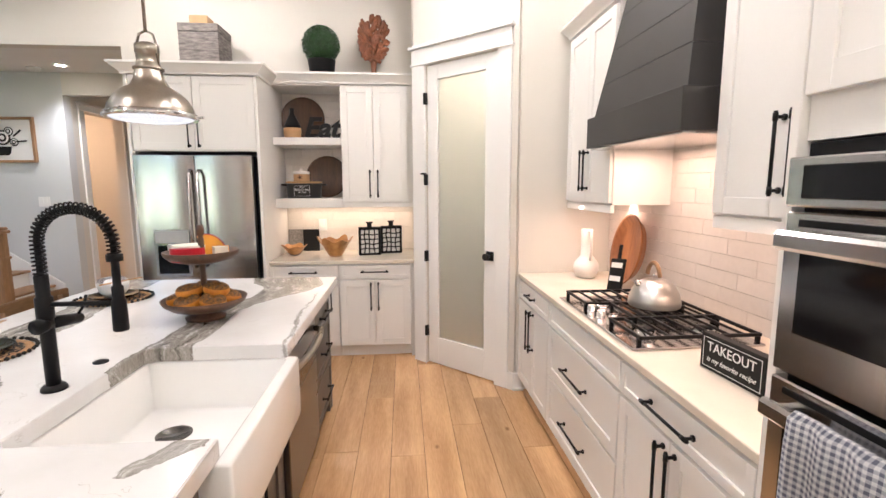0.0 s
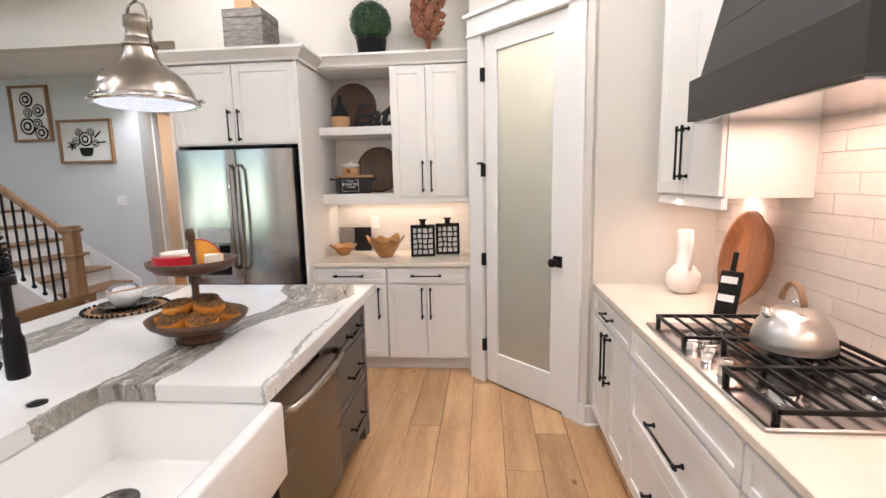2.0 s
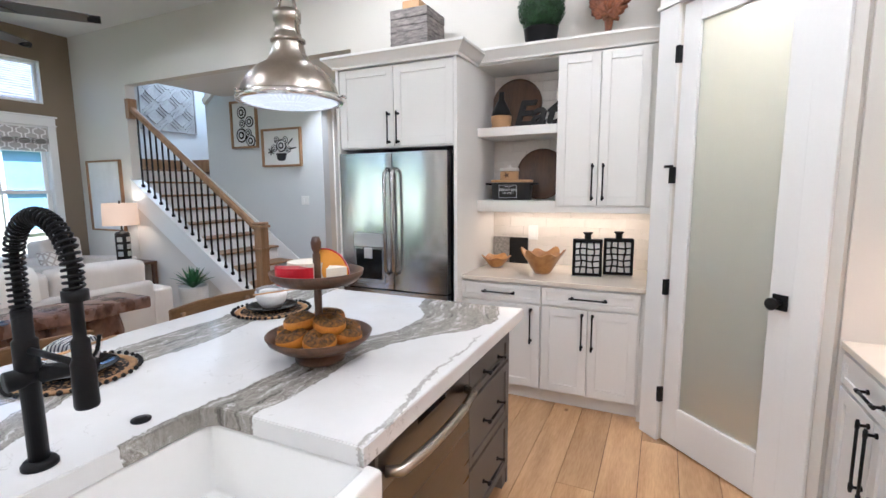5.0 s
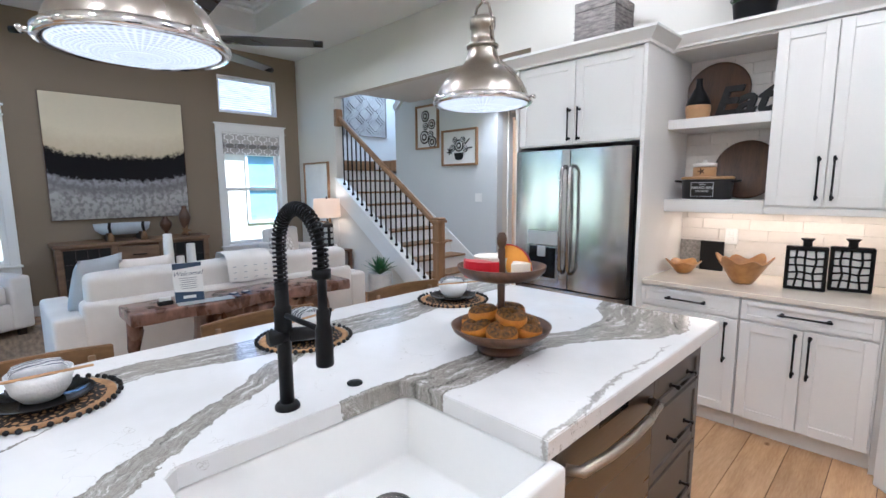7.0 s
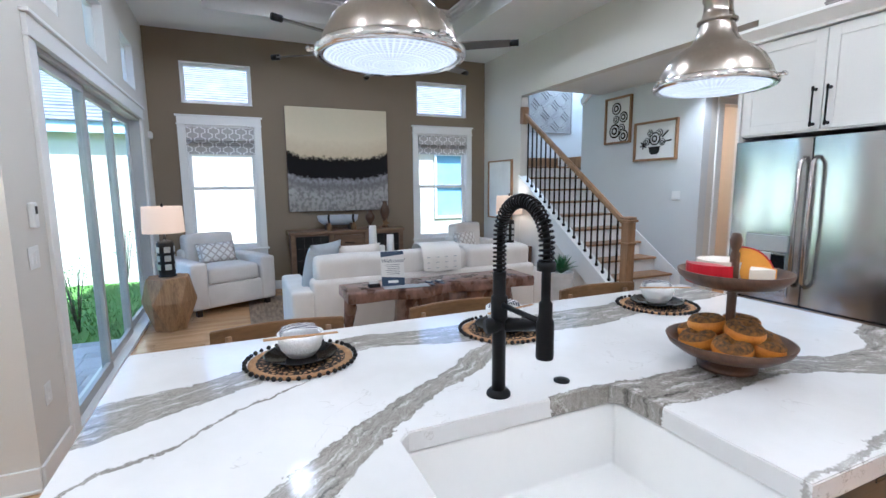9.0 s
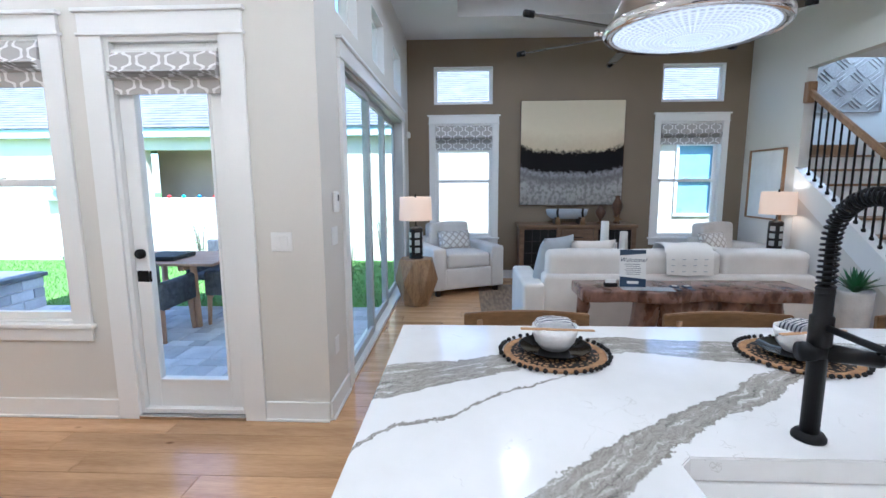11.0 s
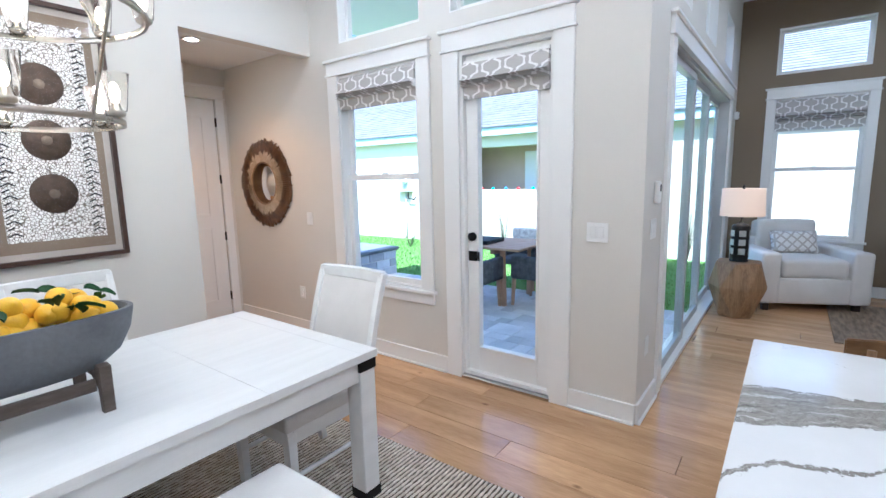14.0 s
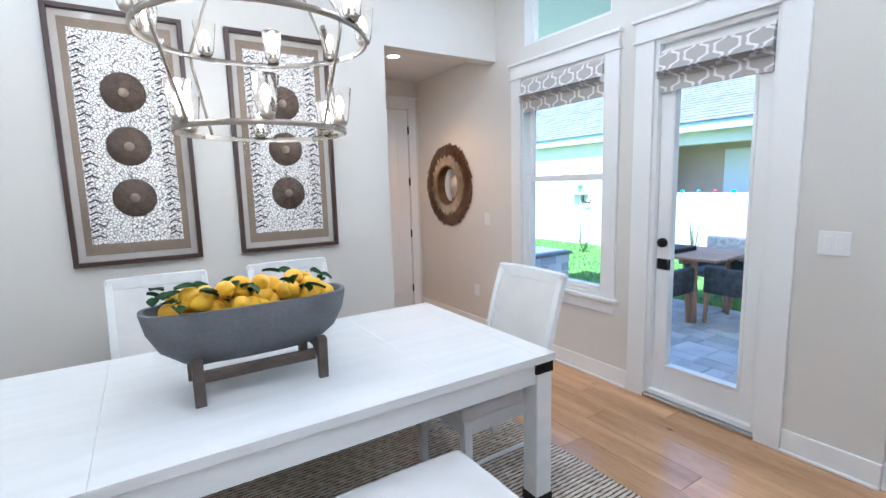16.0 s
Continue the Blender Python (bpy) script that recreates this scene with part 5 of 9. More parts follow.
bmesh.ops.bevel(b, geom=b.edges[:], offset=0.010, segments=4, affect="EDGES", profile=0.5)
part("basin", smooth(b, 60), M["porcelain"], sk)
part("drain", lathe([(0.058, 0.656), (0.058, 0.660), (0.050, 0.660), (0.046, 0.652), (0.03, 0.650), (0.0, 0.650)], 28, (-0.80, 1.58, 0)), M["darksteel"], sk)

fa = thing("kitchen_faucet", "matt black spring-neck faucet with pull-down spray head", "faucet", (-1.06, 1.43, ITOP))
part("base", lathe([(0.034, ITOP + 0.001), (0.034, ITOP + 0.008), (0.03, ITOP + 0.014), (0.026, ITOP + 0.018)], 24, (-1.06, 1.43, 0)), M["black"], fa)
part("column", lathe([(0.019, ITOP + 0.014), (0.019, 1.12), (0.023, 1.122), (0.023, 1.185), (0.018, 1.19), (0.018, 1.25), (0.015, 1.255)], 24, (-1.06, 1.43, 0)), M["black"], fa)
path = [(-1.06, 1.43, 1.23 + 0.12 * i / 6) for i in range(7)]
path += [(-1.06 + 0.105 - 0.105 * math.cos(a), 1.43, 1.35 + 0.10 * math.sin(a)) for a in [math.pi * i / 16 for i in range(1, 17)]]
path += [(-0.85, 1.43, 1.35 - 0.04 * i / 2) for i in range(1, 3)]
part("hose", tube(path, 0.009, 10), M["black"], fa)
# spring coil round the hose
P_ = [Vector(p) for p in path]
lens = [0]
for a, c in zip(P_, P_[1:]):
    lens.append(lens[-1] + (c - a).length)
coil, turns, steps = [], 40, 40 * 10
for i in range(steps + 1):
    s_ = lens[-1] * i / steps
    j = max(k for k in range(len(lens)) if lens[k] <= s_ + 1e-9)
    j = min(j, len(P_) - 2)
    f = (s_ - lens[j]) / (lens[j + 1] - lens[j])
    p, tg = P_[j].lerp(P_[j + 1], f), (P_[j + 1] - P_[j]).normalized()
    n1, n2 = Vector((0, 1, 0)), tg.cross(Vector((0, 1, 0)))
    a = math.tau * turns * i / steps
    coil.append(p + 0.0165 * (math.cos(a) * n1 + math.sin(a) * n2))
part("spring", tube(coil, 0.0032, 5), M["black"], fa)
part("spray_head", lathe([(0.020, 1.08), (0.0215, 1.085), (0.0205, 1.17), (0.016, 1.18), (0.016, 1.215), (0.011, 1.22), (0.011, 1.29), (0.022, 1.292), (0.022, 1.312), (0.01, 1.314)], 22, (-0.85, 1.43, 0)), M["black"], fa)
part("docking_arm", rod((-1.05, 1.43, 1.165), (-0.86, 1.43, 1.165), 0.0075, 10), M["black"], fa)
lv = part("lever", rod((-1.06, 1.44, 1.105), (-1.05, 1.555, 1.09), 0.020, 14, 0.017), M["black"], fa)
part("lever_stick", tube([(-1.05, 1.54, 1.095), (-1.03, 1.55, 1.13), (-1.02, 1.552, 1.165)], 0.0045, 8), M["black"], lv)
part("side_cap", rod((-1.06, 1.435, 1.105), (-1.062, 1.39, 1.105), 0.022, 14), M["black"], fa)
bt = thing("sink_button", "round black air switch on the island top", "button", (-1.06, 1.65, ITOP))
part("disc", lathe([(0.024, ITOP + 0.0008), (0.024, ITOP + 0.005), (0.015, ITOP + 0.006), (0.014, ITOP + 0.009), (0.0, ITOP + 0.009)], 22, (-1.06, 1.65, 0)), M["black"], bt)

# place settings
M["jute"] = mat("woven_jute", (0.40, 0.23, 0.10), (0.24, 0.13, 0.055), 0.9, scale=30, fine=200, bump=0.6)
M["pompom"] = mat("black_yarn", (0.006, 0.006, 0.006), (0.012, 0.011, 0.010), 0.95, fine=300, bump=0.8)
wm = bpy.data.materials.new("black_leaf_weave_on_jute")
wm.use_nodes = True
w_nt = wm.node_tree
w_tc, w_vo, w_rp = w_nt.nodes.new("ShaderNodeTexCoord"), w_nt.nodes.new("ShaderNodeTexVoronoi"), w_nt.nodes.new("ShaderNodeValToRGB")
w_vo.inputs["Scale"].default_value, w_vo.feature = 55, "DISTANCE_TO_EDGE"
w_nt.links.new(w_tc.outputs["Object"], w_vo.inputs["Vector"])
w_rp.color_ramp.elements[0].position, w_rp.color_ramp.elements[0].color = 0.16, (0.015, 0.013, 0.012, 1)
w_rp.color_ramp.elements[1].position, w_rp.color_ramp.elements[1].color = 0.22, (0.36, 0.21, 0.10, 1)
w_nt.links.new(w_vo.outputs[0], w_rp.inputs[0])
w_nt.links.new(w_rp.outputs[0], w_nt.nodes["Principled BSDF"].inputs["Base Color"])
w_nt.nodes["Principled BSDF"].inputs["Roughness"].default_value = 0.9
M["weave"] = wm
sm_ = bpy.data.materials.new("navy_striped_cotton")
sm_.use_nodes = True
s_nt = sm_.node_tree
s_tc, s_wv, s_rp = s_nt.nodes.new("ShaderNodeTexCoord"), s_nt.nodes.new("ShaderNodeTexWave"), s_nt.nodes.new("ShaderNodeValToRGB")
s_wv.inputs["Scale"].default_value = 26
s_wv.bands_direction = "X"
s_nt.links.new(s_tc.outputs["Object"], s_wv.inputs["Vector"])
s_rp.color_ramp.elements[0].position, s_rp.color_ramp.elements[0].color = 0.60, (0.82, 0.82, 0.82, 1)
s_rp.color_ramp.elements[1].position, s_rp.color_ramp.elements[1].color = 0.66, (0.09, 0.10, 0.14, 1)
s_nt.links.new(s_wv.outputs[0], s_rp.inputs[0])
s_nt.links.new(s_rp.outputs[0], s_nt.nodes["Principled BSDF"].inputs["Base Color"])
s_nt.nodes["Principled BSDF"].inputs["Roughness"].default_value = 0.95
M["stripe"] = sm_
M["blackglaze"] = mat("black_glazed_stoneware", (0.004, 0.004, 0.004), (0.006, 0.006, 0.006), 0.08, scale=10, spec=0.25)
M["bamboo"] = mat("pale_bamboo", (0.50, 0.30, 0.14), (0.42, 0.24, 0.10), 0.5, scale=6, fine=40)

pmt = thing("placemat", "round woven jute placemat with black pompom fringe", "placemat", (-1.57, 0.955, ITOP), "placemats on the island", local=True)
part("woven_disc", lathe([(0.0, 0.001), (0.155, 0.001), (0.155, 0.006), (0.0, 0.006)], 48), M["weave"], pmt)
part("rim", lathe([(0.145, 0.004), (0.147, 0.008), (0.165, 0.009), (0.171, 0.006), (0.171, 0.001), (0.15, 0.001)], 48, cap=False), M["jute"], pmt)
b = bmesh.new()
for i in range(44):
    a = math.tau * i / 44 + 0.05 * math.sin(i * 7)
    bmesh.ops.create_icosphere(b, subdivisions=1, radius=0.0085 + 0.001 * math.sin(i * 3), matrix=Matrix.Translation((0.181 * math.cos(a), 0.181 * math.sin(a), 0.0095)))
part("pompom_fringe", b, M["pompom"], pmt)
plt = thing("dinner_plate", "black glazed dinner plate on the placemat", "plate", (-1.57, 0.955, ITOP + 0.0095), "black plates", local=True)
part("dish", lathe([(0.0, 0.002), (0.07, 0.002), (0.075, 0.0), (0.08, 0.004), (0.118, 0.018), (0.121, 0.021), (0.116, 0.021), (0.08, 0.010), (0.0, 0.008)], 48), M["blackglaze"], plt)
bwl = thing("soup_bowl", "white dimpled ceramic bowl with dark inside", "bowl", (-1.57, 0.955, ITOP + 0.018), "white bowls", local=True)
part("shell", lathe([(0.032, 0.001), (0.045, 0.004), (0.066, 0.03), (0.075, 0.062), (0.076, 0.082), (0.073, 0.083), (0.069, 0.062), (0.05, 0.02), (0.0, 0.012)], 40), mat("dimpled_white_ceramic", (0.80, 0.80, 0.79), (0.74, 0.74, 0.73), 0.35, scale=40, fine=95, bump=0.7), bwl)


def napkin_mesh(drape):
    b = bmesh.new()
    g = []
    prof = [(-0.066, -0.02), (-0.064, 0.012), (-0.056, 0.026), (-0.03, 0.030), (0.0, 0.031), (0.03, 0.030), (0.05, 0.026), (0.06, 0.010), (0.064, 0.0)] if drape else [(-0.06, 0.0), (-0.05, 0.02), (-0.03, 0.031), (0.0, 0.034), (0.03, 0.031), (0.05, 0.02), (0.06, 0.0)]
    for i in range(7):
        v = -0.036 + 0.072 * i / 6
        g.append([b.verts.new((v, u, z - 0.004 * abs(v) / 0.04 + 0.002 * math.sin(3 * i + 5 * j))) for j, (u, z) in enumerate(prof)])
    for r0, r1 in zip(g, g[1:]):
        for j in range(len(prof) - 1):
            b.faces.new((r0[j], r0[j + 1], r1[j + 1], r1[j]))
    bmesh.ops.solidify(b, geom=b.faces[:], thickness=0.007)
    return smooth(b, 80)


napk = thing("napkin", "navy striped cotton napkin folded in the bowl", "napkin", (-1.57, 0.955, ITOP + 0.094), "striped napkins", local=True)
part("cloth", napkin_mesh(True), M["stripe"], napk)
chp = thing("chopsticks", "pair of pale bamboo chopsticks across the bowl", "chopsticks", (-1.53, 0.955, ITOP + 0.0985), "chopstick pairs", local=True)
for d in (0.0, 0.009):
    part("stick", rod((0.0 + d, -0.12, 0.003), (0.015 + d, 0.115, 0.003), 0.0032, 8, 0.0022), M["bamboo"], chp)
for dx, dy, turn in ((-1.565, 1.755, 25), (-1.58, 2.625, -35)):
    for o, z in ((pmt, ITOP), (plt, ITOP + 0.0095), (bwl, ITOP + 0.018), (napk, ITOP + 0.094)):
        copy_thing(o, pose(dx, dy, z, 0, 0, turn))
    copy_thing(chp, pose(dx + 0.04, dy, ITOP + 0.0985, 0, 0, turn * 0.6))

# two-tier tray with bagels and cheese
ty = thing("tiered_tray", "dark wooden two-tier serving tray", "serving tray", (-0.925, 2.20, ITOP))
TC = (-0.925, 2.20, 0)
part("foot", lathe([(0.098, ITOP + 0.001), (0.10, ITOP + 0.012), (0.085, ITOP + 0.018), (0.075, ITOP + 0.032), (0.08, ITOP + 0.04)], 40, TC), M["walnut"], ty)
part("lower_dish", lathe([(0.0, 0.94), (0.10, 0.94), (0.16, 0.953), (0.20, 0.978), (0.211, 0.998), (0.203, 0.999), (0.185, 0.975), (0.12, 0.957), (0.0, 0.952)], 48, TC), M["walnut"], ty)
part("upper_dish", lathe([(0.0, 1.165), (0.09, 1.165), (0.15, 1.178), (0.178, 1.20), (0.184, 1.218), (0.176, 1.219), (0.16, 1.20), (0.10, 1.182), (0.0, 1.178)], 48, TC), M["walnut"], ty)
part("post", lathe([(0.017, 0.95), (0.015, 1.06), (0.016, 1.17), (0.015, 1.275), (0.011, 1.28), (0.019, 1.295), (0.021, 1.315), (0.014, 1.335), (0.0, 1.337)], 20, TC), M["walnut"], ty)
M["bagel"] = mat("baked_bagel_crust", (0.60, 0.24, 0.018), (0.40, 0.125, 0.008), 0.5, scale=14, fine=120, bump=0.3)
M["seeds"] = mat("poppy_seed_topping", (0.30, 0.125, 0.015), (0.014, 0.011, 0.007), 0.75, scale=75, fine=420, bump=1.0)


def bagel(x, y, z, tilt, turn, seeded):
    t = thing("bagel", "golden bagel with poppy seeds" if seeded else "golden plain bagel", "bagel", pose(x, y, z, tilt, 0, turn), "bagels on the tray", local=True)
    b, cap = bmesh.new(), bmesh.new()
    for tgt, r_small, zc, rows in ((b, 0.034, 0.0, range(0, 12)), (cap, 0.0346, 0.0006, range(1, 6))):
        n, k = 24, 12
        grid = [[tgt.verts.new(((0.034 + r_small * math.cos(math.tau * j / k)) * math.cos(math.tau * i / n), (0.034 + r_small * math.cos(math.tau * j / k)) * math.sin(math.tau * i / n), 0.030 + zc + 0.029 * math.sin(math.tau * j / k))) for j in range(k)] for i in range(n)]
        for i in range(n):
            for j in rows:
                tgt.faces.new((grid[i][j], grid[(i + 1) % n][j], grid[(i + 1) % n][(j + 1) % k], grid[i][(j + 1) % k]))
        smooth(tgt, 80)
    t.scale = (0.84, 0.84, 1.0)
    part("crust", b, M["bagel"], t)
    if seeded:
        part("seed_topping", cap, M["seeds"], t, "poppy seed topping")
    else:
        cap.free()


for a, r, z, tl in ((250, 0.095, 0.968, 16), (310, 0.097, 0.968, 18), (10, 0.095, 0.968, 15), (65, 0.092, 0.968, 17), (125, 0.095, 0.968, 15), (190, 0.097, 0.968, 16), (220, 0.060, 1.008, 8), (340, 0.062, 1.010, 12), (95, 0.058, 1.008, 10)):
    bagel(-0.925 + r * math.cos(radians(a)), 2.20 + r * math.sin(radians(a)), z, tl, a + 90, True)
M["redwax"] = mat("red_cheese_wax", (0.50, 0.006, 0.022), (0.42, 0.005, 0.016), 0.3, scale=10)
M["cream"] = mat("white_soft_cheese", (0.80, 0.76, 0.66), (0.74, 0.70, 0.60), 0.6, scale=12, fine=120, bump=0.1)
M["cheddar"] = mat("orange_cheese", (0.85, 0.40, 0.04), (0.75, 0.34, 0.03), 0.45, scale=12)


def wedge(label, r, h, ang, m, mats, rind=True):
    """A cut of a round cheese: paste inside and rind outside."""
    t = thing("cheese", label, "cheese", m, "cheeses on the tray", local=True)
    arc = [(r * math.cos(radians(a)), r * math.sin(radians(a))) for a in [ang * i / 12 for i in range(13)]]
    part("paste", prism([(0, 0)] + arc, h, "z", 0.002, 0.002), M[mats[0]], t)
    if rind:
        ring_ = [(x * 1.03, y * 1.03) for x, y in arc] + [(x * 0.985, y * 0.985) for x, y in arc[::-1]]
        part("rind", prism(ring_, h + 0.004, "z", 0.0), M[mats[1]], t, "waxed rind")


wedge("red waxed half round of cheese", 0.085, 0.055, 150, pose(-0.96, 2.135, 1.183, 0, 0, 200), ("redwax", "redwax"))
wedge("white soft cheese round with a bloomy rind", 0.085, 0.055, 359, pose(-0.995, 2.235, 1.184), ("cream", "cream"))
wedge("orange cheese wedge with red rind standing on edge", 0.10, 0.035, 110, pose(-0.925, 2.245, 1.187, 82, 0, 32), ("cheddar", "redwax"))
wedge("white cheese wedge with an orange base", 0.085, 0.05, 60, pose(-0.835, 2.145, 1.184, 0, 0, 60), ("cream", "cheddar"))
cr = thing("cracker_row", "row of orange crackers on the tray", "cracker", (-0.885, 2.10, 1.183))
for i in range(5):
    b = bx(-0.02, 0.02, -0.02, 0.02, 0, 0.005, 0.0015)
    b.transform(Matrix.Translation((-0.90 + 0.02 * i, 2.09 + 0.012 * i, 1.184 + 0.003 * i)) @ Matrix.Rotation(radians(20 * i), 4, "Z"))
    part("cracker", b, M["cheddar"], cr)

TRIM_T = Matrix.Translation((-0.925, 2.20, 0)) @ Matrix.Diagonal((0.87, 0.87, 1, 1)) @ Matrix.Translation((0.925, -2.20, 0))
for o in list(scene.objects):
    if o.parent is None and o.name.split(".")[0] in ("tiered_tray", "cheese", "cracker_row"):
        o.matrix_basis = TRIM_T @ o.matrix_basis

# counter stools
M["stoolwood"] = mat("light_brown_stool_wood", (0.25, 0.14, 0.06), (0.14, 0.075, 0.03), 0.5, scale=3, fine=22, bump=0.15, stretch=(5, 1, 5))
st = thing("counter_stool", "light brown wooden counter stool with curved back", "stool", (-1.85, 0.925, 0), "stools at the island", local=True)
part("seat", bx(-0.19, 0.19, -0.22, 0.22, 0.60, 0.65, 0.012), M["stoolwood"], st)
for x, y in ((-0.17, -0.2), (-0.17, 0.2), (0.17, -0.2), (0.17, 0.2)):
    part("leg", rod((x * 1.1, y * 1.1, 0.0), (x, y, 0.605), 0.016, 10, 0.02), M["stoolwood"], st)
for y in (-0.205, 0.205):
    part("back_post", tube([(-0.17, y, 0.62), (-0.19, y, 0.75), (-0.20, y, 0.87)], 0.013, 8), M["stoolwood"], st)
arc = [(-0.215 - 0.055 * math.cos(a * 0.5 * math.pi), 0.275 * a) for a in [-1 + 2 * i / 14 for i in range(15)]]
b = bmesh.new()
g = [[b.verts.new((x + d, y, z)) for d, z in ((0.0, 0.815), (0.022, 0.815), (0.022, 0.90), (0.0, 0.90))] for x, y in arc]
for p, q in zip(g, g[1:]):
    for j in range(4):
        b.faces.new((p[j], p[(j + 1) % 4], q[(j + 1) % 4], q[j]))
b.faces.new(g[0])
b.faces.new(g[-1][::-1])
bmesh.ops.recalc_face_normals(b, faces=b.faces[:])
bmesh.ops.bevel(b, geom=b.edges[:], offset=0.004, segments=2, affect="EDGES")
part("backrest", smooth(b, 50), M["stoolwood"], st)
for z, y in ((0.22, 0), (0.3, -0.21), (0.3, 0.21)):
    part("stretcher", rod((-0.18, y, z), (0.18, y, z), 0.011, 8) if y else rod((0.18, -0.21, z), (0.18, 0.21, z), 0.011, 8), M["stoolwood"], st)
for y in (1.795, 2.69):
    copy_thing(st, pose(-1.85, y, 0))

# island pendants
M["diffuser"] = glow("prismatic_lamp_glass", (1.0, 0.97, 0.92), 0.2)
d_nt = M["diffuser"].node_tree
d_tc, d_len, d_gr = (d_nt.nodes.new("ShaderNode" + k) for k in ("TexCoord", "VectorMath", "TexGradient"))
d_len.operation, d_gr.gradient_type = "LENGTH", "RADIAL"
d_nt.links.new(d_tc.outputs["Object"], d_len.inputs[0])
d_nt.links.new(d_tc.outputs["Object"], d_gr.inputs[0])
d_waves = []
for src, times in ((d_len.outputs["Value"], 620.0), (d_gr.outputs["Fac"], 64 * math.tau)):
    d_mul, d_sin = d_nt.nodes.new("ShaderNodeMath"), d_nt.nodes.new("ShaderNodeMath")
    d_mul.operation, d_sin.operation = "MULTIPLY", "SINE"
    d_mul.inputs[1].default_value = times
    d_nt.links.new(src, d_mul.inputs[0])
    d_nt.links.new(d_mul.outputs[0], d_sin.inputs[0])
    d_waves.append(d_sin.outputs[0])
d_max, d_mr, d_bp = d_nt.nodes.new("ShaderNodeMath"), d_nt.nodes.new("ShaderNodeMapRange"), d_nt.nodes.new("ShaderNodeBump")
d_max.operation = "MAXIMUM"
d_nt.links.new(d_waves[0], d_max.inputs[0])
d_nt.links.new(d_waves[1], d_max.inputs[1])
d_mr.inputs["From Min"].default_value, d_mr.inputs["From Max"].default_value = -0.6, 0.9
d_mr.inputs["To Min"].default_value, d_mr.inputs["To Max"].default_value = 0.11, 0.22
d_nt.links.new(d_max.outputs[0], d_mr.inputs["Value"])
d_bs = d_nt.nodes["Principled BSDF"]
d_nt.links.new(d_mr.outputs[0], d_bs.inputs["Emission Strength"])
d_bp.inputs["Distance"].default_value = 0.002
d_nt.links.new(d_max.outputs[0], d_bp.inputs["Height"])
d_nt.links.new(d_bp.outputs[0], d_bs.inputs["Normal"])
d_bs.inputs["Roughness"].default_value = 0.2
d_bs.inputs["Base Color"].default_value = (0.30, 0.30, 0.29, 1)


def pendant(x, y):
    t = thing("pendant_lamp", "brushed nickel dome pendant with ribbed glass diffuser", "pendant lamp", (x, y, 1.83), "pendants over the island", local=True)
    part("shade", lathe([(0.192, 0.012), (0.188, 0.03), (0.178, 0.06), (0.155, 0.10), (0.12, 0.132), (0.085, 0.152), (0.066, 0.185), (0.056, 0.225), (0.05, 0.26), (0.046, 0.262), (0.05, 0.22), (0.06, 0.18), (0.08, 0.147), (0.115, 0.126), (0.15, 0.095), (0.172, 0.058), (0.183, 0.02)], 48, cap=False), M["nickel"], t)
    part("collar", lathe([(0.058, 0.225), (0.066, 0.228), (0.066, 0.236), (0.05, 0.24), (0.045, 0.30), (0.052, 0.303), (0.052, 0.34), (0.03, 0.342), (0.028, 0.35)], 32), M["nickel"], t)
    part("rim", lathe([(0.180, 0.004), (0.198, 0.0), (0.205, 0.008), (0.203, 0.022), (0.192, 0.03), (0.185, 0.02)], 48, cap=False), M["chrome"], t)
    part("diffuser", lathe([(0.0, -0.016), (0.05, -0.015), (0.06, -0.0115), (0.07, -0.0145), (0.10, -0.012), (0.11, -0.008), (0.12, -0.0105), (0.16, -0.004), (0.182, 0.005), (0.17, 0.012), (0.0, 0.014)], 48), M["diffuser"], t)
    for i in range(3):
        a = math.tau * i / 3 + 0.3
        c, s = math.cos(a), math.sin(a)
        k = part("clasp", rod((0.2 * c, 0.2 * s, 0.018), (0.222 * c, 0.222 * s, 0.018), 0.006, 8), M["chrome"], t)
        part("thumb_screw", rod((0.218 * c - 0.012 * s, 0.218 * s + 0.012 * c, 0.018), (0.218 * c + 0.012 * s, 0.218 * s - 0.012 * c, 0.018), 0.007, 8), M["chrome"], k)
    part("yoke", tube([(0.046, 0, 0.25), (0.05, 0, 0.33), (0.03, 0, 0.39), (0.0, 0, 0.405), (-0.03, 0, 0.39), (-0.05, 0, 0.33), (-0.046, 0, 0.25)], 0.006, 8), M["nickel"], t)
    part("stem", rod((0, 0, 0.40), (0, 0, H - 1.83 - 0.02), 0.0075, 10), M["nickel"], t)
    part("canopy", lathe([(0.065, H - 1.83 - 0.022), (0.065, H - 1.83 - 0.001)], 28), M["nickel"], t)
    spot("pendant_light", (x, y, 1.808), 0.8, (1.0, 0.95, 0.88), 160, 0.012)


pendant(-1.19, 2.40)
pendant(-1.25, 1.195)

# ---- decor on the back counter and shelves ----
M["gold"] = mat("carved_root_wood", (0.50, 0.25, 0.07), (0.30, 0.12, 0.03), 0.35, scale=8, fine=30, bump=0.3, coat=0.2)


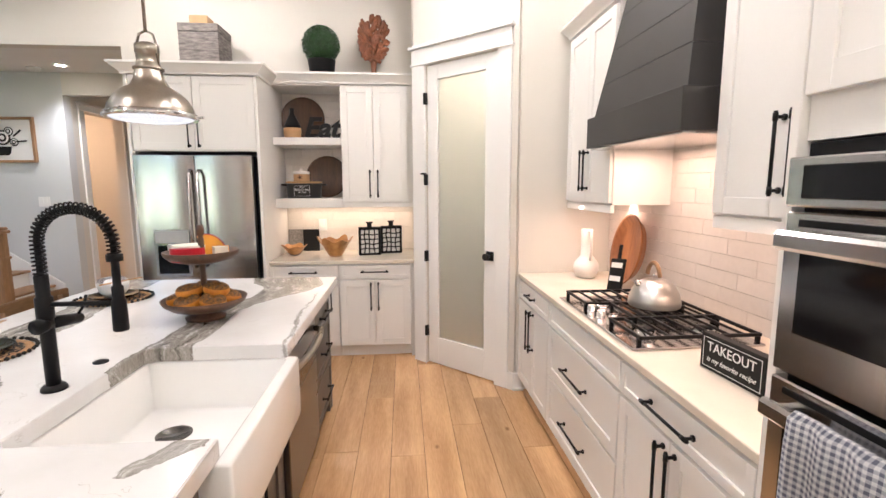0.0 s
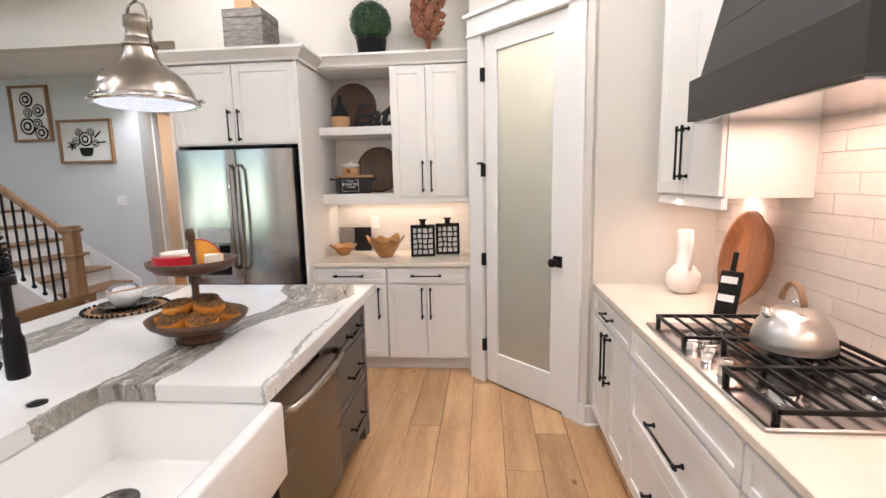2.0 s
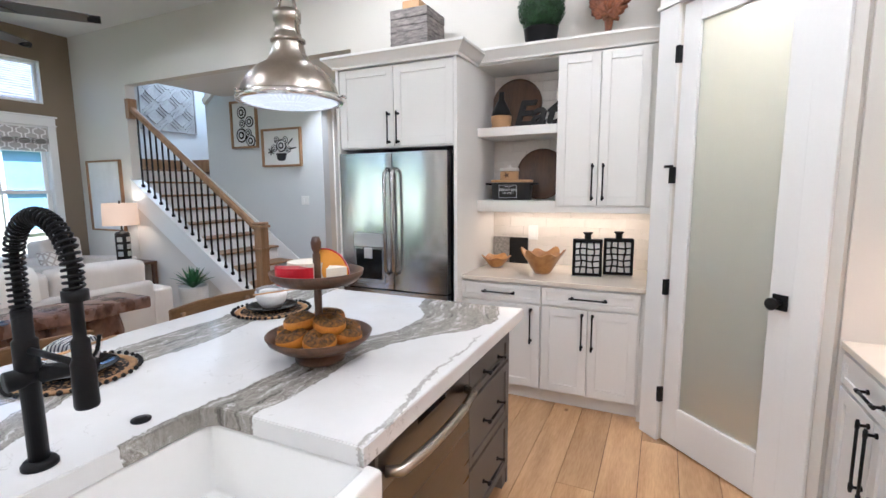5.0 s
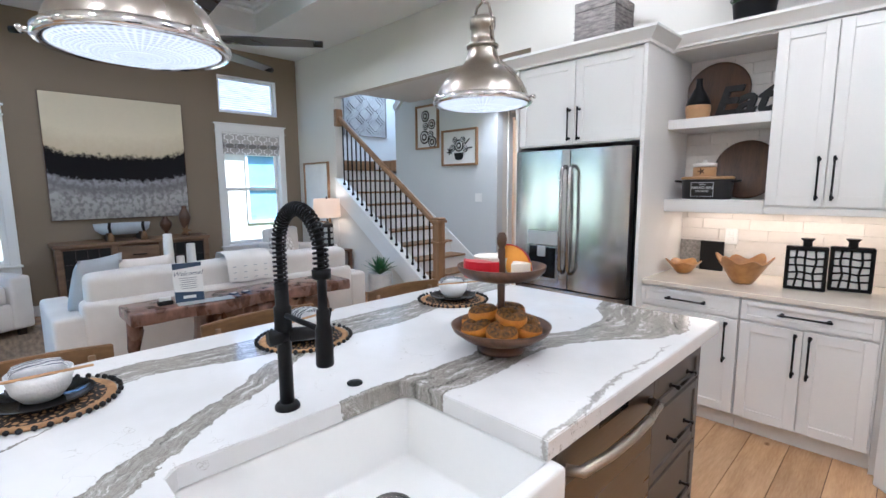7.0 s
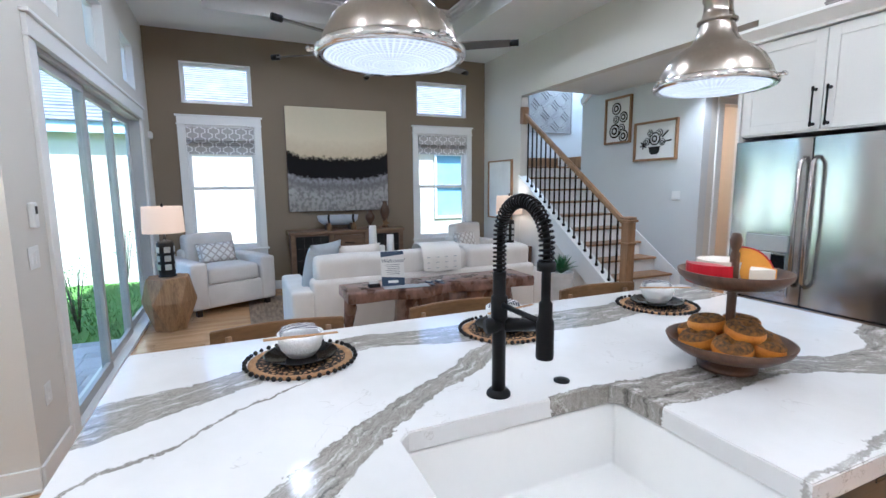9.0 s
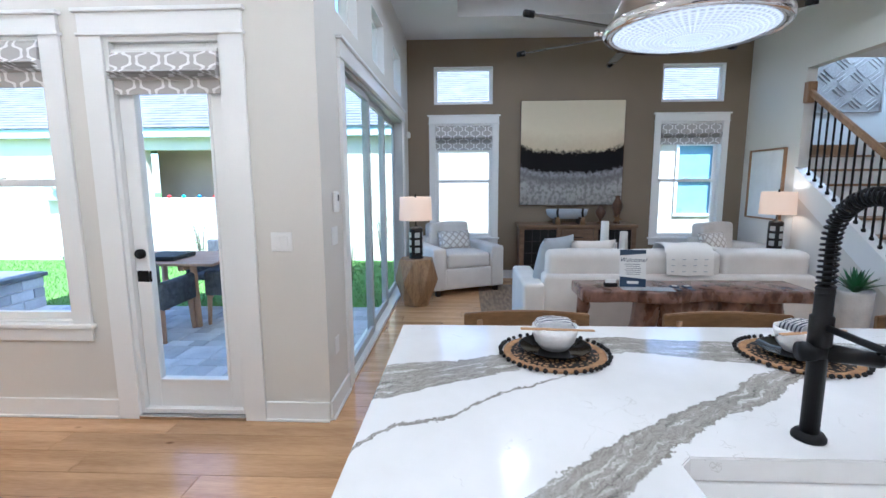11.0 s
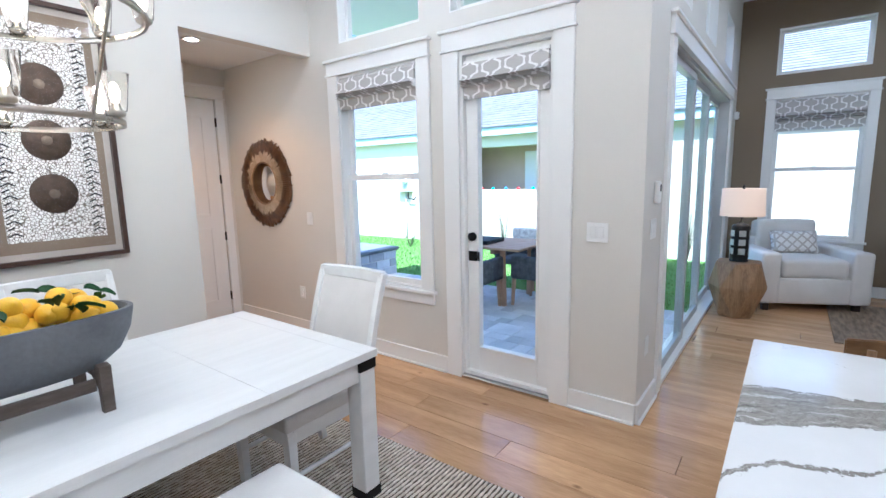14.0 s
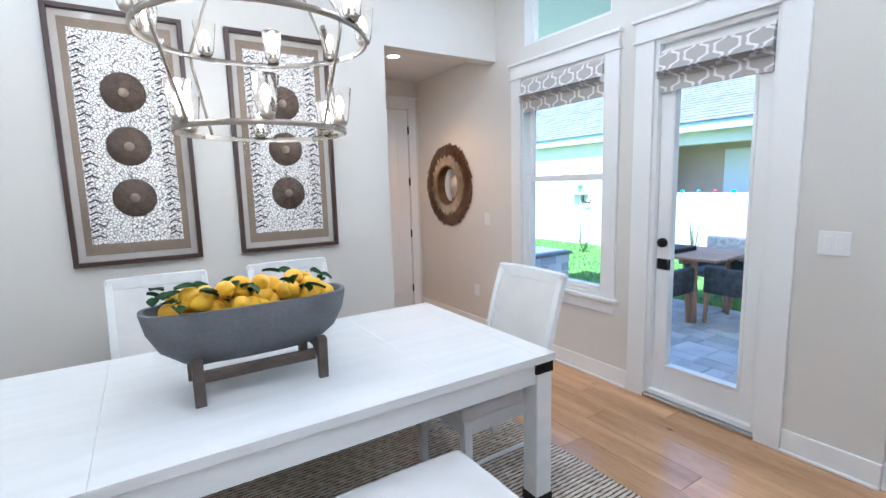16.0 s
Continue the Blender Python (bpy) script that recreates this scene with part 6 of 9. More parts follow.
def petal_bowl(x, y, z, r, h, petals, label):
    t = thing("root_bowl", label, "bowl", (x, y, z), local=True)
    b = bmesh.new()
    n, rows = 48, [(0.35, 0.0), (0.45, 0.12), (0.62, 0.4), (0.82, 0.75), (1.0, 1.0)]
    g = []
    for k, (rr, zz) in enumerate(rows):
        ringv = []
        for i in range(n):
            a = math.tau * i / n
            w = math.cos(petals * a) * 0.5 + 0.3 * math.cos((petals - 2) * a + 1)
            f = (k / 4) ** 1.6
            ringv.append(b.verts.new((r * (rr + 0.16 * w * f) * math.cos(a), r * (rr + 0.16 * w * f) * math.sin(a), 0.001 + h * (zz + 0.28 * w * f))))
        g.append(ringv)
    for p, q in zip(g, g[1:]):
        for i in range(n):
            b.faces.new((p[i], p[(i + 1) % n], q[(i + 1) % n], q[i]))
    b.faces.new(g[0][::-1])
    bmesh.ops.recalc_face_normals(b, faces=b.faces[:])
    bmesh.ops.solidify(b, geom=b.faces[:], thickness=0.008)
    part("shell", smooth(b, 60), M["gold"], t)


petal_bowl(-1.02, 4.42, CB, 0.11, 0.08, 5, "small carved root-wood bowl with curling rim")
petal_bowl(-0.625, 4.30, CB, 0.15, 0.15, 6, "large carved root-wood bowl with flaring rim")


def lattice_jar(x, y, turn):
    t = thing("lattice_bottle", "black openwork bottle vase with white inside", "vase", pose(x, y, CB, 0, 0, turn), "black lattice bottles", local=True)
    part("liner", bx(-0.085, 0.085, -0.022, 0.022, 0.012, 0.235, 0.01), M["ceramic"], t, "white inner body")
    b = bmesh.new()
    for u0, u1, z0, z1 in ((-0.1, 0.1, 0.001, 0.02), (-0.1, 0.1, 0.235, 0.26), (-0.1, -0.08, 0.0, 0.26), (0.08, 0.1, 0.0, 0.26)):
        bx(u0, u1, -0.03, 0.03, z0, z1, 0.005, b)
    rnd = random.Random(4)
    for z in (0.062, 0.105, 0.148, 0.192):
        d = rnd.uniform(-0.006, 0.006)
        tube([(-0.09, -0.026, z + d), (-0.03, -0.027, z - d), (0.03, -0.027, z + d), (0.09, -0.026, z - d)], 0.006, 6, b)
    for x_ in (-0.045, -0.005, 0.04):
        d = rnd.uniform(-0.008, 0.008)
        tube([(x_ + d, -0.026, 0.01), (x_ - d, -0.027, 0.10), (x_ + d, -0.027, 0.17), (x_, -0.026, 0.245)], 0.006, 6, b)
    part("lattice", b, M["black"], t)
    part("neck", lathe([(0.026, 0.258), (0.022, 0.27), (0.022, 0.29), (0.034, 0.302), (0.034, 0.308), (0.02, 0.306)], 18), M["black"], t)


lattice_jar(-0.315, 4.33, 8)
lattice_jar(-0.12, 4.45, 8)
sm1 = thing("stone_sample", "grey stone sample tile leaning on the wall", "sample tile", (-1.03, 4.66, CB))
M["stone"] = mat("speckled_grey_stone", (0.36, 0.34, 0.31), (0.16, 0.15, 0.14), 0.5, scale=60, fine=240, bump=0.05)
part("slab", bx(-1.13, -0.965, 4.672, 4.685, CB + 0.001, CB + 0.215, 0.002), M["stone"], sm1)
sm2 = thing("stone_sample", "black stone sample tile leaning on the wall", "sample tile", (-0.9, 4.64, CB))
part("slab", bx(-0.985, -0.83, 4.655, 4.668, CB + 0.001, CB + 0.215, 0.002), M["signblack"], sm2)


def round_board(name, label, x, y, z, r, lean=9):
    t = thing(name, label, "board", (x, y, z))
    b = lathe([(0.0, 0.0), (r, 0.0), (r, 0.012), (r - 0.012, 0.018), (r - 0.02, 0.011), (0.0, 0.010)], 48)
    b.transform(Matrix.Translation((x, y, z + r * math.cos(radians(lean)) + 0.002)) @ Matrix.Rotation(radians(90 - lean), 4, "X"))
    part("disc", b, M["walnut"], t)


round_board("wooden_tray", "round dark wooden tray leaning on the tiles", -0.945, 4.675, 1.94, 0.205, 6)
round_board("wooden_tray", "round dark wooden tray leaning on the tiles", -0.735, 4.675, 1.40, 0.20, 6)
vz = thing("bottle_vase", "black bottle vase with a bare clay foot", "vase", (-0.99, 4.42, 1.94))
part("upper_body", lathe([(0.077, 2.03), (0.07, 2.06), (0.045, 2.11), (0.022, 2.15), (0.018, 2.19), (0.022, 2.205), (0.014, 2.205)], 30, (-0.99, 4.42, 0)), M["black"], vz)
part("foot", lathe([(0.062, 1.941), (0.070, 1.95), (0.078, 2.0), (0.0775, 2.03), (0.0, 2.032)], 30, (-0.99, 4.42, 0)), M["bamboo"], vz, "bare clay foot")
ea = thing("word_sign", "black cut-out word sign on the shelf", "sign", (-0.715, 4.40, 1.94))
text("Eat", 0.25, Matrix.Translation((-0.735, 4.42, 2.028)) @ Matrix.Rotation(radians(90), 4, "X"), M["signblack"], ea, 0.3, "word", 0.016, 0.007)
bp_ = thing("bread_bin", "black enamel bread bin with wooden lid", "bread bin", (-0.92, 4.48, 1.40))
b = lathe([(0.145, 1.401), (0.155, 1.405), (0.162, 1.53), (0.165, 1.535), (0.0, 1.536)], 40, (0, 0, 0))
b.transform(Matrix.Translation((-0.92, 4.48, 0)) @ Matrix.Diagonal((1, 0.62, 1, 1)))
part("pot", b, mat("black_enamel", (0.012, 0.012, 0.013), (0.016, 0.016, 0.017), 0.3), bp_)
b = lathe([(0.166, 1.537), (0.168, 1.55), (0.15, 1.556), (0.0, 1.556)], 40)
b.transform(Matrix.Translation((-0.92, 4.48, 0)) @ Matrix.Diagonal((1, 0.62, 1, 1)))
part("lid", b, M["bamboo"], bp_, "pale wooden lid")
for s in (-1, 1):
    part("handle", tube([(-0.92 + s * 0.155, 4.45, 1.52), (-0.92 + s * 0.20, 4.46, 1.525), (-0.92 + s * 0.20, 4.50, 1.525), (-0.92 + s * 0.155, 4.51, 1.52)], 0.007, 8), M["black"], bp_)
b = ring(("y", 4.378, -1), -0.99, -0.85, 0.0, 0.002, 1.42, 1.515, 0.002, None, 0)
part("label_border", b, M["trim"], bp_)
FW = Matrix.Translation((-0.92, 4.3785, 0)) @ Matrix.Rotation(radians(90), 4, "X")
text("BREAD BIN", 0.027, FW @ Matrix.Translation((0, 1.478, 0)), M["trim"], bp_)
text("ORGANIC", 0.018, FW @ Matrix.Translation((0, 1.455, 0)), M["trim"], bp_)
text("Natural", 0.014, FW @ Matrix.Translation((0, 1.502, 0)), M["trim"], bp_, 0.4)
cn = thing("canister", "white and wood canister stacked on the bread bin", "canister", (-0.94, 4.48, 1.556))
part("jar", lathe([(0.07, 1.557), (0.072, 1.56), (0.072, 1.62), (0.0, 1.621)], 30, (-0.94, 4.48, 0)), M["bamboo"], cn)
part("lid", lathe([(0.074, 1.622), (0.074, 1.645), (0.02, 1.65), (0.012, 1.655), (0.014, 1.668), (0.0, 1.67)], 30, (-0.94, 4.48, 0)), M["ceramic"], cn, "white ceramic lid")
part("leaf_mark", prism([(-0.94 + 0.028 * math.cos(a) * (1 if i % 2 else 0.35), 1.59 + 0.026 * math.sin(a) * (1 if i % 2 else 0.35)) for i, a in enumerate([math.tau * j / 10 for j in range(10)])], 0.003, "y", 4.4055), M["walnut"], cn)

# on top of the cabinets
M["leaf"] = mat("dark_boxwood_leaf", (0.022, 0.075, 0.018), (0.008, 0.03, 0.008), 0.5, scale=20, fine=60)
bp2 = thing("boxwood_ball", "clipped boxwood ball in a black pot", "plant", (-0.72, 4.50, 2.481))
part("pot", lathe([(0.10, 2.482), (0.105, 2.49), (0.122, 2.63), (0.126, 2.64), (0.11, 2.64), (0.10, 2.60), (0.0, 2.60)], 32, (-0.72, 4.50, 0)), M["black"], bp2, "matt black pot")
b = bmesh.new()
rnd = random.Random(2)
for i in range(2600):
    z = 1 - 2 * (i + 0.5) / 2600
    a = i * 2.399963
    rr = math.sqrt(1 - z * z)
    d = Vector((rr * math.cos(a), rr * math.sin(a), z))
    p = Vector((-0.72, 4.50, 2.775)) + d * (0.158 + rnd.uniform(-0.012, 0.010))
    u = d.orthogonal().normalized()
    u.rotate(Matrix.Rotation(rnd.uniform(0, 6.28), 3, d))
    v = (d.cross(u) * 0.9 + d * rnd.uniform(-0.5, 0.6)).normalized()
    s = rnd.uniform(0.008, 0.013)
    b.faces.new([b.verts.new(q) for q in (p - u * s, p - v * s * 0.7 + d * 0.003, p + u * s + d * 0.006, p + v * s * 0.7 + d * 0.003)])
bmesh.ops.create_icosphere(b, subdivisions=3, radius=0.148, matrix=Matrix.Translation((-0.72, 4.50, 2.775)))
part("foliage", b, M["leaf"], bp2, "dense clipped green leaves")
tc_ = thing("tree_sculpture", "carved reddish wood tree sculpture on a black base", "sculpture", (-0.25, 4.50, 2.481))
M["rootwood"] = mat("carved_teak", (0.26, 0.085, 0.03), (0.09, 0.028, 0.010), 0.5, scale=9, fine=50, bump=0.4)
part("base", bx(-0.335, -0.165, 4.46, 4.54, 2.482, 2.505, 0.004), M["signblack"], tc_)
b = tube([(-0.25, 4.5, 2.50), (-0.252, 4.5, 2.56), (-0.25, 4.5, 2.64)], [0.032, 0.022, 0.03], 10)
rnd = random.Random(6)
for i in range(170):
    a = rnd.uniform(0, math.tau)
    q = math.sqrt(rnd.uniform(0.0, 1.0))
    ex, ez = -0.25 + 0.135 * q * math.cos(a), 2.835 + 0.20 * q * math.sin(a)
    ln = rnd.uniform(0.02, 0.034)
    tilt_ = math.atan2(ez - 2.66, ex + 0.25)
    tube([(ex - ln * math.cos(tilt_), 4.5 + rnd.uniform(-0.01, 0.01), ez - ln * math.sin(tilt_)), (ex, 4.5 - 0.008, ez), (ex + ln * math.cos(tilt_), 4.5 + rnd.uniform(-0.01, 0.01), ez + ln * math.sin(tilt_))], [0.011, 0.019, 0.012], 7, b)
for i in range(14):
    a = radians(15 + 150 * i / 13)
    tube([(-0.25, 4.505, 2.62), (-0.25 + 0.06 * math.cos(a), 4.505, 2.66 + 0.09 * math.sin(a)), (-0.25 + 0.115 * math.cos(a), 4.505, 2.66 + 0.33 * math.sin(a))], [0.014, 0.010, 0.006], 6, b)
part("carved_crown", b, M["rootwood"], tc_)
cb_ = thing("decorative_box", "tall grey patterned wooden box", "box", (-1.69, 4.42, 2.458))
M["carvedgrey"] = mat("grey_block_printed_wood", (0.30, 0.27, 0.25), (0.10, 0.09, 0.085), 0.8, scale=14, fine=75, bump=0.7, stretch=(1, 1, 4))
b = bx(-1.86, -1.535, 4.27, 4.58, 2.459, 2.80, 0.004)
part("lower_body", b, M["carvedgrey"], cb_)
for i in range(7):
    part("carved_band", bx(-1.864, -1.531, 4.266, 4.584, 2.475 + i * 0.045, 2.482 + i * 0.045, 0.001), M["carvedgrey"], cb_)
part("lid", bx(-1.862, -1.533, 4.268, 4.582, 2.803, 2.87, 0.004), M["carvedgrey"], cb_)
cb2 = thing("small_wooden_box", "small tan wooden box on the tall box", "box", (-1.72, 4.42, 2.87))
part("body", bx(-1.79, -1.64, 4.34, 4.48, 2.871, 2.955, 0.004), M["bamboo"], cb2)
# ---- stairs ----
M["tread"] = M["oak"]
RISE, RUN, SX0 = 0.178, 0.262, -3.92
sr = tagged(thing("staircase", "white stairs with oak treads and a side skirt", "stairs", (-5.0, 5.3, 0)), kind="structure")
for i in range(10):
    x1 = SX0 - RUN * i
    part("riser", bx(x1 - RUN - 0.3, x1, YB + 0.13, YF - 0.001, RISE * i, RISE * (i + 1) - 0.026), M["trim"], sr)
    part("tread", bx(x1 - RUN - 0.012, x1 + 0.03, YB + 0.05, YF - 0.001, RISE * (i + 1) - 0.026, RISE * (i + 1), 0.006), M["tread"], sr, "oak stair tread")
part("landing", bx(XTV + 0.001, SX0 - RUN * 10, YB + 0.13, YF - 0.001, RISE * 10 - 0.03, RISE * 10 + 0.15, 0.004), M["tread"], sr)
part("landing", bx(XTV + 0.001, -5.981, YF + 0.001, 7.199, RISE * 10 - 0.03, RISE * 10 + 0.15, 0.004), M["tread"], sr)


def slope(x):
    """The height of the stringer's top at x."""
    return (SX0 - x) / RUN * RISE + 0.20


xa, xb = -6.02, -4.02
part("stringer", prism([(xb + 0.12, 0.0), (xb + 0.12, slope(xb + 0.12)), (xa, slope(xa)), (xa, 0.0)], 0.10, "y", YB + 0.005), M["wall"], sr, "greige wall under the stairs")
part("skirt_board", prism([(xb + 0.12, slope(xb + 0.12) - 0.30), (xb + 0.12, slope(xb + 0.12) - 0.02), (xa, slope(xa) - 0.02), (xa, slope(xa) - 0.30)], 0.02, "y", YB - 0.016), M["trim"], sr, "white sloping skirt board")
part("skirt_cap", prism([(xb + 0.12, slope(xb + 0.12) - 0.02), (xb + 0.12, slope(xb + 0.12) + 0.012), (xa, slope(xa) + 0.012), (xa, slope(xa) - 0.02)], 0.15, "y", YB - 0.026), M["trim"], sr)
part("wall_skirt", prism([(-4.15, 0.0), (-4.05, 0.0), (-4.05, 0.36), (-6.6, 0.36 + 2.55 / RUN * RISE), (-6.6, 0.1 + 2.4 / RUN * RISE)], 0.018, "y", YF - 0.0185), M["trim"], sr)
ra = thing("stair_railing", "oak handrail with black iron balusters", "railing", (-4.9, YB + 0.05, 0))
nw = part("newel_post", bx(-3.925, -3.815, 4.70, 4.81, 0.0, 1.07, 0.006), M["oak"], ra, "square oak newel post")
part("newel_cap", bx(-3.945, -3.795, 4.68, 4.83, 1.07, 1.10, 0.008), M["oak"], nw)
part("newel_top", bx(-3.935, -3.805, 4.69, 4.82, 1.10, 1.13, 0.012), M["oak"], nw)
part("newel_collar", bx(-3.935, -3.805, 4.69, 4.82, 0.82, 0.845, 0.005), M["oak"], nw)
part("wall_block", bx(-6.0, -5.93, 4.70, 4.81, 2.38, 2.62, 0.004), M["oak"], ra)
b = bmesh.new()
p0, p1 = Vector((-3.90, YB + 0.035, 1.04)), Vector((-5.95, YB + 0.035, 2.50))
q = (p1 - p0).normalized()
up = Vector((0, 1, 0)).cross(q) * -1
if up.z < 0:
    up = -up
prof = [(-0.03, -0.025), (0.03, -0.025), (0.034, 0.0), (0.028, 0.025), (0.0, 0.034), (-0.028, 0.025), (-0.034, 0.0)]
vs = [[b.verts.new(p + Vector((0, 1, 0)) * u + up * v) for u, v in prof] for p in (p0, p1)]
b.faces.new(vs[0][::-1])
b.faces.new(vs[1])
for j in range(7):
    b.faces.new((vs[0][j], vs[0][(j + 1) % 7], vs[1][(j + 1) % 7], vs[1][j]))
bmesh.ops.recalc_face_normals(b, faces=b.faces[:])
part("handrail", b, M["oak"], ra)
for i in range(18):
    x = -4.03 - 0.1075 * i
    zt = p0.z + (p0.x - x) / (p0.x - p1.x) * (p1.z - p0.z) - 0.02
    zb = slope(x) + 0.012
    bl = part("baluster", bx(x - 0.008, x + 0.008, YB + 0.027, YB + 0.043, zb, zt), M["black"], ra)
    part("shoe", bx(x - 0.017, x + 0.017, YB + 0.018, YB + 0.052, zb - 0.006, zb + 0.03, 0.005), M["black"], bl)
# sloping trim at the upper floor
setting("trim_stair_slope", prism([(-5.98, 2.79), (-5.95, 2.71), (-5.50, 3.02), (-5.50, 3.13)], 0.05, "y", YF - 0.051), M["trim"], "white sloping trim on the stair wall", "trim")


def framed(name, label, fr, u0, u1, z0, z1, wood="oak", t=0.028, deep=0.04, field="paper", lean=None):
    th = thing(name, label, "picture", fp(fr, (u0 + u1) / 2, 0, z0))
    part("frame", ring(fr, u0, u1, 0.001, deep, z0, z1, t, None, 0.002), M[wood], th)
    part("backing", fb(fr, u0 + t, u1 - t, 0.002, deep * 0.35, z0 + t, z1 - t), M[field], th)
    return th


M["paper"] = mat("off_white_mat_board", (0.72, 0.72, 0.70), (0.69, 0.69, 0.67), 0.9, scale=4, fine=120, bump=0.05)
FN = ("y", YF, -1)


def rings_on(parent, fr, spots, w):
    """Little turned discs in black and white rings."""
    for u, z, r in spots:
        d = None
        for k, (f, m_) in enumerate(((1.0, "signblack"), (0.78, "paper"), (0.55, "signblack"), (0.28, "paper"))):
            c = rod(fp(fr, u, w, z), fp(fr, u, w + 0.006 + 0.002 * k, z), r * f, 20)
            d = part("disc" if k == 0 else "ring", c, M[m_], parent if k == 0 else d)


p1_ = framed("framed_art", "oak framed art of black and white rings", FN, -5.45, -4.95, 2.06, 2.71)
rings_on(p1_, FN, ((-5.24, 2.55, 0.085), (-5.24, 2.40, 0.055), (-5.10, 2.42, 0.075), (-5.26, 2.24, 0.10), (-5.13, 2.27, 0.06), (-5.09, 2.16, 0.085)), 0.014)
p2_ = framed("framed_art", "oak framed art of dark discs in a bowl", FN, -4.88, -4.19, 1.79, 2.30)
rings_on(p2_, FN, ((-4.54, 2.07, 0.085), (-4.62, 2.15, 0.045), (-4.47, 2.14, 0.05), (-4.67, 2.04, 0.05), (-4.42, 2.02, 0.045)), 0.014)
part("bowl_shape", prism([(-4.63, 1.97), (-4.45, 1.97), (-4.47, 1.89), (-4.50, 1.87), (-4.58, 1.87), (-4.61, 1.89)], 0.01, "y", YF - 0.026), M["signblack"], p2_)
for (u, z), ang in (((-4.72, 2.0), 20), ((-4.72, 2.0), 80), ((-4.72, 2.0), 140), ((-4.38, 2.12), 40), ((-4.34, 2.03), 5)):
    c, s = 0.055 * math.cos(radians(ang)), 0.055 * math.sin(radians(ang))
    part("twig", rod((u - c, YF - 0.02, z - s), (u + c, YF - 0.02, z + s), 0.009, 6), M["signblack"], p2_)
ap = thing("carved_panel", "grey carved wooden panel on the landing wall", "wall art", (XTV, 6.06, 2.42))
M["greywash"] = mat("grey_washed_wood", (0.40, 0.39, 0.37), (0.28, 0.27, 0.26), 0.8, scale=5, fine=40, bump=0.3)
AY0, AY1, AZ0, AZ1 = 5.60, 6.52, 2.42, 3.20
part("board", bx(XTV + 0.001, XTV + 0.02, AY0, AY1, AZ0, AZ1), M["greywash"], ap)
part("frame", ring(("x", XTV, 1), AY0 - 0.01, AY1 + 0.01, 0.002, 0.04, AZ0 - 0.01, AZ1 + 0.01, 0.02), M["greywash"], ap)
for i in range(4):
    for j in range(4):
        uy, uz = AY0 + 0.13 + 0.22 * i, AZ0 + 0.11 + 0.185 * j
        for k in (-0.05, 0.0, 0.05):
            b = bx(0.02, 0.034, -0.085, 0.085, k - 0.010, k + 0.010, 0.002)
            b.transform(Matrix.Translation((XTV, uy, uz)) @ Matrix.Rotation(radians(40 if (i + j) % 2 else -40), 4, "X"))
            part("carved_rib", b, M["greywash"], ap)
rb = thing("round_mirror", "round black mirror on the hall wall", "mirror", (-2.58, 6.6, 1.55))
part("disc", rod((-2.571, 6.3, 1.55), (-2.60, 6.3, 1.55), 0.30, 32), M["black"], rb)
lc = thing("leaning_picture", "tall oak framed white relief picture", "picture", (-6.6, YB, 0.9))
FB2 = ("y", YB, -1)
part("frame", ring(FB2, -6.93, -6.20, 0.001, 0.04, 0.95, 1.88, 0.022), M["oak"], lc)
part("canvas", fb(FB2, -6.91, -6.22, 0.001, 0.018, 0.97, 1.86), mat("white_plaster_relief", (0.78, 0.79, 0.79), (0.70, 0.71, 0.71), 0.8, scale=5, fine=9, bump=1.0), lc)
sd_ = thing("smoke_detector", "white round smoke detector on the hall ceiling", "smoke detector", (-3.98, 5.62, 2.80))
part("body", lathe([(0.065, 2.799), (0.065, 2.78), (0.05, 2.762), (0.0, 2.76)], 24, (-3.98, 5.62, 0)), M["trim"], sd_)


def can_light(x, y, z, lit=True, energy=0, colour=None):
    t = thing("recessed_light", "round recessed ceiling light with white trim", "ceiling light", (x, y, z), "recessed lights", local=True)
    part("trim_ring", lathe([(0.05, -0.001), (0.075, -0.001), (0.078, -0.006), (0.05, -0.008)], 24, cap=False), M["trim"], t)
    part("lens", lathe([(0.0, -0.005), (0.05, -0.005), (0.05, -0.002), (0.0, -0.002)], 20), M["canlens"], t)
    if energy:
        spot("recessed_lamp", (x, y, z - 0.02), energy, colour or WARM, 120)


M["canlens"] = glow("lit_lamp_lens", (1.0, 0.86, 0.66), 9.0)
for cx, cy in CANS:
    can_light(cx, cy, H)
for cx, cy in TRAY_CANS:
    can_light(cx, cy, 3.85)
can_light(-3.62, 5.5, 2.80, energy=19, colour=(1.0, 0.92, 0.84))
# added cool fill lamp, out of view under the stairwell ceiling, brightening the landing walls
area("landing_fill", (-6.4, 6.3, 3.85), (-6.3, 6.2, 0), 0.8, 0.8, 8, COOL)
can_light(-2.02, -3.52, 2.62, energy=14, colour=(1.0, 0.50, 0.20))

# ---- living room ----
M["fabric"] = mat("light_grey_linen", (0.70, 0.675, 0.64), (0.62, 0.595, 0.56), 0.95, scale=6, fine=260, bump=0.35)
M["darkleg"] = mat("espresso_wood", (0.03, 0.018, 0.012), (0.02, 0.012, 0.008), 0.45)
M["pillowgrey"] = mat("blue_grey_velvet", (0.42, 0.45, 0.48), (0.35, 0.38, 0.41), 0.8, scale=7, fine=150, bump=0.2)
M["pillowpink"] = mat("cream_linen", (0.68, 0.63, 0.58), (0.62, 0.57, 0.52), 0.9, scale=7, fine=200, bump=0.2)
im = bpy.data.materials.new("trellis_pillow_cotton")
im.use_nodes = True
i_nt = im.node_tree
i_tc, i_mp, i_bk, i_mx = i_nt.nodes.new("ShaderNodeTexCoord"), i_nt.nodes.new("ShaderNodeMapping"), i_nt.nodes.new("ShaderNodeTexVoronoi"), i_nt.nodes.new("ShaderNodeValToRGB")
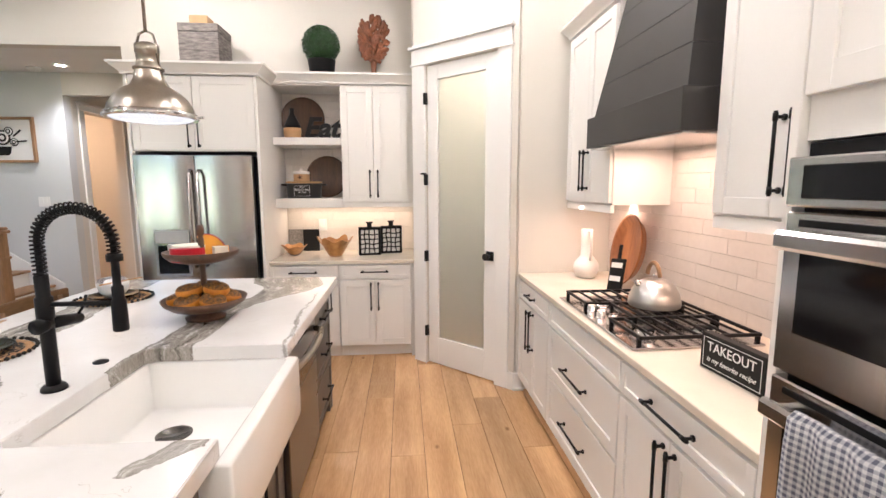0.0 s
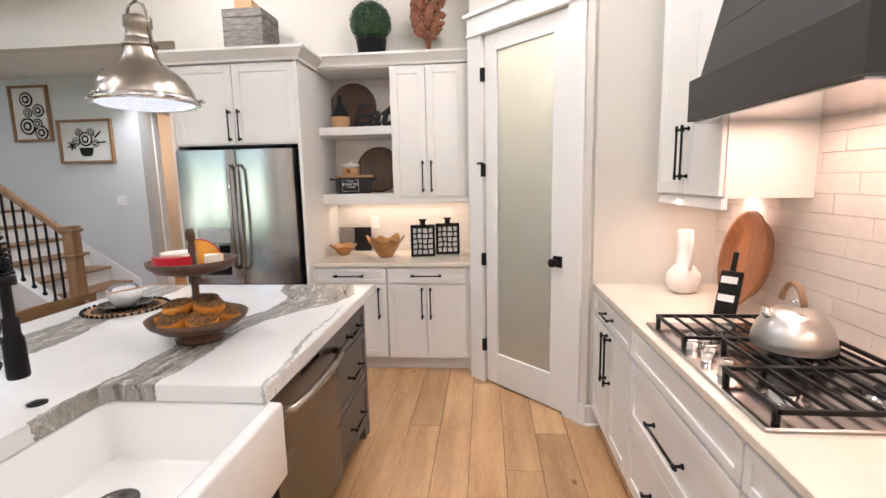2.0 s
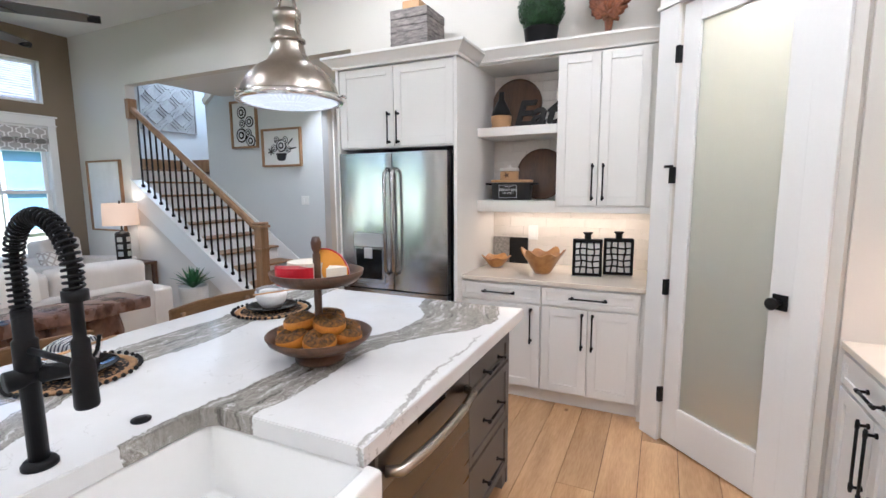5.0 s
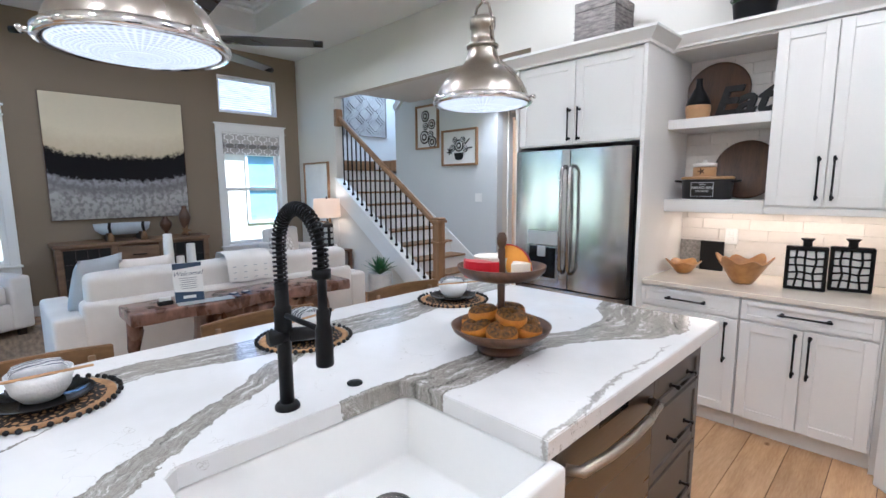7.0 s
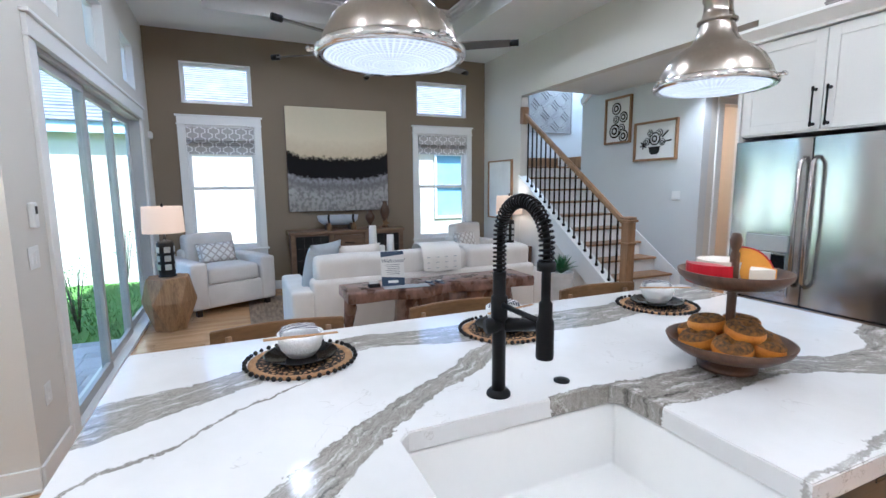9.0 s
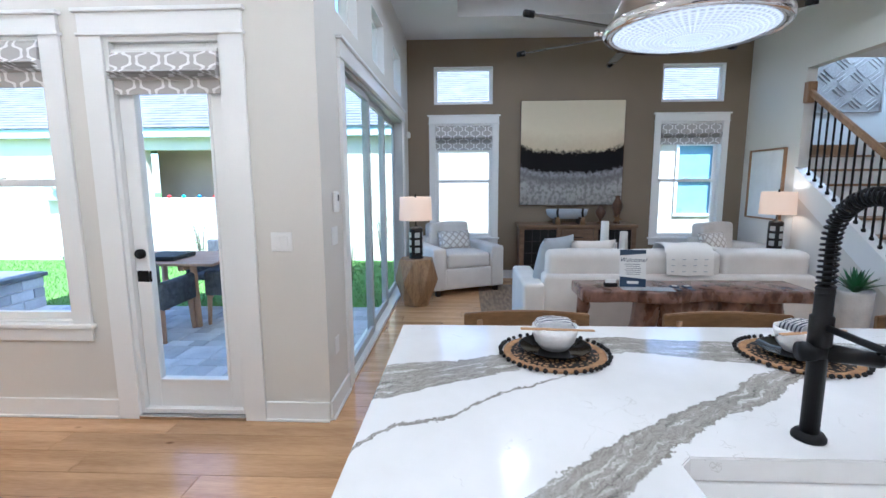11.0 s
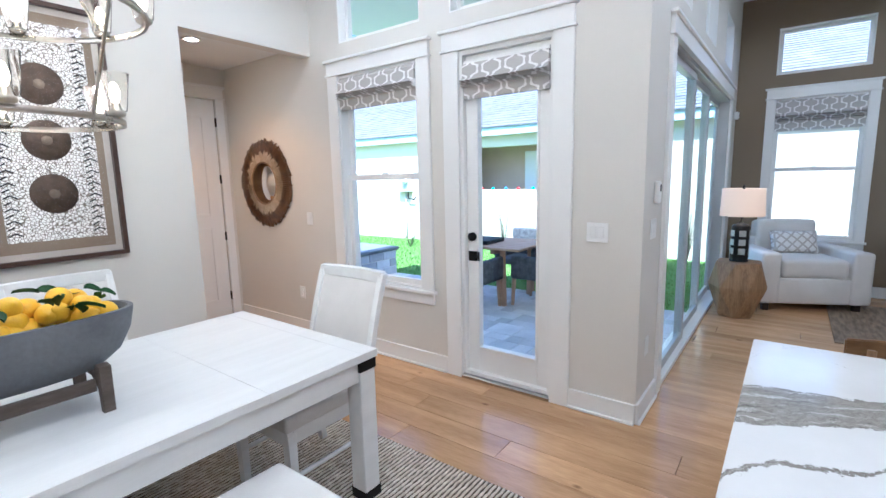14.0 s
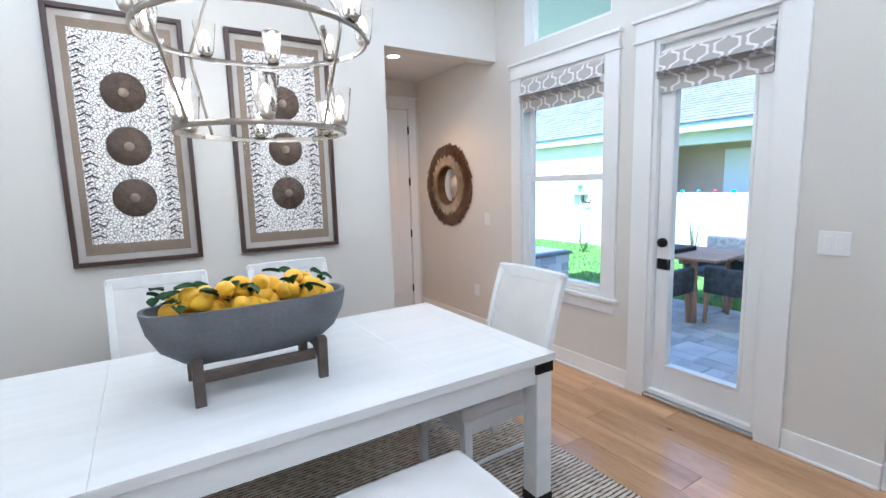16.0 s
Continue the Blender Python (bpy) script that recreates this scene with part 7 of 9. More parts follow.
i_mp.inputs["Rotation"].default_value = (radians(45), 0, 0)
i_bk.inputs["Scale"].default_value, i_bk.inputs["Randomness"].default_value, i_bk.distance = 14, 0.0, "CHEBYCHEV"
i_nt.links.new(i_tc.outputs["Object"], i_mp.inputs[0])
i_nt.links.new(i_mp.outputs[0], i_bk.inputs["Vector"])
i_nt.links.new(i_bk.outputs[0], i_mx.inputs[0])
i_mx.color_ramp.elements[0].position, i_mx.color_ramp.elements[0].color = 0.36, (0.74, 0.73, 0.71, 1)
i_mx.color_ramp.elements[1].position, i_mx.color_ramp.elements[1].color = 0.40, (0.45, 0.42, 0.39, 1)
i_nt.links.new(i_mx.outputs[0], i_nt.nodes["Principled BSDF"].inputs["Base Color"])
i_nt.nodes["Principled BSDF"].inputs["Roughness"].default_value = 0.95
M["trellis"] = im


def cushion(w, d, h, puff=0.02, seg=5):
    """A soft box, w by d by h on the floor of its own axes, a little swollen."""
    b = bmesh.new()
    bmesh.ops.create_cube(b, size=1)
    bmesh.ops.scale(b, vec=(w, d, h), verts=b.verts)
    bmesh.ops.bevel(b, geom=b.edges[:], offset=min(w, d, h) * 0.28, segments=4, affect="EDGES", profile=0.6)
    bmesh.ops.subdivide_edges(b, edges=[e for e in b.edges if e.calc_length() > 0.2], cuts=3, use_grid_fill=True)
    for v in b.verts:
        k = (1 - (2 * v.co.x / w) ** 2) * (1 - (2 * v.co.y / d) ** 2)
        v.co.z += math.copysign(puff * max(0, k), v.co.z) + 0.004 * noise.noise(v.co * 6)
    bmesh.ops.translate(b, vec=(0, 0, h / 2), verts=b.verts)
    return smooth(b, 80)


def pillow(name, label, w, h, t, m, material):
    """A square throw pillow standing on its edge."""
    th = thing(name, label, "pillow", m, local=True)
    b = bmesh.new()
    n = 12
    for s in (1, -1):
        g = []
        for i in range(n + 1):
            u = -1 + 2 * i / n
            row = []
            for j in range(n + 1):
                v = -1 + 2 * j / n
                k = max(0, (1 - u ** 4) * (1 - v ** 4)) ** 0.6
                pinch = 1 - 0.05 * (abs(u) * (1 - v * v) + 0) - 0.05 * abs(v) * (1 - u * u)
                row.append(b.verts.new((s * t / 2 * k, u * w / 2 * pinch, h / 2 + v * h / 2 * pinch)))
            g.append(row)
        for p, q in zip(g, g[1:]):
            for j in range(n):
                b.faces.new((p[j], p[j + 1], q[j + 1], q[j]) if s > 0 else (p[j], q[j], q[j + 1], p[j + 1]))
    bmesh.ops.remove_doubles(b, verts=b.verts[:], dist=1e-4)
    part("cover", smooth(b, 80), M[material], th)
    return th


def sofa(label, at, width, seats, name="sofa"):
    """A sofa that faces -x in its own axes; its back plane is x = 0."""
    t = thing(name, label, name, at, local=True)
    hw = width / 2
    part("base", bx(-0.88, -0.06, -hw + 0.02, hw - 0.02, 0.07, 0.30, 0.02, seg=2), M["fabric"], t)
    part("back_frame", bx(-0.20, 0.0, -hw + 0.17, hw - 0.17, 0.07, 0.60, 0.035, seg=3), M["fabric"], t)
    for s in (-1, 1):
        y0, y1 = sorted((s * (hw - 0.19), s * hw))
        part("arm", bx(-0.90, -0.005, y0, y1, 0.07, 0.53, 0.03, seg=3), M["fabric"], t)
    w = (width - 0.40) / seats
    for i in range(seats):
        y = -hw + 0.20 + w * (i + 0.5)
        c = cushion(0.66, w - 0.008, 0.16)
        c.transform(Matrix.Translation((-0.55, y, 0.30)))
        part("seat_cushion", c, M["fabric"], t)
        c = cushion(0.19, w - 0.01, 0.40, 0.012)
        c.transform(Matrix.Translation((-0.155, y, 0.36)) @ Matrix.Rotation(radians(4), 4, "Y"))
        part("back_cushion", c, M["fabric"], t)
    for x in (-0.82, -0.06):
        for y in (-hw + 0.09, hw - 0.09):
            part("foot", bx(x - 0.03, x + 0.03, y - 0.03, y + 0.03, 0.0, 0.07, 0.005), M["darkleg"], t)
    return t


so = sofa("light grey upholstered three-seat sofa", pose(-3.90, 2.43, 0), 2.56, 3)
so.scale = (1.0, 1.0, 1.17)
ac = sofa("light grey upholstered armchair", pose(-6.85, 0.35, 0, 0, 0, 205), 1.02, 1, "armchair")
ac.scale = (1.0, 1.0, 1.18)
ac2 = copy_thing(ac, pose(-6.72, 4.02, 0, 0, 0, 205))
pillow("throw_pillow", "grey and white trellis lumbar pillow", 0.48, 0.27, 0.15, pose(-6.44, 0.54, 0.54, 0, -20, 25), "trellis")
pillow("throw_pillow", "grey and white trellis lumbar pillow", 0.48, 0.27, 0.15, pose(-6.38, 4.02, 0.52, 0, -20, 25), "trellis")
pillow("throw_pillow", "blue-grey square throw pillow", 0.46, 0.46, 0.17, pose(-4.30, 1.42, 0.545, 0, 15, 45), "pillowgrey")
pillow("throw_pillow", "cream square throw pillow", 0.42, 0.42, 0.16, pose(-4.36, 1.80, 0.545, 0, 15, 10), "pillowpink")
NEAR = Matrix.Translation((-0.009, 0.165, 0.284)) @ Matrix.Scale(0.79, 4)
thr = thing("sofa_throw", "cream throw with grey dashes over the sofa back", "throw blanket", (-3.88, 2.50, 0.70))
b = bmesh.new()
g = []
for i in range(13):
    y = 2.31 + 0.38 * i / 12
    g.append([b.verts.new((x + 0.003 * math.sin(i * 1.9 + j), y + 0.004 * math.sin(j + i), z + 0.003 * math.sin(i * 0.9))) for j, (x, z) in enumerate([(-4.215, 0.74), (-4.20, 0.87), (-4.15, 0.935), (-4.05, 0.948), (-3.945, 0.935), (-3.888, 0.885), (-3.882, 0.80), (-3.880, 0.705)])])
for p, q in zip(g, g[1:]):
    for j in range(7):
        b.faces.new((p[j], p[j + 1], q[j + 1], q[j]))
bmesh.ops.recalc_face_normals(b, faces=b.faces[:])
bmesh.ops.solidify(b, geom=b.faces[:], thickness=-0.006)
part("cloth", smooth(b, 80), mat("cream_cotton_throw", (0.78, 0.76, 0.72), (0.73, 0.71, 0.67), 0.95, scale=8, fine=150, bump=0.15), thr)
for i in range(4):
    for j in range(3):
        part("dash", bx(-3.870, -3.8665, 2.345 + 0.088 * i, 2.372 + 0.088 * i, 0.735 + 0.05 * j, 0.741 + 0.05 * j), M["pillowgrey"], thr)

# root console behind the sofa
M["rootslab"] = mat("polished_root_wood", (0.26, 0.145, 0.105), (0.045, 0.022, 0.017), 0.28, scale=7, fine=22, bump=0.2, coat=0.3)
cs = thing("root_console_table", "polished root-wood console with a live edge", "console table", (-4.35, 2.7, 0))
rnd = random.Random(9)
edge = [(-4.12 + 0.10 * noise.noise(Vector((y * 2.3, 0, 1))), y) for y in [1.70 + 2.02 * i / 24 for i in range(25)]]
back = [(-4.58 + 0.04 * noise.noise(Vector((y * 2.1, 3, 1))), y) for y in [3.72 - 2.02 * i / 24 for i in range(25)]]
part("slab", smooth(prism(edge + back, 0.065, "z", 0.485, 0.012), 50), M["rootslab"], cs)


def root(pts, r, seedn):
    b = tube(pts, r, 12)
    bmesh.ops.subdivide_edges(b, edges=b.edges[:], cuts=2, use_grid_fill=True)
    for v in b.verts:
        n_ = noise.noise(v.co * 9 + Vector((seedn, 0, 0)))
        v.co += Vector((noise.noise(v.co * 7 + Vector((seedn, 3, 0))), noise.noise(v.co * 7 + Vector((seedn, 0, 5))), n_)) * 0.035
        v.co.z = max(0.0, min(0.49, v.co.z))
    return smooth(b, 80)


part("root_leg", root([(-4.32, 2.35, 0.5), (-4.30, 2.28, 0.30), (-4.33, 2.05, 0.0)], [0.13, 0.09, 0.05], 1), M["rootslab"], cs)
part("root_leg", root([(-4.34, 2.55, 0.5), (-4.34, 2.62, 0.25), (-4.36, 2.75, 0.0)], [0.15, 0.12, 0.09], 2), M["rootslab"], cs)
part("root_leg", root([(-4.33, 3.1, 0.5), (-4.34, 3.05, 0.3), (-4.36, 2.95, 0.0)], [0.17, 0.12, 0.10], 3), M["rootslab"], cs)
part("root_leg", root([(-4.34, 3.45, 0.5), (-4.33, 3.5, 0.3), (-4.33, 3.58, 0.0)], [0.12, 0.08, 0.06], 4), M["rootslab"], cs)
part("root_leg", root([(-4.35, 1.76, 0.52), (-4.34, 1.74, 0.25), (-4.33, 1.80, 0.0)], [0.06, 0.035, 0.03], 5), M["rootslab"], cs)
part("root_brace", root([(-4.34, 2.3, 0.47), (-4.33, 2.8, 0.42), (-4.34, 3.4, 0.46)], [0.09, 0.13, 0.10], 6), M["rootslab"], cs)
CT = 0.553
M["navy"] = mat("navy_print", (0.02, 0.045, 0.09), (0.018, 0.04, 0.08), 0.4)
ws = thing("welcome_sign", "white and navy welcome sign in an acrylic stand", "sign", (-4.25, 2.18, CT))
SW = Matrix.Translation((-4.24, 2.14, CT + 0.003)) @ Matrix.Rotation(radians(84), 4, "Z") @ Matrix.Rotation(radians(-9), 4, "X")
b = bx(-0.115, 0.115, -0.003, 0.003, 0, 0.34, 0.001)
b.transform(SW)
part("sheet", b, M["paper"], ws)
for z0, z1, dz in ((0.285, 0.338, 0.02), (0.002, 0.095, -0.02)):
    b = prism([(-0.113, z0), (0.113, z0 + dz), (0.113, z1), (-0.113, z1)] if dz > 0 else [(-0.113, z0), (0.113, z0), (0.113, z1 + dz), (-0.113, z1)], 0.001, "y", -0.0045)
    b.transform(SW)
    part("navy_band", b, M["navy"], ws)
WF = SW @ Matrix.Translation((0, -0.0045, 0)) @ Matrix.Rotation(radians(90), 4, "X")
text("Welcome!", 0.055, WF @ Matrix.Translation((0, 0.245, 0)), M["navy"], ws, 0.35)
for i in range(6):
    b = bx(-0.07 + 0.008 * (i % 3), 0.07 - 0.006 * (i % 2), -0.0045, -0.0035, 0.205 - 0.018 * i, 0.209 - 0.018 * i)
    b.transform(SW)
    part("text_line", b, M["navy"], ws)
b = bx(-0.05, 0.05, -0.0062, -0.0052, 0.03, 0.055)
b.transform(SW)
part("emblem", b, M["paper"], ws)
b = bx(-0.13, 0.13, -0.10, 0.06, -0.002, 0.002)
b.transform(Matrix.Translation((-4.22, 2.16, CT + 0.002)) @ Matrix.Rotation(radians(84), 4, "Z"))
part("stand_base", b, M["alu"], ws)
bk = thing("brochure", "open brochure lying on the console", "brochure", (-4.17, 2.28, CT))
b = bx(-0.14, 0.14, -0.07, 0.07, 0, 0.004, 0.001)
b.transform(Matrix.Translation((-4.165, 2.33, CT + 0.001)) @ Matrix.Rotation(radians(84), 4, "Z"))
part("pages", b, M["pillowgrey"], bk)
ch = thing("card_holder", "black card holder with white cards", "card holder", (-4.28, 1.95, CT))
part("holder", bx(-4.31, -4.25, 1.90, 2.01, CT + 0.001, CT + 0.035, 0.003), M["signblack"], ch)
part("cards", bx(-4.29, -4.275, 1.91, 2.0, CT + 0.02, CT + 0.065, 0.001), M["paper"], ch)
for i, y in enumerate((2.52, 2.63)):
    rz = thing("award_ribbon", "navy rosette ribbon on the console", "ribbon", (-4.24, y, CT), "award ribbons")
    part("rosette", lathe([(0.0, CT + 0.012), (0.042, CT + 0.012), (0.046, CT + 0.006), (0.042, CT + 0.001), (0.0, CT + 0.001)], 20, (-4.26, y, 0)), M["navy"], rz)
    part("centre", lathe([(0.0, CT + 0.016), (0.024, CT + 0.016), (0.024, CT + 0.012), (0.0, CT + 0.012)], 18, (-4.26, y, 0)), M["paper"], rz)
    part("tails", bx(-4.23, -4.13, y - 0.02, y + 0.02, CT + 0.001, CT + 0.004), M["navy"], rz)

cs.matrix_basis = Matrix.Translation((-0.009, 0.140, 0)) @ Matrix.Diagonal((0.79, 0.79, 1.306, 1)) @ cs.matrix_basis
for o in list(scene.objects):
    if o.parent is None and o.name.split(".")[0] in ("welcome_sign", "brochure", "card_holder", "award_ribbon"):
        o.matrix_basis = NEAR @ o.matrix_basis

# side tables and lamps
M["blocktable"] = mat("natural_hewn_wood", (0.40, 0.24, 0.115), (0.20, 0.115, 0.055), 0.55, scale=4, fine=16, bump=0.3, stretch=(5, 5, 0.7))
fs = thing("faceted_side_table", "faceted natural wood drum side table", "side table", (-5.55, 0.08, 0))
b = bmesh.new()
lv_ = [(0.165, 0.0, 0.0), (0.262, 0.31, 0.5), (0.215, 0.565, 0.0)]
SIDES = 6
g = [[b.verts.new((-5.55 + r * math.cos(math.tau * (i + o) / SIDES), 0.08 + r * math.sin(math.tau * (i + o) / SIDES), z)) for i in range(SIDES)] for r, z, o in lv_]
for p, q, s in ((g[0], g[1], 0), (g[1], g[2], 1)):
    for i in range(SIDES):
        j = (i + 1) % SIDES
        if s == 0:
            b.faces.new((p[i], p[j], q[i]))
            b.faces.new((p[j], q[j], q[i]))
        else:
            b.faces.new((p[i], p[j], q[j]))
            b.faces.new((p[i], q[j], q[i]))
b.faces.new(g[0][::-1])
b.faces.new(g[2])
bmesh.ops.recalc_face_normals(b, faces=b.faces[:])
bmesh.ops.bevel(b, geom=b.edges[:], offset=0.006, segments=1, affect="EDGES")
part("block", b, M["blocktable"], fs)
et = thing("end_table", "dark wooden end table beside the armchair", "side table", (-5.9, 4.48, 0))
part("top", bx(-6.2, -5.62, 4.24, 4.70, 0.565, 0.60, 0.005), M["walnut"], et)
for x in (-6.17, -5.65):
    for y in (4.27, 4.67):
        part("leg", bx(x - 0.025, x + 0.025, y - 0.025, y + 0.025, 0, 0.564, 0.004), M["walnut"], et)
part("side_panel", bx(-6.15, -5.67, 4.26, 4.28, 0.12, 0.56), M["walnut"], et)
M["shade"] = glow("lit_linen_shade", (1.0, 0.60, 0.34), 0.13)
M["shade"].node_tree.nodes["Principled BSDF"].inputs["Roughness"].default_value = 0.9
M["shade"].node_tree.nodes["Principled BSDF"].inputs["Base Color"].default_value = (0.62, 0.50, 0.40, 1)
M["mother"] = mat("pale_shell_inlay", (0.50, 0.50, 0.47), (0.38, 0.38, 0.36), 0.35, scale=20)


def table_lamp(x, y, z):
    t = thing("table_lamp", "black cylinder table lamp with a lit drum shade", "lamp", (x, y, z), "table lamps", local=True)
    part("base", lathe([(0.085, 0.001), (0.085, 0.012), (0.075, 0.02), (0.08, 0.05), (0.08, 0.35), (0.07, 0.37), (0.03, 0.38), (0.012, 0.40), (0.012, 0.47)], 32), M["signblack"], t)
    for i in range(5):
        for k in range(3):
            a = math.tau * i / 5 + 0.3
            b = bx(0.076, 0.083, -0.03, 0.03, 0.075 + 0.09 * k, 0.135 + 0.09 * k, 0.003)
            b.transform(Matrix.Rotation(a, 4, "Z"))
            part("inlay", b, M["mother"], t)
    part("shade", lathe([(0.195, 0.46), (0.185, 0.73), (0.181, 0.73), (0.191, 0.46)], 40, cap=False), M["shade"], t, "lit linen drum shade")
    part("finial", lathe([(0.01, 0.72), (0.012, 0.745), (0.004, 0.765), (0.0, 0.767)], 12), M["signblack"], t)
    bulb("lamp_bulb", (x, y, z + 0.60), 1.0, 0.05, WARM)


table_lamp(-5.55, 0.08, 0.566)
table_lamp(-5.92, 4.48, 0.601)

# sideboard and what stands on it
M["sideb"] = mat("brown_sideboard_wood", (0.21, 0.125, 0.07), (0.12, 0.07, 0.04), 0.5, scale=3, fine=24, bump=0.2, stretch=(1, 0.7, 6))
FQ = ("x", -6.66, 1)
sb = thing("sideboard", "brown wooden sideboard with black mesh doors", "sideboard", (-6.88, 2.25, 0))
part("top", bx(-7.115, -6.64, 1.42, 3.09, 0.82, 0.86, 0.005), M["sideb"], sb)
part("body", bx(-7.11, -6.68, 1.46, 3.05, 0.08, 0.82), M["sideb"], sb)
for y in (1.47, 2.0, 2.51, 3.04):
    part("stile", bx(-6.69, -6.655, y - 0.03, y + 0.03, 0.0, 0.82, 0.003), M["sideb"], sb)
for a, c in ((1.51, 1.96), (2.55, 3.0)):
    d = part("door", fb(("x", -6.68, 1), a, c, 0.0, 0.015, 0.12, 0.79), M["signblack"], sb)
    for k in range(3):
        part("mesh_bar", fb(("x", -6.665, 1), a + (c - a) * (k + 1) / 4 - 0.004, a + (c - a) * (k + 1) / 4 + 0.004, 0.0, 0.006, 0.12, 0.79), M["darkleg"], d)
        part("mesh_bar", fb(("x", -6.665, 1), a, c, 0.0, 0.005, 0.28 + 0.17 * k, 0.288 + 0.17 * k), M["darkleg"], d)
for z0, z1 in ((0.58, 0.79), (0.35, 0.56), (0.12, 0.33)):
    d = part("drawer", fb(("x", -6.68, 1), 2.04, 2.47, 0.0, 0.02, z0, z1, 0.003), M["sideb"], sb)
    part("handle", rod((-6.645, 2.18, (z0 + z1) / 2), (-6.645, 2.33, (z0 + z1) / 2), 0.007, 8), M["black"], d)
bo = thing("oval_planter", "blue-grey boat-shaped bowl with black wooden feet", "bowl", (-6.86, 2.14, 0.86))
b = lathe([(0.0, 0.0), (0.10, 0.005), (0.13, 0.06), (0.138, 0.14), (0.128, 0.14), (0.11, 0.05), (0.0, 0.03)], 32)
b.transform(Matrix.Translation((-6.86, 2.14, 0.93)) @ Matrix.Diagonal((0.8, 2.2, 1, 1)))
part("bowl", b, M["pillowgrey"], bo)
for y in (1.97, 2.31):
    part("foot", bx(-6.94, -6.72, y - 0.02, y + 0.02, 0.861, 0.96, 0.004), M["darkleg"], bo)
for y in (1.98, 2.33):
    tl = thing("tassel_bell", "small wooden bell with a black bead string", "ornament", (-6.70, y, 0.86), "wooden bells")
    part("bell", lathe([(0.042, 0.861), (0.03, 0.93), (0.014, 0.97), (0.0, 0.975)], 16, (-6.69, y, 0)), M["stoolwood"], tl)
    part("beads", tube([(-6.69, y, 0.97), (-6.69, y - 0.01, 1.03), (-6.70, y, 1.09)], 0.016, 8), M["signblack"], tl)
for x, y, s, lab in ((-6.86, 2.62, 1.0, "brown turned wooden urn on the sideboard"), (-6.88, 2.86, 1.5, "tall brown carved wooden urn on the sideboard")):
    u = thing("wooden_urn", lab, "urn", (x, y, 0.86))
    part("body", lathe([(0.05, 0.861), (0.055, 0.875), (0.022, 0.90), (0.02, 0.92), (0.05, 0.86 + 0.10 * s), (0.075, 0.86 + 0.15 * s), (0.07, 0.86 + 0.19 * s), (0.035, 0.86 + 0.235 * s), (0.03, 0.86 + 0.25 * s), (0.04, 0.86 + 0.26 * s), (0.0, 0.86 + 0.27 * s)], 24, (x, y, 0)), M["walnut"], u)
sf = thing("starfish", "tan starfish ornament on the sideboard", "ornament", (-6.72, 2.82, 0.86))
b = prism([((0.08 if i % 2 == 0 else 0.03) * math.cos(math.tau * i / 10) + 2.82, (0.08 if i % 2 == 0 else 0.03) * math.sin(math.tau * i / 10 + 0.0) + 0.935) for i in range(10)], 0.02, "x", -6.74, 0.004)
part("body", b, M["stoolwood"], sf)
# abstract landscape canvas
pm = bpy.data.materials.new("abstract_landscape_paint")
pm.use_nodes = True
p_nt = pm.node_tree
p_tc, p_sp, p_n, p_m, p_rp = p_nt.nodes.new("ShaderNodeTexCoord"), p_nt.nodes.new("ShaderNodeSeparateXYZ"), p_nt.nodes.new("ShaderNodeTexNoise"), p_nt.nodes.new("ShaderNodeMath"), p_nt.nodes.new("ShaderNodeValToRGB")
p_mp = p_nt.nodes.new("ShaderNodeMapping")
p_mp.inputs["Scale"].default_value = (1, 7, 6)
p_nt.links.new(p_tc.outputs["Object"], p_mp.inputs[0])
p_nt.links.new(p_tc.outputs["Object"], p_sp.inputs[0])
p_n.inputs["Scale"].default_value, p_n.inputs["Detail"].default_value, p_n.inputs["Roughness"].default_value = 2.2, 9, 0.72
p_nt.links.new(p_mp.outputs[0], p_n.inputs["Vector"])


def pmath(kind, a, b):
    n = p_nt.nodes.new("ShaderNodeMath")
    n.operation = kind
    for i, v in enumerate((a, b)):
        if isinstance(v, (int, float)):
            n.inputs[i].default_value = v
        else:
            p_nt.links.new(v, n.inputs[i])
    return n.outputs[0]


bowl_ = pmath("MULTIPLY", pmath("POWER", pmath("ABSOLUTE", p_sp.outputs[1], 0), 4), -0.22)
lev_ = pmath("ADD", pmath("DIVIDE", p_sp.outputs[2], 1.5), pmath("ADD", pmath("MULTIPLY", pmath("SUBTRACT", p_n.outputs[0], 0.5), 0.16), bowl_))
p_nt.links.new(lev_, p_rp.inputs[0])
el = p_rp.color_ramp.elements
el[0].position, el[0].color = 0.0, (0.34, 0.32, 0.29, 1)
el[1].position, el[1].color = 1.0, (0.62, 0.55, 0.40, 1)
for pos_, col in ((0.16, (0.42, 0.40, 0.38, 1)), (0.24, (0.20, 0.19, 0.19, 1)), (0.30, (0.34, 0.33, 0.34, 1)), (0.325, (0.012, 0.011, 0.012, 1)), (0.50, (0.010, 0.009, 0.010, 1)), (0.535, (0.60, 0.50, 0.34, 1)), (0.70, (0.72, 0.63, 0.46, 1))):
    e = el.new(pos_)
    e.color = col
p_n2, p_mx, p_r2 = p_nt.nodes.new("ShaderNodeTexNoise"), p_nt.nodes.new("ShaderNodeMix"), p_nt.nodes.new("ShaderNodeValToRGB")
p_n2.inputs["Scale"].default_value, p_n2.inputs["Detail"].default_value = 3.0, 8
p_nt.links.new(p_mp.outputs[0], p_n2.inputs["Vector"])
p_r2.color_ramp.elements[0].position, p_r2.color_ramp.elements[1].position = 0.45, 0.60
p_nt.links.new(p_n2.outputs[0], p_r2.inputs[0])
p_mx.data_type = "RGBA"
p_mx.inputs[7].default_value = (0.16, 0.15, 0.15, 1)
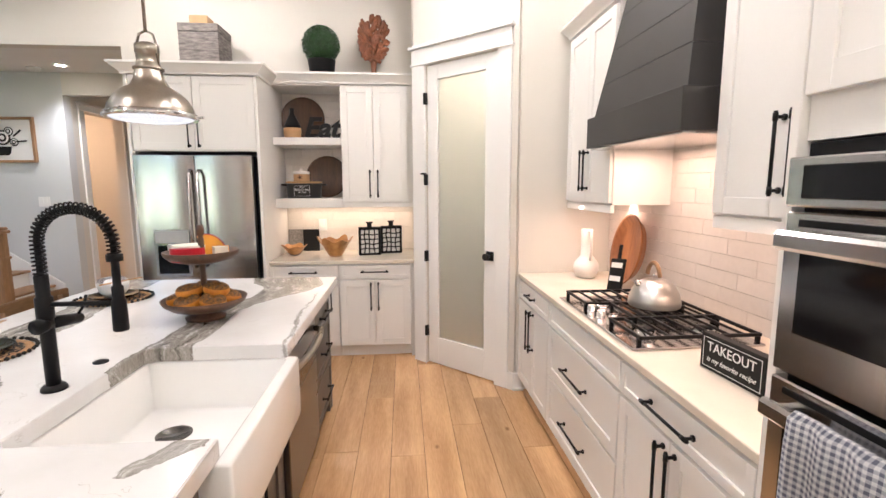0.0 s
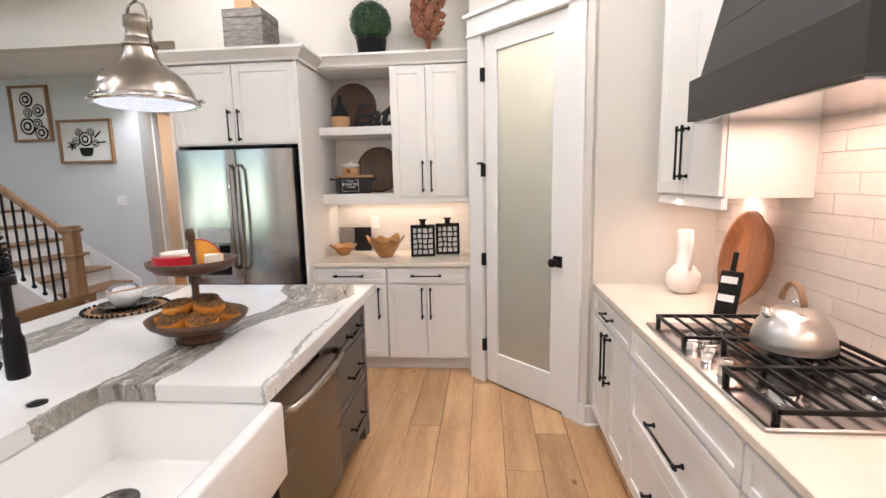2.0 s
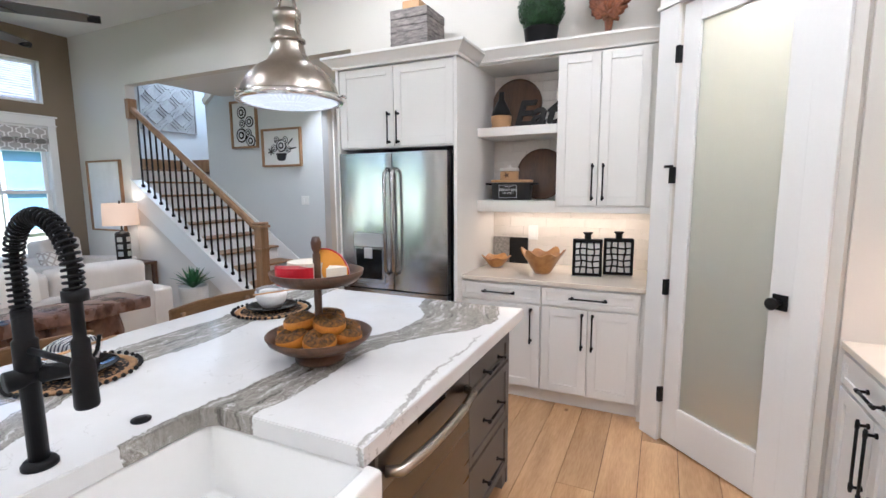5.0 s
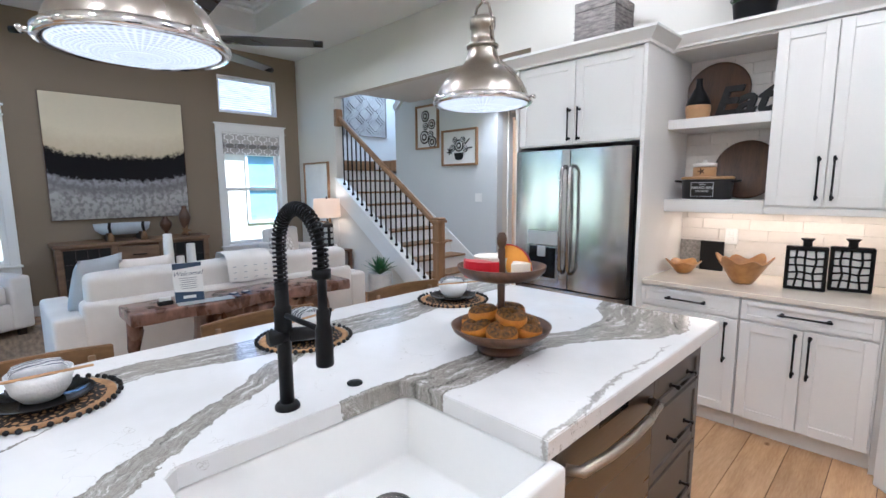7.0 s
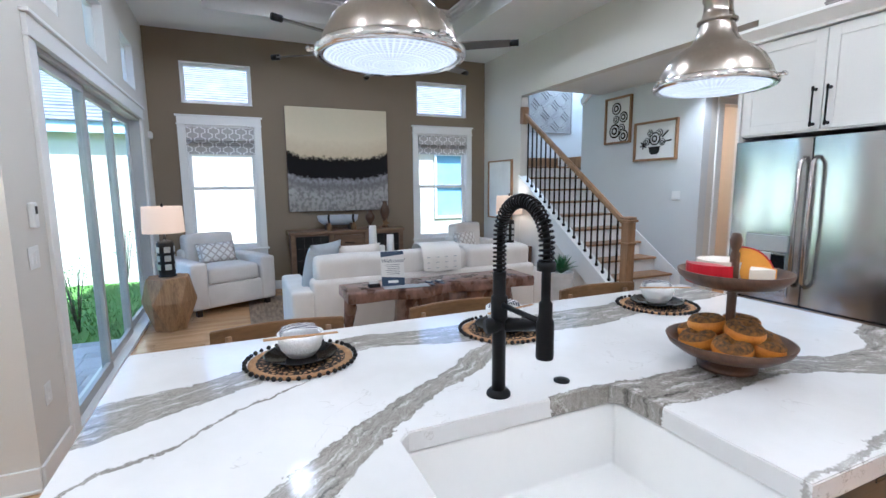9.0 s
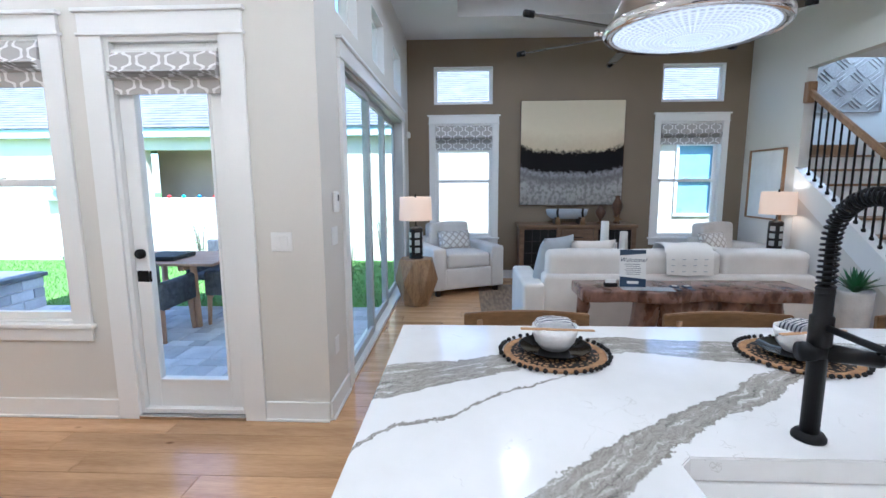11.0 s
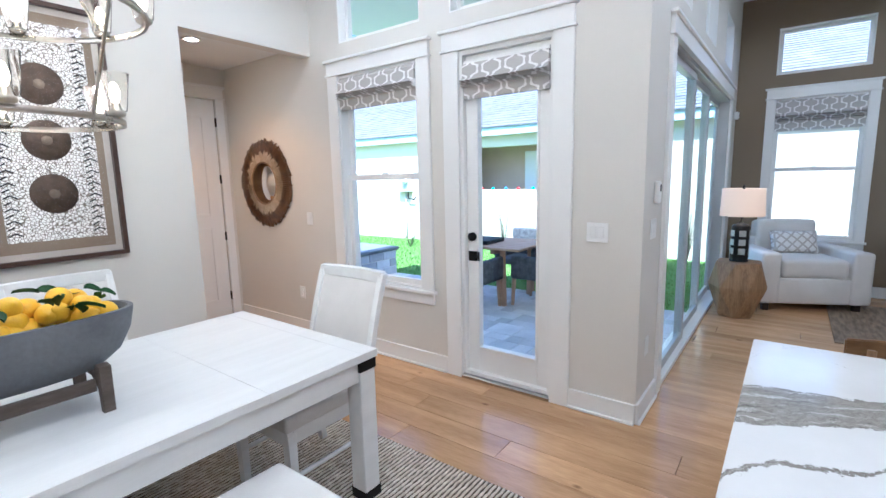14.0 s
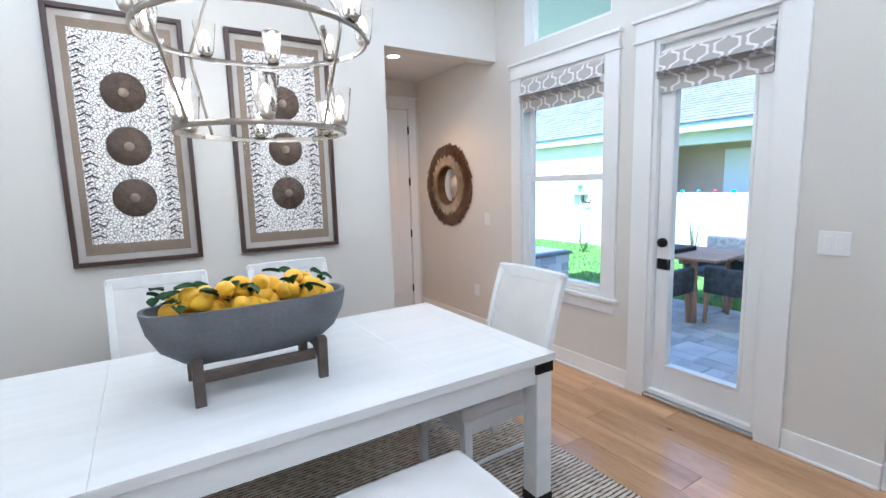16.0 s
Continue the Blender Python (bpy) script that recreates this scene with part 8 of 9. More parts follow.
low = pmath("MULTIPLY", pmath("LESS_THAN", lev_, 0.325), pmath("MULTIPLY", p_r2.outputs[0], 0.7))
p_nt.links.new(low, p_mx.inputs[0])
p_nt.links.new(p_rp.outputs[0], p_mx.inputs[6])
p_nt.links.new(p_mx.outputs[2], p_nt.nodes["Principled BSDF"].inputs["Base Color"])
p_nt.nodes["Principled BSDF"].inputs["Roughness"].default_value = 0.75
p_nt.nodes["Principled BSDF"].inputs["Specular IOR Level"].default_value = 0.15
pc = thing("abstract_painting", "large abstract canvas in cream, black and grey", "painting", (XTV, 2.23, 1.12))
b = bx(XTV + 0.004, XTV + 0.05, 1.485, 2.975, 1.12, 2.62, 0.003)
part("canvas", b, pm, pc)
for z0, z1, y0, y1 in ((1.115, 1.125, 1.48, 2.98), (2.615, 2.625, 1.48, 2.98), (1.115, 2.625, 1.478, 1.486), (1.115, 2.625, 2.974, 2.982)):
    part("canvas_edge", bx(XTV + 0.003, XTV + 0.044, y0, y1, z0, z1), M["walnut"], pc)
# coffee table vases and rug
ctb = thing("coffee_table", "low wooden coffee table in front of the sofa", "coffee table", (-5.55, 2.4, 0))
part("top", bx(-5.80, -5.30, 1.9, 3.1, 0.38, 0.42, 0.008), M["walnut"], ctb)
for x in (-5.75, -5.35):
    for y in (1.95, 3.05):
        part("leg", bx(x - 0.03, x + 0.03, y - 0.03, y + 0.03, 0.012, 0.379, 0.004), M["walnut"], ctb)
for y, h, r in ((2.29, 0.59, 0.062), (2.51, 0.47, 0.062), (2.40, 0.34, 0.055)):
    v = thing("floor_vase", "slim matt white ceramic vase", "vase", (-5.52, y, 0.42), "white vases")
    part("body", lathe([(r, 0.421), (r * 1.02, 0.43), (r * 0.78, 0.42 + h * 0.6), (r * 0.7, 0.42 + h), (r * 0.62, 0.42 + h), (r * 0.6, 0.42 + h * 0.7), (0.0, 0.42 + h * 0.7)], 28, (-5.52, y, 0)), M["ceramic"], v)
rgm = mat("grey_brown_woven_rug", (0.34, 0.25, 0.16), (0.12, 0.085, 0.055), 0.95, scale=5, fine=90, bump=0.6, stretch=(1, 5, 1))
rg = thing("living_rug", "grey-brown woven living room rug", "rug", (-5.9, 2.5, 0))
part("weave", bx(-6.60, -5.05, 0.85, 4.1, 0.0005, 0.012, 0.004), rgm, rg)
# potted agave
pl = thing("potted_agave", "green agave in a white ceramic pot", "plant", (-4.60, 4.42, 0))
part("pot", lathe([(0.13, 0.001), (0.135, 0.02), (0.15, 0.40), (0.152, 0.42), (0.138, 0.42), (0.13, 0.36), (0.0, 0.36)], 32, (-4.60, 4.42, 0)), mat("white_washed_pot", (0.68, 0.69, 0.68), (0.55, 0.56, 0.55), 0.7, scale=8, fine=60, bump=0.3), pl)
b = bmesh.new()
rnd = random.Random(3)
for i in range(34):
    a = i * 2.399
    el_ = radians(18 + 65 * (i / 34))
    ln = rnd.uniform(0.19, 0.27)
    d = Vector((math.cos(a), math.sin(a), 0))
    s_ = Vector((-d.y, d.x, 0))
    base_ = Vector((-4.60, 4.42, 0.40))
    prev = None
    for k in range(6):
        f = k / 5
        p = base_ + d * (0.02 + ln * f * math.cos(el_)) + Vector((0, 0, ln * f * math.sin(el_) + 0.02 * math.sin(f * 3) * math.cos(el_)))
        w = 0.026 * (1 - f) ** 0.7 * (0.55 + 1.2 * f * (1 - f) * 2) + 0.0008
        row = [b.verts.new(p - s_ * w + Vector((0, 0, w * 0.5))), b.verts.new(p), b.verts.new(p + s_ * w + Vector((0, 0, w * 0.5)))]
        if prev:
            for j in range(2):
                b.faces.new((prev[j], prev[j + 1], row[j + 1], row[j]))
        prev = row
part("leaves", smooth(b, 60), mat("agave_green", (0.05, 0.17, 0.06), (0.03, 0.10, 0.04), 0.4, scale=12), pl)
# ceiling fan
fn = thing("ceiling_fan", "large brushed nickel ceiling fan with slim blades", "ceiling fan", (-4.38, 2.19, 2.75))
FC = Vector((-4.38, 2.19, 2.75))
part("downrod", rod((FC.x, FC.y, 2.80), (FC.x, FC.y, 3.84), 0.014, 12), M["nickel"], fn)
part("canopy", lathe([(0.08, 3.78), (0.08, 3.849)], 24, (FC.x, FC.y, 0)), M["nickel"], fn)
part("motor", lathe([(0.06, 2.65), (0.13, 2.67), (0.145, 2.73), (0.12, 2.80), (0.03, 2.84)], 32, (FC.x, FC.y, 0)), M["nickel"], fn)
for i in range(6):
    a = radians(-4 + 60 * i)
    d = Vector((math.cos(a), math.sin(a), 0))
    s_ = Vector((-d.y, d.x, -0.25)).normalized()
    b = bmesh.new()
    n_ = d.cross(s_)
    g = [[b.verts.new(FC + d * r + s_ * w * u + n_ * h * 0.006) for u, h in ((-1, -1), (1, -1), (1, 1), (-1, 1))] for r, w in ((0.12, 0.04), (0.6, 0.065), (1.13, 0.05))]
    for p, q in zip(g, g[1:]):
        for j in range(4):
            b.faces.new((p[j], p[(j + 1) % 4], q[(j + 1) % 4], q[j]))
    b.faces.new(g[0])
    b.faces.new(g[-1][::-1])
    bmesh.ops.recalc_face_normals(b, faces=b.faces[:])
    bl = part("blade", b, M["darksteel"], fn)
    part("blade_tip", rod(FC + d * 1.12, FC + d * 1.2, 0.028, 12), M["black"], bl, "black blade tip")
# ---- dining room ----
M["whitewash"] = mat("white_painted_wood", (0.78, 0.78, 0.76), (0.72, 0.72, 0.70), 0.5, scale=4, fine=40, bump=0.15, stretch=(0.6, 5, 5))
M["seatcloth"] = mat("off_white_seat_linen", (0.72, 0.70, 0.67), (0.66, 0.64, 0.61), 0.95, scale=8, fine=220, bump=0.3)
DT = 0.72
dt = thing("dining_table", "white painted wooden dining table with black metal corners", "dining table", (-0.35, -1.52, 0))
for k, (a, c) in enumerate(((-1.44, -0.90), (-0.8992, 0.20), (0.2008, 0.75))):
    part("tabletop_leaf", bx(a, c, -2.07, -0.97, DT - 0.035, DT, 0.0012), M["whitewash"], dt)
part("breadboard_groove", bx(-1.355, -1.35, -2.06, -0.98, DT - 0.002, DT + 0.0004), M["paper"], dt)
for y in (-2.05, -1.02):
    part("apron", bx(-1.40, 0.71, y, y + 0.03, DT - 0.13, DT - 0.036, 0.002), M["whitewash"], dt)
for x in (-1.42, 0.70):
    part("apron", bx(x, x + 0.03, -2.02, -1.03, DT - 0.13, DT - 0.036, 0.002), M["whitewash"], dt)
for x in (-1.43, 0.65):
    for y in (-2.06, -1.07):
        lg = part("leg", bx(x, x + 0.09, y, y + 0.09, 0.012, DT - 0.037, 0.004), M["whitewash"], dt)
        part("corner_band", bx(x - 0.004, x + 0.094, y - 0.004, y + 0.094, DT - 0.085, DT - 0.037, 0.002), M["black"], lg, "black metal corner band")
        part("foot_cap", bx(x - 0.003, x + 0.093, y - 0.003, y + 0.093, 0.012, 0.06, 0.002), M["black"], lg, "black metal foot cap")

dc = thing("dining_chair", "white painted dining chair with a curved upholstered back", "chair", pose(-1.335, -1.39, 0), "dining chairs", local=True)
sc_ = cushion(0.46, 0.46, 0.07, 0.02)
sc_.transform(Matrix.Translation((0.03, 0, 0.41)))
part("seat", sc_, M["seatcloth"], dc)
part("seat_rail", ring(Matrix(((1, 0, 0, 0), (0, 0, 1, 0), (0, 1, 0, 0), (0, 0, 0, 1))), -0.20, 0.25, 0.345, 0.412, -0.22, 0.22, 0.03), M["whitewash"], dc)
for y in (-0.2, 0.2):
    part("leg", prism([(0.205, 0.012), (0.24, 0.012), (0.25, 0.40), (0.205, 0.40)], 0.045, "y", y - 0.0225, 0.003), M["whitewash"], dc)
    part("leg", prism([(-0.27, 0.012), (-0.235, 0.012), (-0.17, 0.40), (-0.215, 0.42)], 0.04, "y", y - 0.02, 0.003), M["whitewash"], dc)


def back_at(s):
    """The chair back's lean and bow, from the seat (s = 0) up to the top rail (s = 1)."""
    return -0.205 - 0.10 * s - 0.055 * s * s, 0.42 + 0.575 * s


for y, s_ in ((-0.225, -1), (0.225, 1)):
    pts = [back_at(i / 8) for i in range(9)]
    out = [(x - 0.018, z) for x, z in pts] + [(x + 0.018, z) for x, z in pts[::-1]]
    part("back_post", prism(out, 0.035, "y", y - 0.0175, 0.004), M["whitewash"], dc)
b = bmesh.new()
g = []
for i in range(11):
    y = -0.21 + 0.42 * i / 10
    bow = -0.025 * (1 - (y / 0.21) ** 2)
    g.append([b.verts.new((back_at(s)[0] + bow + d, y, back_at(s)[1])) for s, d in ((0.16, -0.012), (0.4, -0.014), (0.7, -0.014), (0.93, -0.012), (0.93, 0.004), (0.7, 0.006), (0.4, 0.006), (0.16, 0.004))])
for p, q in zip(g, g[1:]):
    for j in range(8):
        b.faces.new((p[j], p[(j + 1) % 8], q[(j + 1) % 8], q[j]))
b.faces.new(g[0])
b.faces.new(g[-1][::-1])
bmesh.ops.recalc_face_normals(b, faces=b.faces[:])
part("back_pad", smooth(b, 50), M["seatcloth"], dc)
for s, t_ in ((0.965, 0.03), (0.13, 0.02)):
    pts = [(back_at(s)[0] - 0.025 * (1 - (y / 0.24) ** 2), y, back_at(s)[1]) for y in [-0.235 + 0.47 * i / 10 for i in range(11)]]
    b = bmesh.new()
    g = [[b.verts.new((x + dx, y, z + dz)) for dx, dz in ((-0.02, -t_), (0.02, -t_), (0.02, t_), (-0.02, t_))] for x, y, z in pts]
    for p, q in zip(g, g[1:]):
        for j in range(4):
            b.faces.new((p[j], p[(j + 1) % 4], q[(j + 1) % 4], q[j]))
    b.faces.new(g[0])
    b.faces.new(g[-1][::-1])
    bmesh.ops.recalc_face_normals(b, faces=b.faces[:])
    bmesh.ops.bevel(b, geom=b.edges[:], offset=0.004, segments=1, affect="EDGES")
    part("top_rail" if s > 0.5 else "lower_rail", b, M["whitewash"], dc)
for y in (-0.12, 0.0, 0.12):
    part("spindle", rod((-0.215, y, 0.41), (-0.222, y, 0.49), 0.012, 8), M["whitewash"], dc)
for y in (-0.2, 0.2):
    part("stretcher", rod((-0.235, y, 0.18), (0.22, y, 0.18), 0.011, 8), M["whitewash"], dc)
copy_thing(dc, pose(-0.72, -2.20, 0, 0, 0, 90))
copy_thing(dc, pose(-0.02, -2.20, 0, 0, 0, 90))
bn = thing("dining_bench", "white upholstered dining bench with rounded corners", "bench", (-0.35, -0.75, 0))
b = cushion(1.10, 0.42, 0.10, 0.02)
b.transform(Matrix.Translation((-0.36, -0.745, 0.37)))
part("seat", b, M["seatcloth"], bn)
part("rail", bx(-0.86, 0.14, -0.92, -0.57, 0.31, 0.372, 0.004), M["whitewash"], bn)
for x in (-0.85, 0.09):
    for y in (-0.91, -0.62):
        part("leg", bx(x, x + 0.04, y, y + 0.04, 0.012, 0.312, 0.003), M["whitewash"], bn)

# ribbed jute rug, row by row
M["rugjute"] = mat("cream_jute_braid", (0.82, 0.75, 0.64), (0.50, 0.41, 0.31), 0.95, scale=22, fine=120, bump=0.9, stretch=(1, 1, 1))
dr = thing("dining_rug", "cream and brown ribbed jute rug", "rug", (-0.35, -1.5, 0))
part("backing", bx(-1.79, 1.1, -2.75, -0.33, 0.0006, 0.006), mat("brown_jute_weave", (0.12, 0.085, 0.055), (0.07, 0.05, 0.032), 0.95, scale=30, fine=160, bump=0.6), dr)
b = bmesh.new()
n_r = 104
for i in range(n_r):
    y = -2.735 + 2.40 * i / n_r
    rows_ = []
    for k in range(91):
        x = -1.785 + 2.88 * k / 90
        w = 0.002 * math.sin(k * 2.6 + i * 1.7)
        rows_.append([b.verts.new((x, y + w + 0.0075 * math.cos(a), 0.004 + 0.008 * math.sin(a) + 0.002 * math.sin(k * 3.1 + i) * math.sin(a))) for a in (math.pi, math.pi * 0.72, math.pi * 0.5, math.pi * 0.28, 0)])
    for p, q in zip(rows_, rows_[1:]):
        for j in range(4):
            b.faces.new((p[j], p[j + 1], q[j + 1], q[j]))
bmesh.ops.recalc_face_normals(b, faces=b.faces[:])
tagged(part("braid", b, M["rugjute"], dr), kind="stuff")

# lemon planter
M["zinc"] = mat("grey_concrete", (0.17, 0.18, 0.19), (0.12, 0.125, 0.135), 0.7, scale=7, fine=60, bump=0.2)
M["driftwood"] = mat("grey_brown_weathered_wood", (0.13, 0.10, 0.08), (0.07, 0.052, 0.04), 0.7, scale=4, fine=30, bump=0.3, stretch=(1, 1, 4))
pt = thing("boat_planter", "grey boat-shaped planter on a dark wooden stand", "planter", (-0.3, -1.45, DT))
b = bmesh.new()
n = 40


def oval(k, z, rx, ry):
    return [b.verts.new((-0.30 + rx * math.copysign(abs(math.cos(a)) ** 0.62, math.cos(a)), -1.45 + ry * math.copysign(abs(math.sin(a)) ** 0.75, math.sin(a)), z)) for a in [math.tau * i / n for i in range(n)]]


g = [oval(0, z, rx, ry) for z, rx, ry in ((0.835, 0.19, 0.05), (0.85, 0.25, 0.085), (0.90, 0.315, 0.115), (0.97, 0.352, 0.132), (1.035, 0.366, 0.138), (1.045, 0.366, 0.138), (1.045, 0.350, 0.122), (1.0, 0.34, 0.115), (0.99, 0.05, 0.02))]
for p, q in zip(g, g[1:]):
    for i in range(n):
        b.faces.new((p[i], p[(i + 1) % n], q[(i + 1) % n], q[i]))
b.faces.new(g[0][::-1])
b.faces.new(g[-1])
bmesh.ops.recalc_face_normals(b, faces=b.faces[:])
part("trough", smooth(b, 50), M["zinc"], pt)
for x in (-0.52, -0.09):
    part("stand_foot", prism([(-1.60, DT + 0.001), (-1.575, DT + 0.001), (-1.57, 0.80), (-1.52, 0.835), (-1.38, 0.835), (-1.33, 0.80), (-1.325, DT + 0.001), (-1.30, DT + 0.001), (-1.295, 0.88), (-1.33, 0.885), (-1.36, 0.85), (-1.54, 0.85), (-1.57, 0.885), (-1.605, 0.88)], 0.035, "x", x - 0.0175, 0.002), M["driftwood"], pt, "dark wooden stand foot")
for y in (-1.55, -1.35):
    part("stand_rail", bx(-0.503, -0.107, y - 0.012, y + 0.012, 0.79, 0.83, 0.003), M["driftwood"], pt)
M["lemon"] = mat("yellow_lemon_peel", (0.90, 0.56, 0.015), (0.80, 0.44, 0.01), 0.42, scale=20, fine=190, bump=0.35)
M["lemonleaf"] = mat("lemon_leaf_green", (0.020, 0.078, 0.015), (0.009, 0.038, 0.008), 0.5, scale=14, spec=0.25)
rnd = random.Random(12)
lem = thing("lemon", "ripe yellow lemon in the planter", "lemon", (0, 0, 0), "lemons", local=True)
part("fruit", lathe([(0.0, -0.043), (0.006, -0.042), (0.012, -0.036), (0.026, -0.026), (0.033, -0.01), (0.034, 0.004), (0.029, 0.02), (0.018, 0.032), (0.009, 0.038), (0.006, 0.043), (0.0, 0.044)], 20), M["lemon"], lem)
spots = []
for layer, (zc, cnt) in enumerate(((1.03, 16), (1.065, 15), (1.095, 8))):
    for i in range(cnt):
        x = -0.30 + (0.30 - 0.03 * layer) * (-1 + 2 * (i + 0.5) / cnt) + rnd.uniform(-0.012, 0.012)
        spots.append((x, -1.45 + rnd.uniform(-0.085, 0.085) * (1 - 0.2 * layer), zc + rnd.uniform(-0.01, 0.012)))
for k, (x, y, z) in enumerate(spots):
    m = pose(x, y, z, rnd.uniform(50, 130), rnd.uniform(-30, 30), rnd.uniform(0, 360))
    if k == 0:
        lem.matrix_basis = m
    else:
        copy_thing(lem, m)
lf = thing("lemon_foliage", "dark green lemon leaves among the fruit", "leaves", (-0.3, -1.45, 1.04))
for k in range(46):
    b = bmesh.new()
    ln, wd = rnd.uniform(0.05, 0.075), rnd.uniform(0.016, 0.022)
    prev = None
    for i in range(6):
        f = i / 5
        w = wd * math.sin(math.pi * min(1, f * 0.93 + 0.04)) ** 0.8 + 0.0006
        row = [b.verts.new((ln * f, s * w, 0.010 * abs(s) - 0.02 * f * f)) for s in (-1, 0, 1)]
        if prev:
            for j in range(2):
                b.faces.new((prev[j], row[j], row[j + 1], prev[j + 1]))
        prev = row
    x = -0.30 + rnd.uniform(-0.35, 0.35)
    b.transform(pose(x, -1.45 + rnd.uniform(-0.10, 0.10), rnd.uniform(1.05, 1.12), rnd.uniform(-40, 40), rnd.uniform(-50, 15), rnd.uniform(0, 360)))
    part("leaf", smooth(b, 80), M["lemonleaf"], lf)

# chandelier
M["cupglass"] = glass("seeded_clear_glass", (1.0, 0.985, 0.96), 0.10, 1.06, 0.99)
M["filament"] = glow("lit_filament_bulb", (1.0, 0.80, 0.52), 3.0)
CX, CY = -0.46, -1.745
chn = thing("chandelier", "two-tier brushed nickel ring chandelier with glass shades", "chandelier", (CX, CY, 1.66))


def hoop(r, z, tall=0.022, wide=0.012):
    return lathe([(r - wide / 2, z - tall / 2), (r + wide / 2, z - tall / 2), (r + wide / 2, z + tall / 2), (r - wide / 2, z + tall / 2), (r - wide / 2, z - tall / 2)], 64, (CX, CY, 0), None, False)


part("upper_ring", hoop(0.455, 2.085), M["nickel"], chn)
part("lower_ring", hoop(0.345, 1.70), M["nickel"], chn)
for i in range(4):
    a = math.tau * i / 4 + 0.5
    c, s = math.cos(a), math.sin(a)
    part("strut", tube([(CX + 0.345 * c, CY + 0.345 * s, 1.70), (CX + 0.452 * c, CY + 0.452 * s, 2.04), (CX + 0.455 * c, CY + 0.455 * s, 2.095), (CX + 0.02 * c, CY + 0.02 * s, 2.72)], 0.0065, 8), M["nickel"], chn)
part("hub", lathe([(0.03, 2.68), (0.035, 2.70), (0.035, 2.76), (0.012, 2.78), (0.012, H - 0.03), (0.07, H - 0.028), (0.07, H - 0.001)], 20, (CX, CY, 0)), M["nickel"], chn)
cnt = 0
for r, z, n_c, off in ((0.455, 2.095, 9, 0.15), (0.345, 1.71, 6, 0.35)):
    for i in range(n_c):
        a = math.tau * i / n_c + off
        x, y = CX + r * math.cos(a), CY + r * math.sin(a)
        hld = part("lamp_holder", lathe([(0.014, z), (0.026, z + 0.006), (0.03, z + 0.012), (0.03, z + 0.022), (0.02, z + 0.026), (0.014, z + 0.05)], 16, (x, y, 0)), M["nickel"], chn)
        sh = part("glass_shade", lathe([(0.028, z + 0.022), (0.034, z + 0.024), (0.051, z + 0.155), (0.049, z + 0.155), (0.032, z + 0.028), (0.028, z + 0.024)], 20, (x, y, 0), None, False), M["cupglass"], hld, "clear seeded glass shade")
        sh.visible_shadow = False
        part("bulb", lathe([(0.008, z + 0.048), (0.016, z + 0.07), (0.018, z + 0.09), (0.01, z + 0.115), (0.0, z + 0.122)], 12, (x, y, 0)), M["filament"], hld, "lit filament bulb")
        if i % 3 == 0:
            bulb("chandelier_bulb", (x * 0.999, y * 0.999, z + 0.14), 1.5, 0.016, WARM)

# framed textile art
M["darkframe"] = mat("dark_brown_frame", (0.06, 0.03, 0.02), (0.04, 0.02, 0.013), 0.4, scale=5, fine=40)
M["taupemat"] = mat("taupe_mat_board", (0.215, 0.165, 0.115), (0.18, 0.135, 0.093), 0.9, scale=5, fine=100, bump=0.1)
M["palemat"] = mat("pale_mat_board", (0.42, 0.385, 0.335), (0.38, 0.345, 0.30), 0.9)
M["fibre"] = mat("brown_woven_fibre", (0.11, 0.075, 0.05), (0.055, 0.036, 0.024), 0.95, scale=30, fine=120, bump=0.8)
tm = bpy.data.materials.new("black_and_white_bark_cloth")
tm.use_nodes = True
t_nt = tm.node_tree
t_tc, t_v, t_r = t_nt.nodes.new("ShaderNodeTexCoord"), t_nt.nodes.new("ShaderNodeTexVoronoi"), t_nt.nodes.new("ShaderNodeValToRGB")
t_v.feature = "DISTANCE_TO_EDGE"
t_v.inputs["Scale"].default_value = 62
t_nt.links.new(t_tc.outputs["Object"], t_v.inputs["Vector"])
t_r.color_ramp.elements[0].position, t_r.color_ramp.elements[0].color = 0.05, (0.16, 0.13, 0.105, 1)
t_r.color_ramp.elements[1].position, t_r.color_ramp.elements[1].color = 0.12, (0.74, 0.72, 0.67, 1)
t_nt.links.new(t_v.outputs[0], t_r.inputs[0])
t_nt.links.new(t_r.outputs[0], t_nt.nodes["Principled BSDF"].inputs["Base Color"])
t_nt.nodes["Principled BSDF"].inputs["Roughness"].default_value = 0.9
M["bark"] = tm
FA = ("y", YA, 1)
M["artglass"] = glass("picture_glass", (1, 1, 1), 0.0, 1.12)
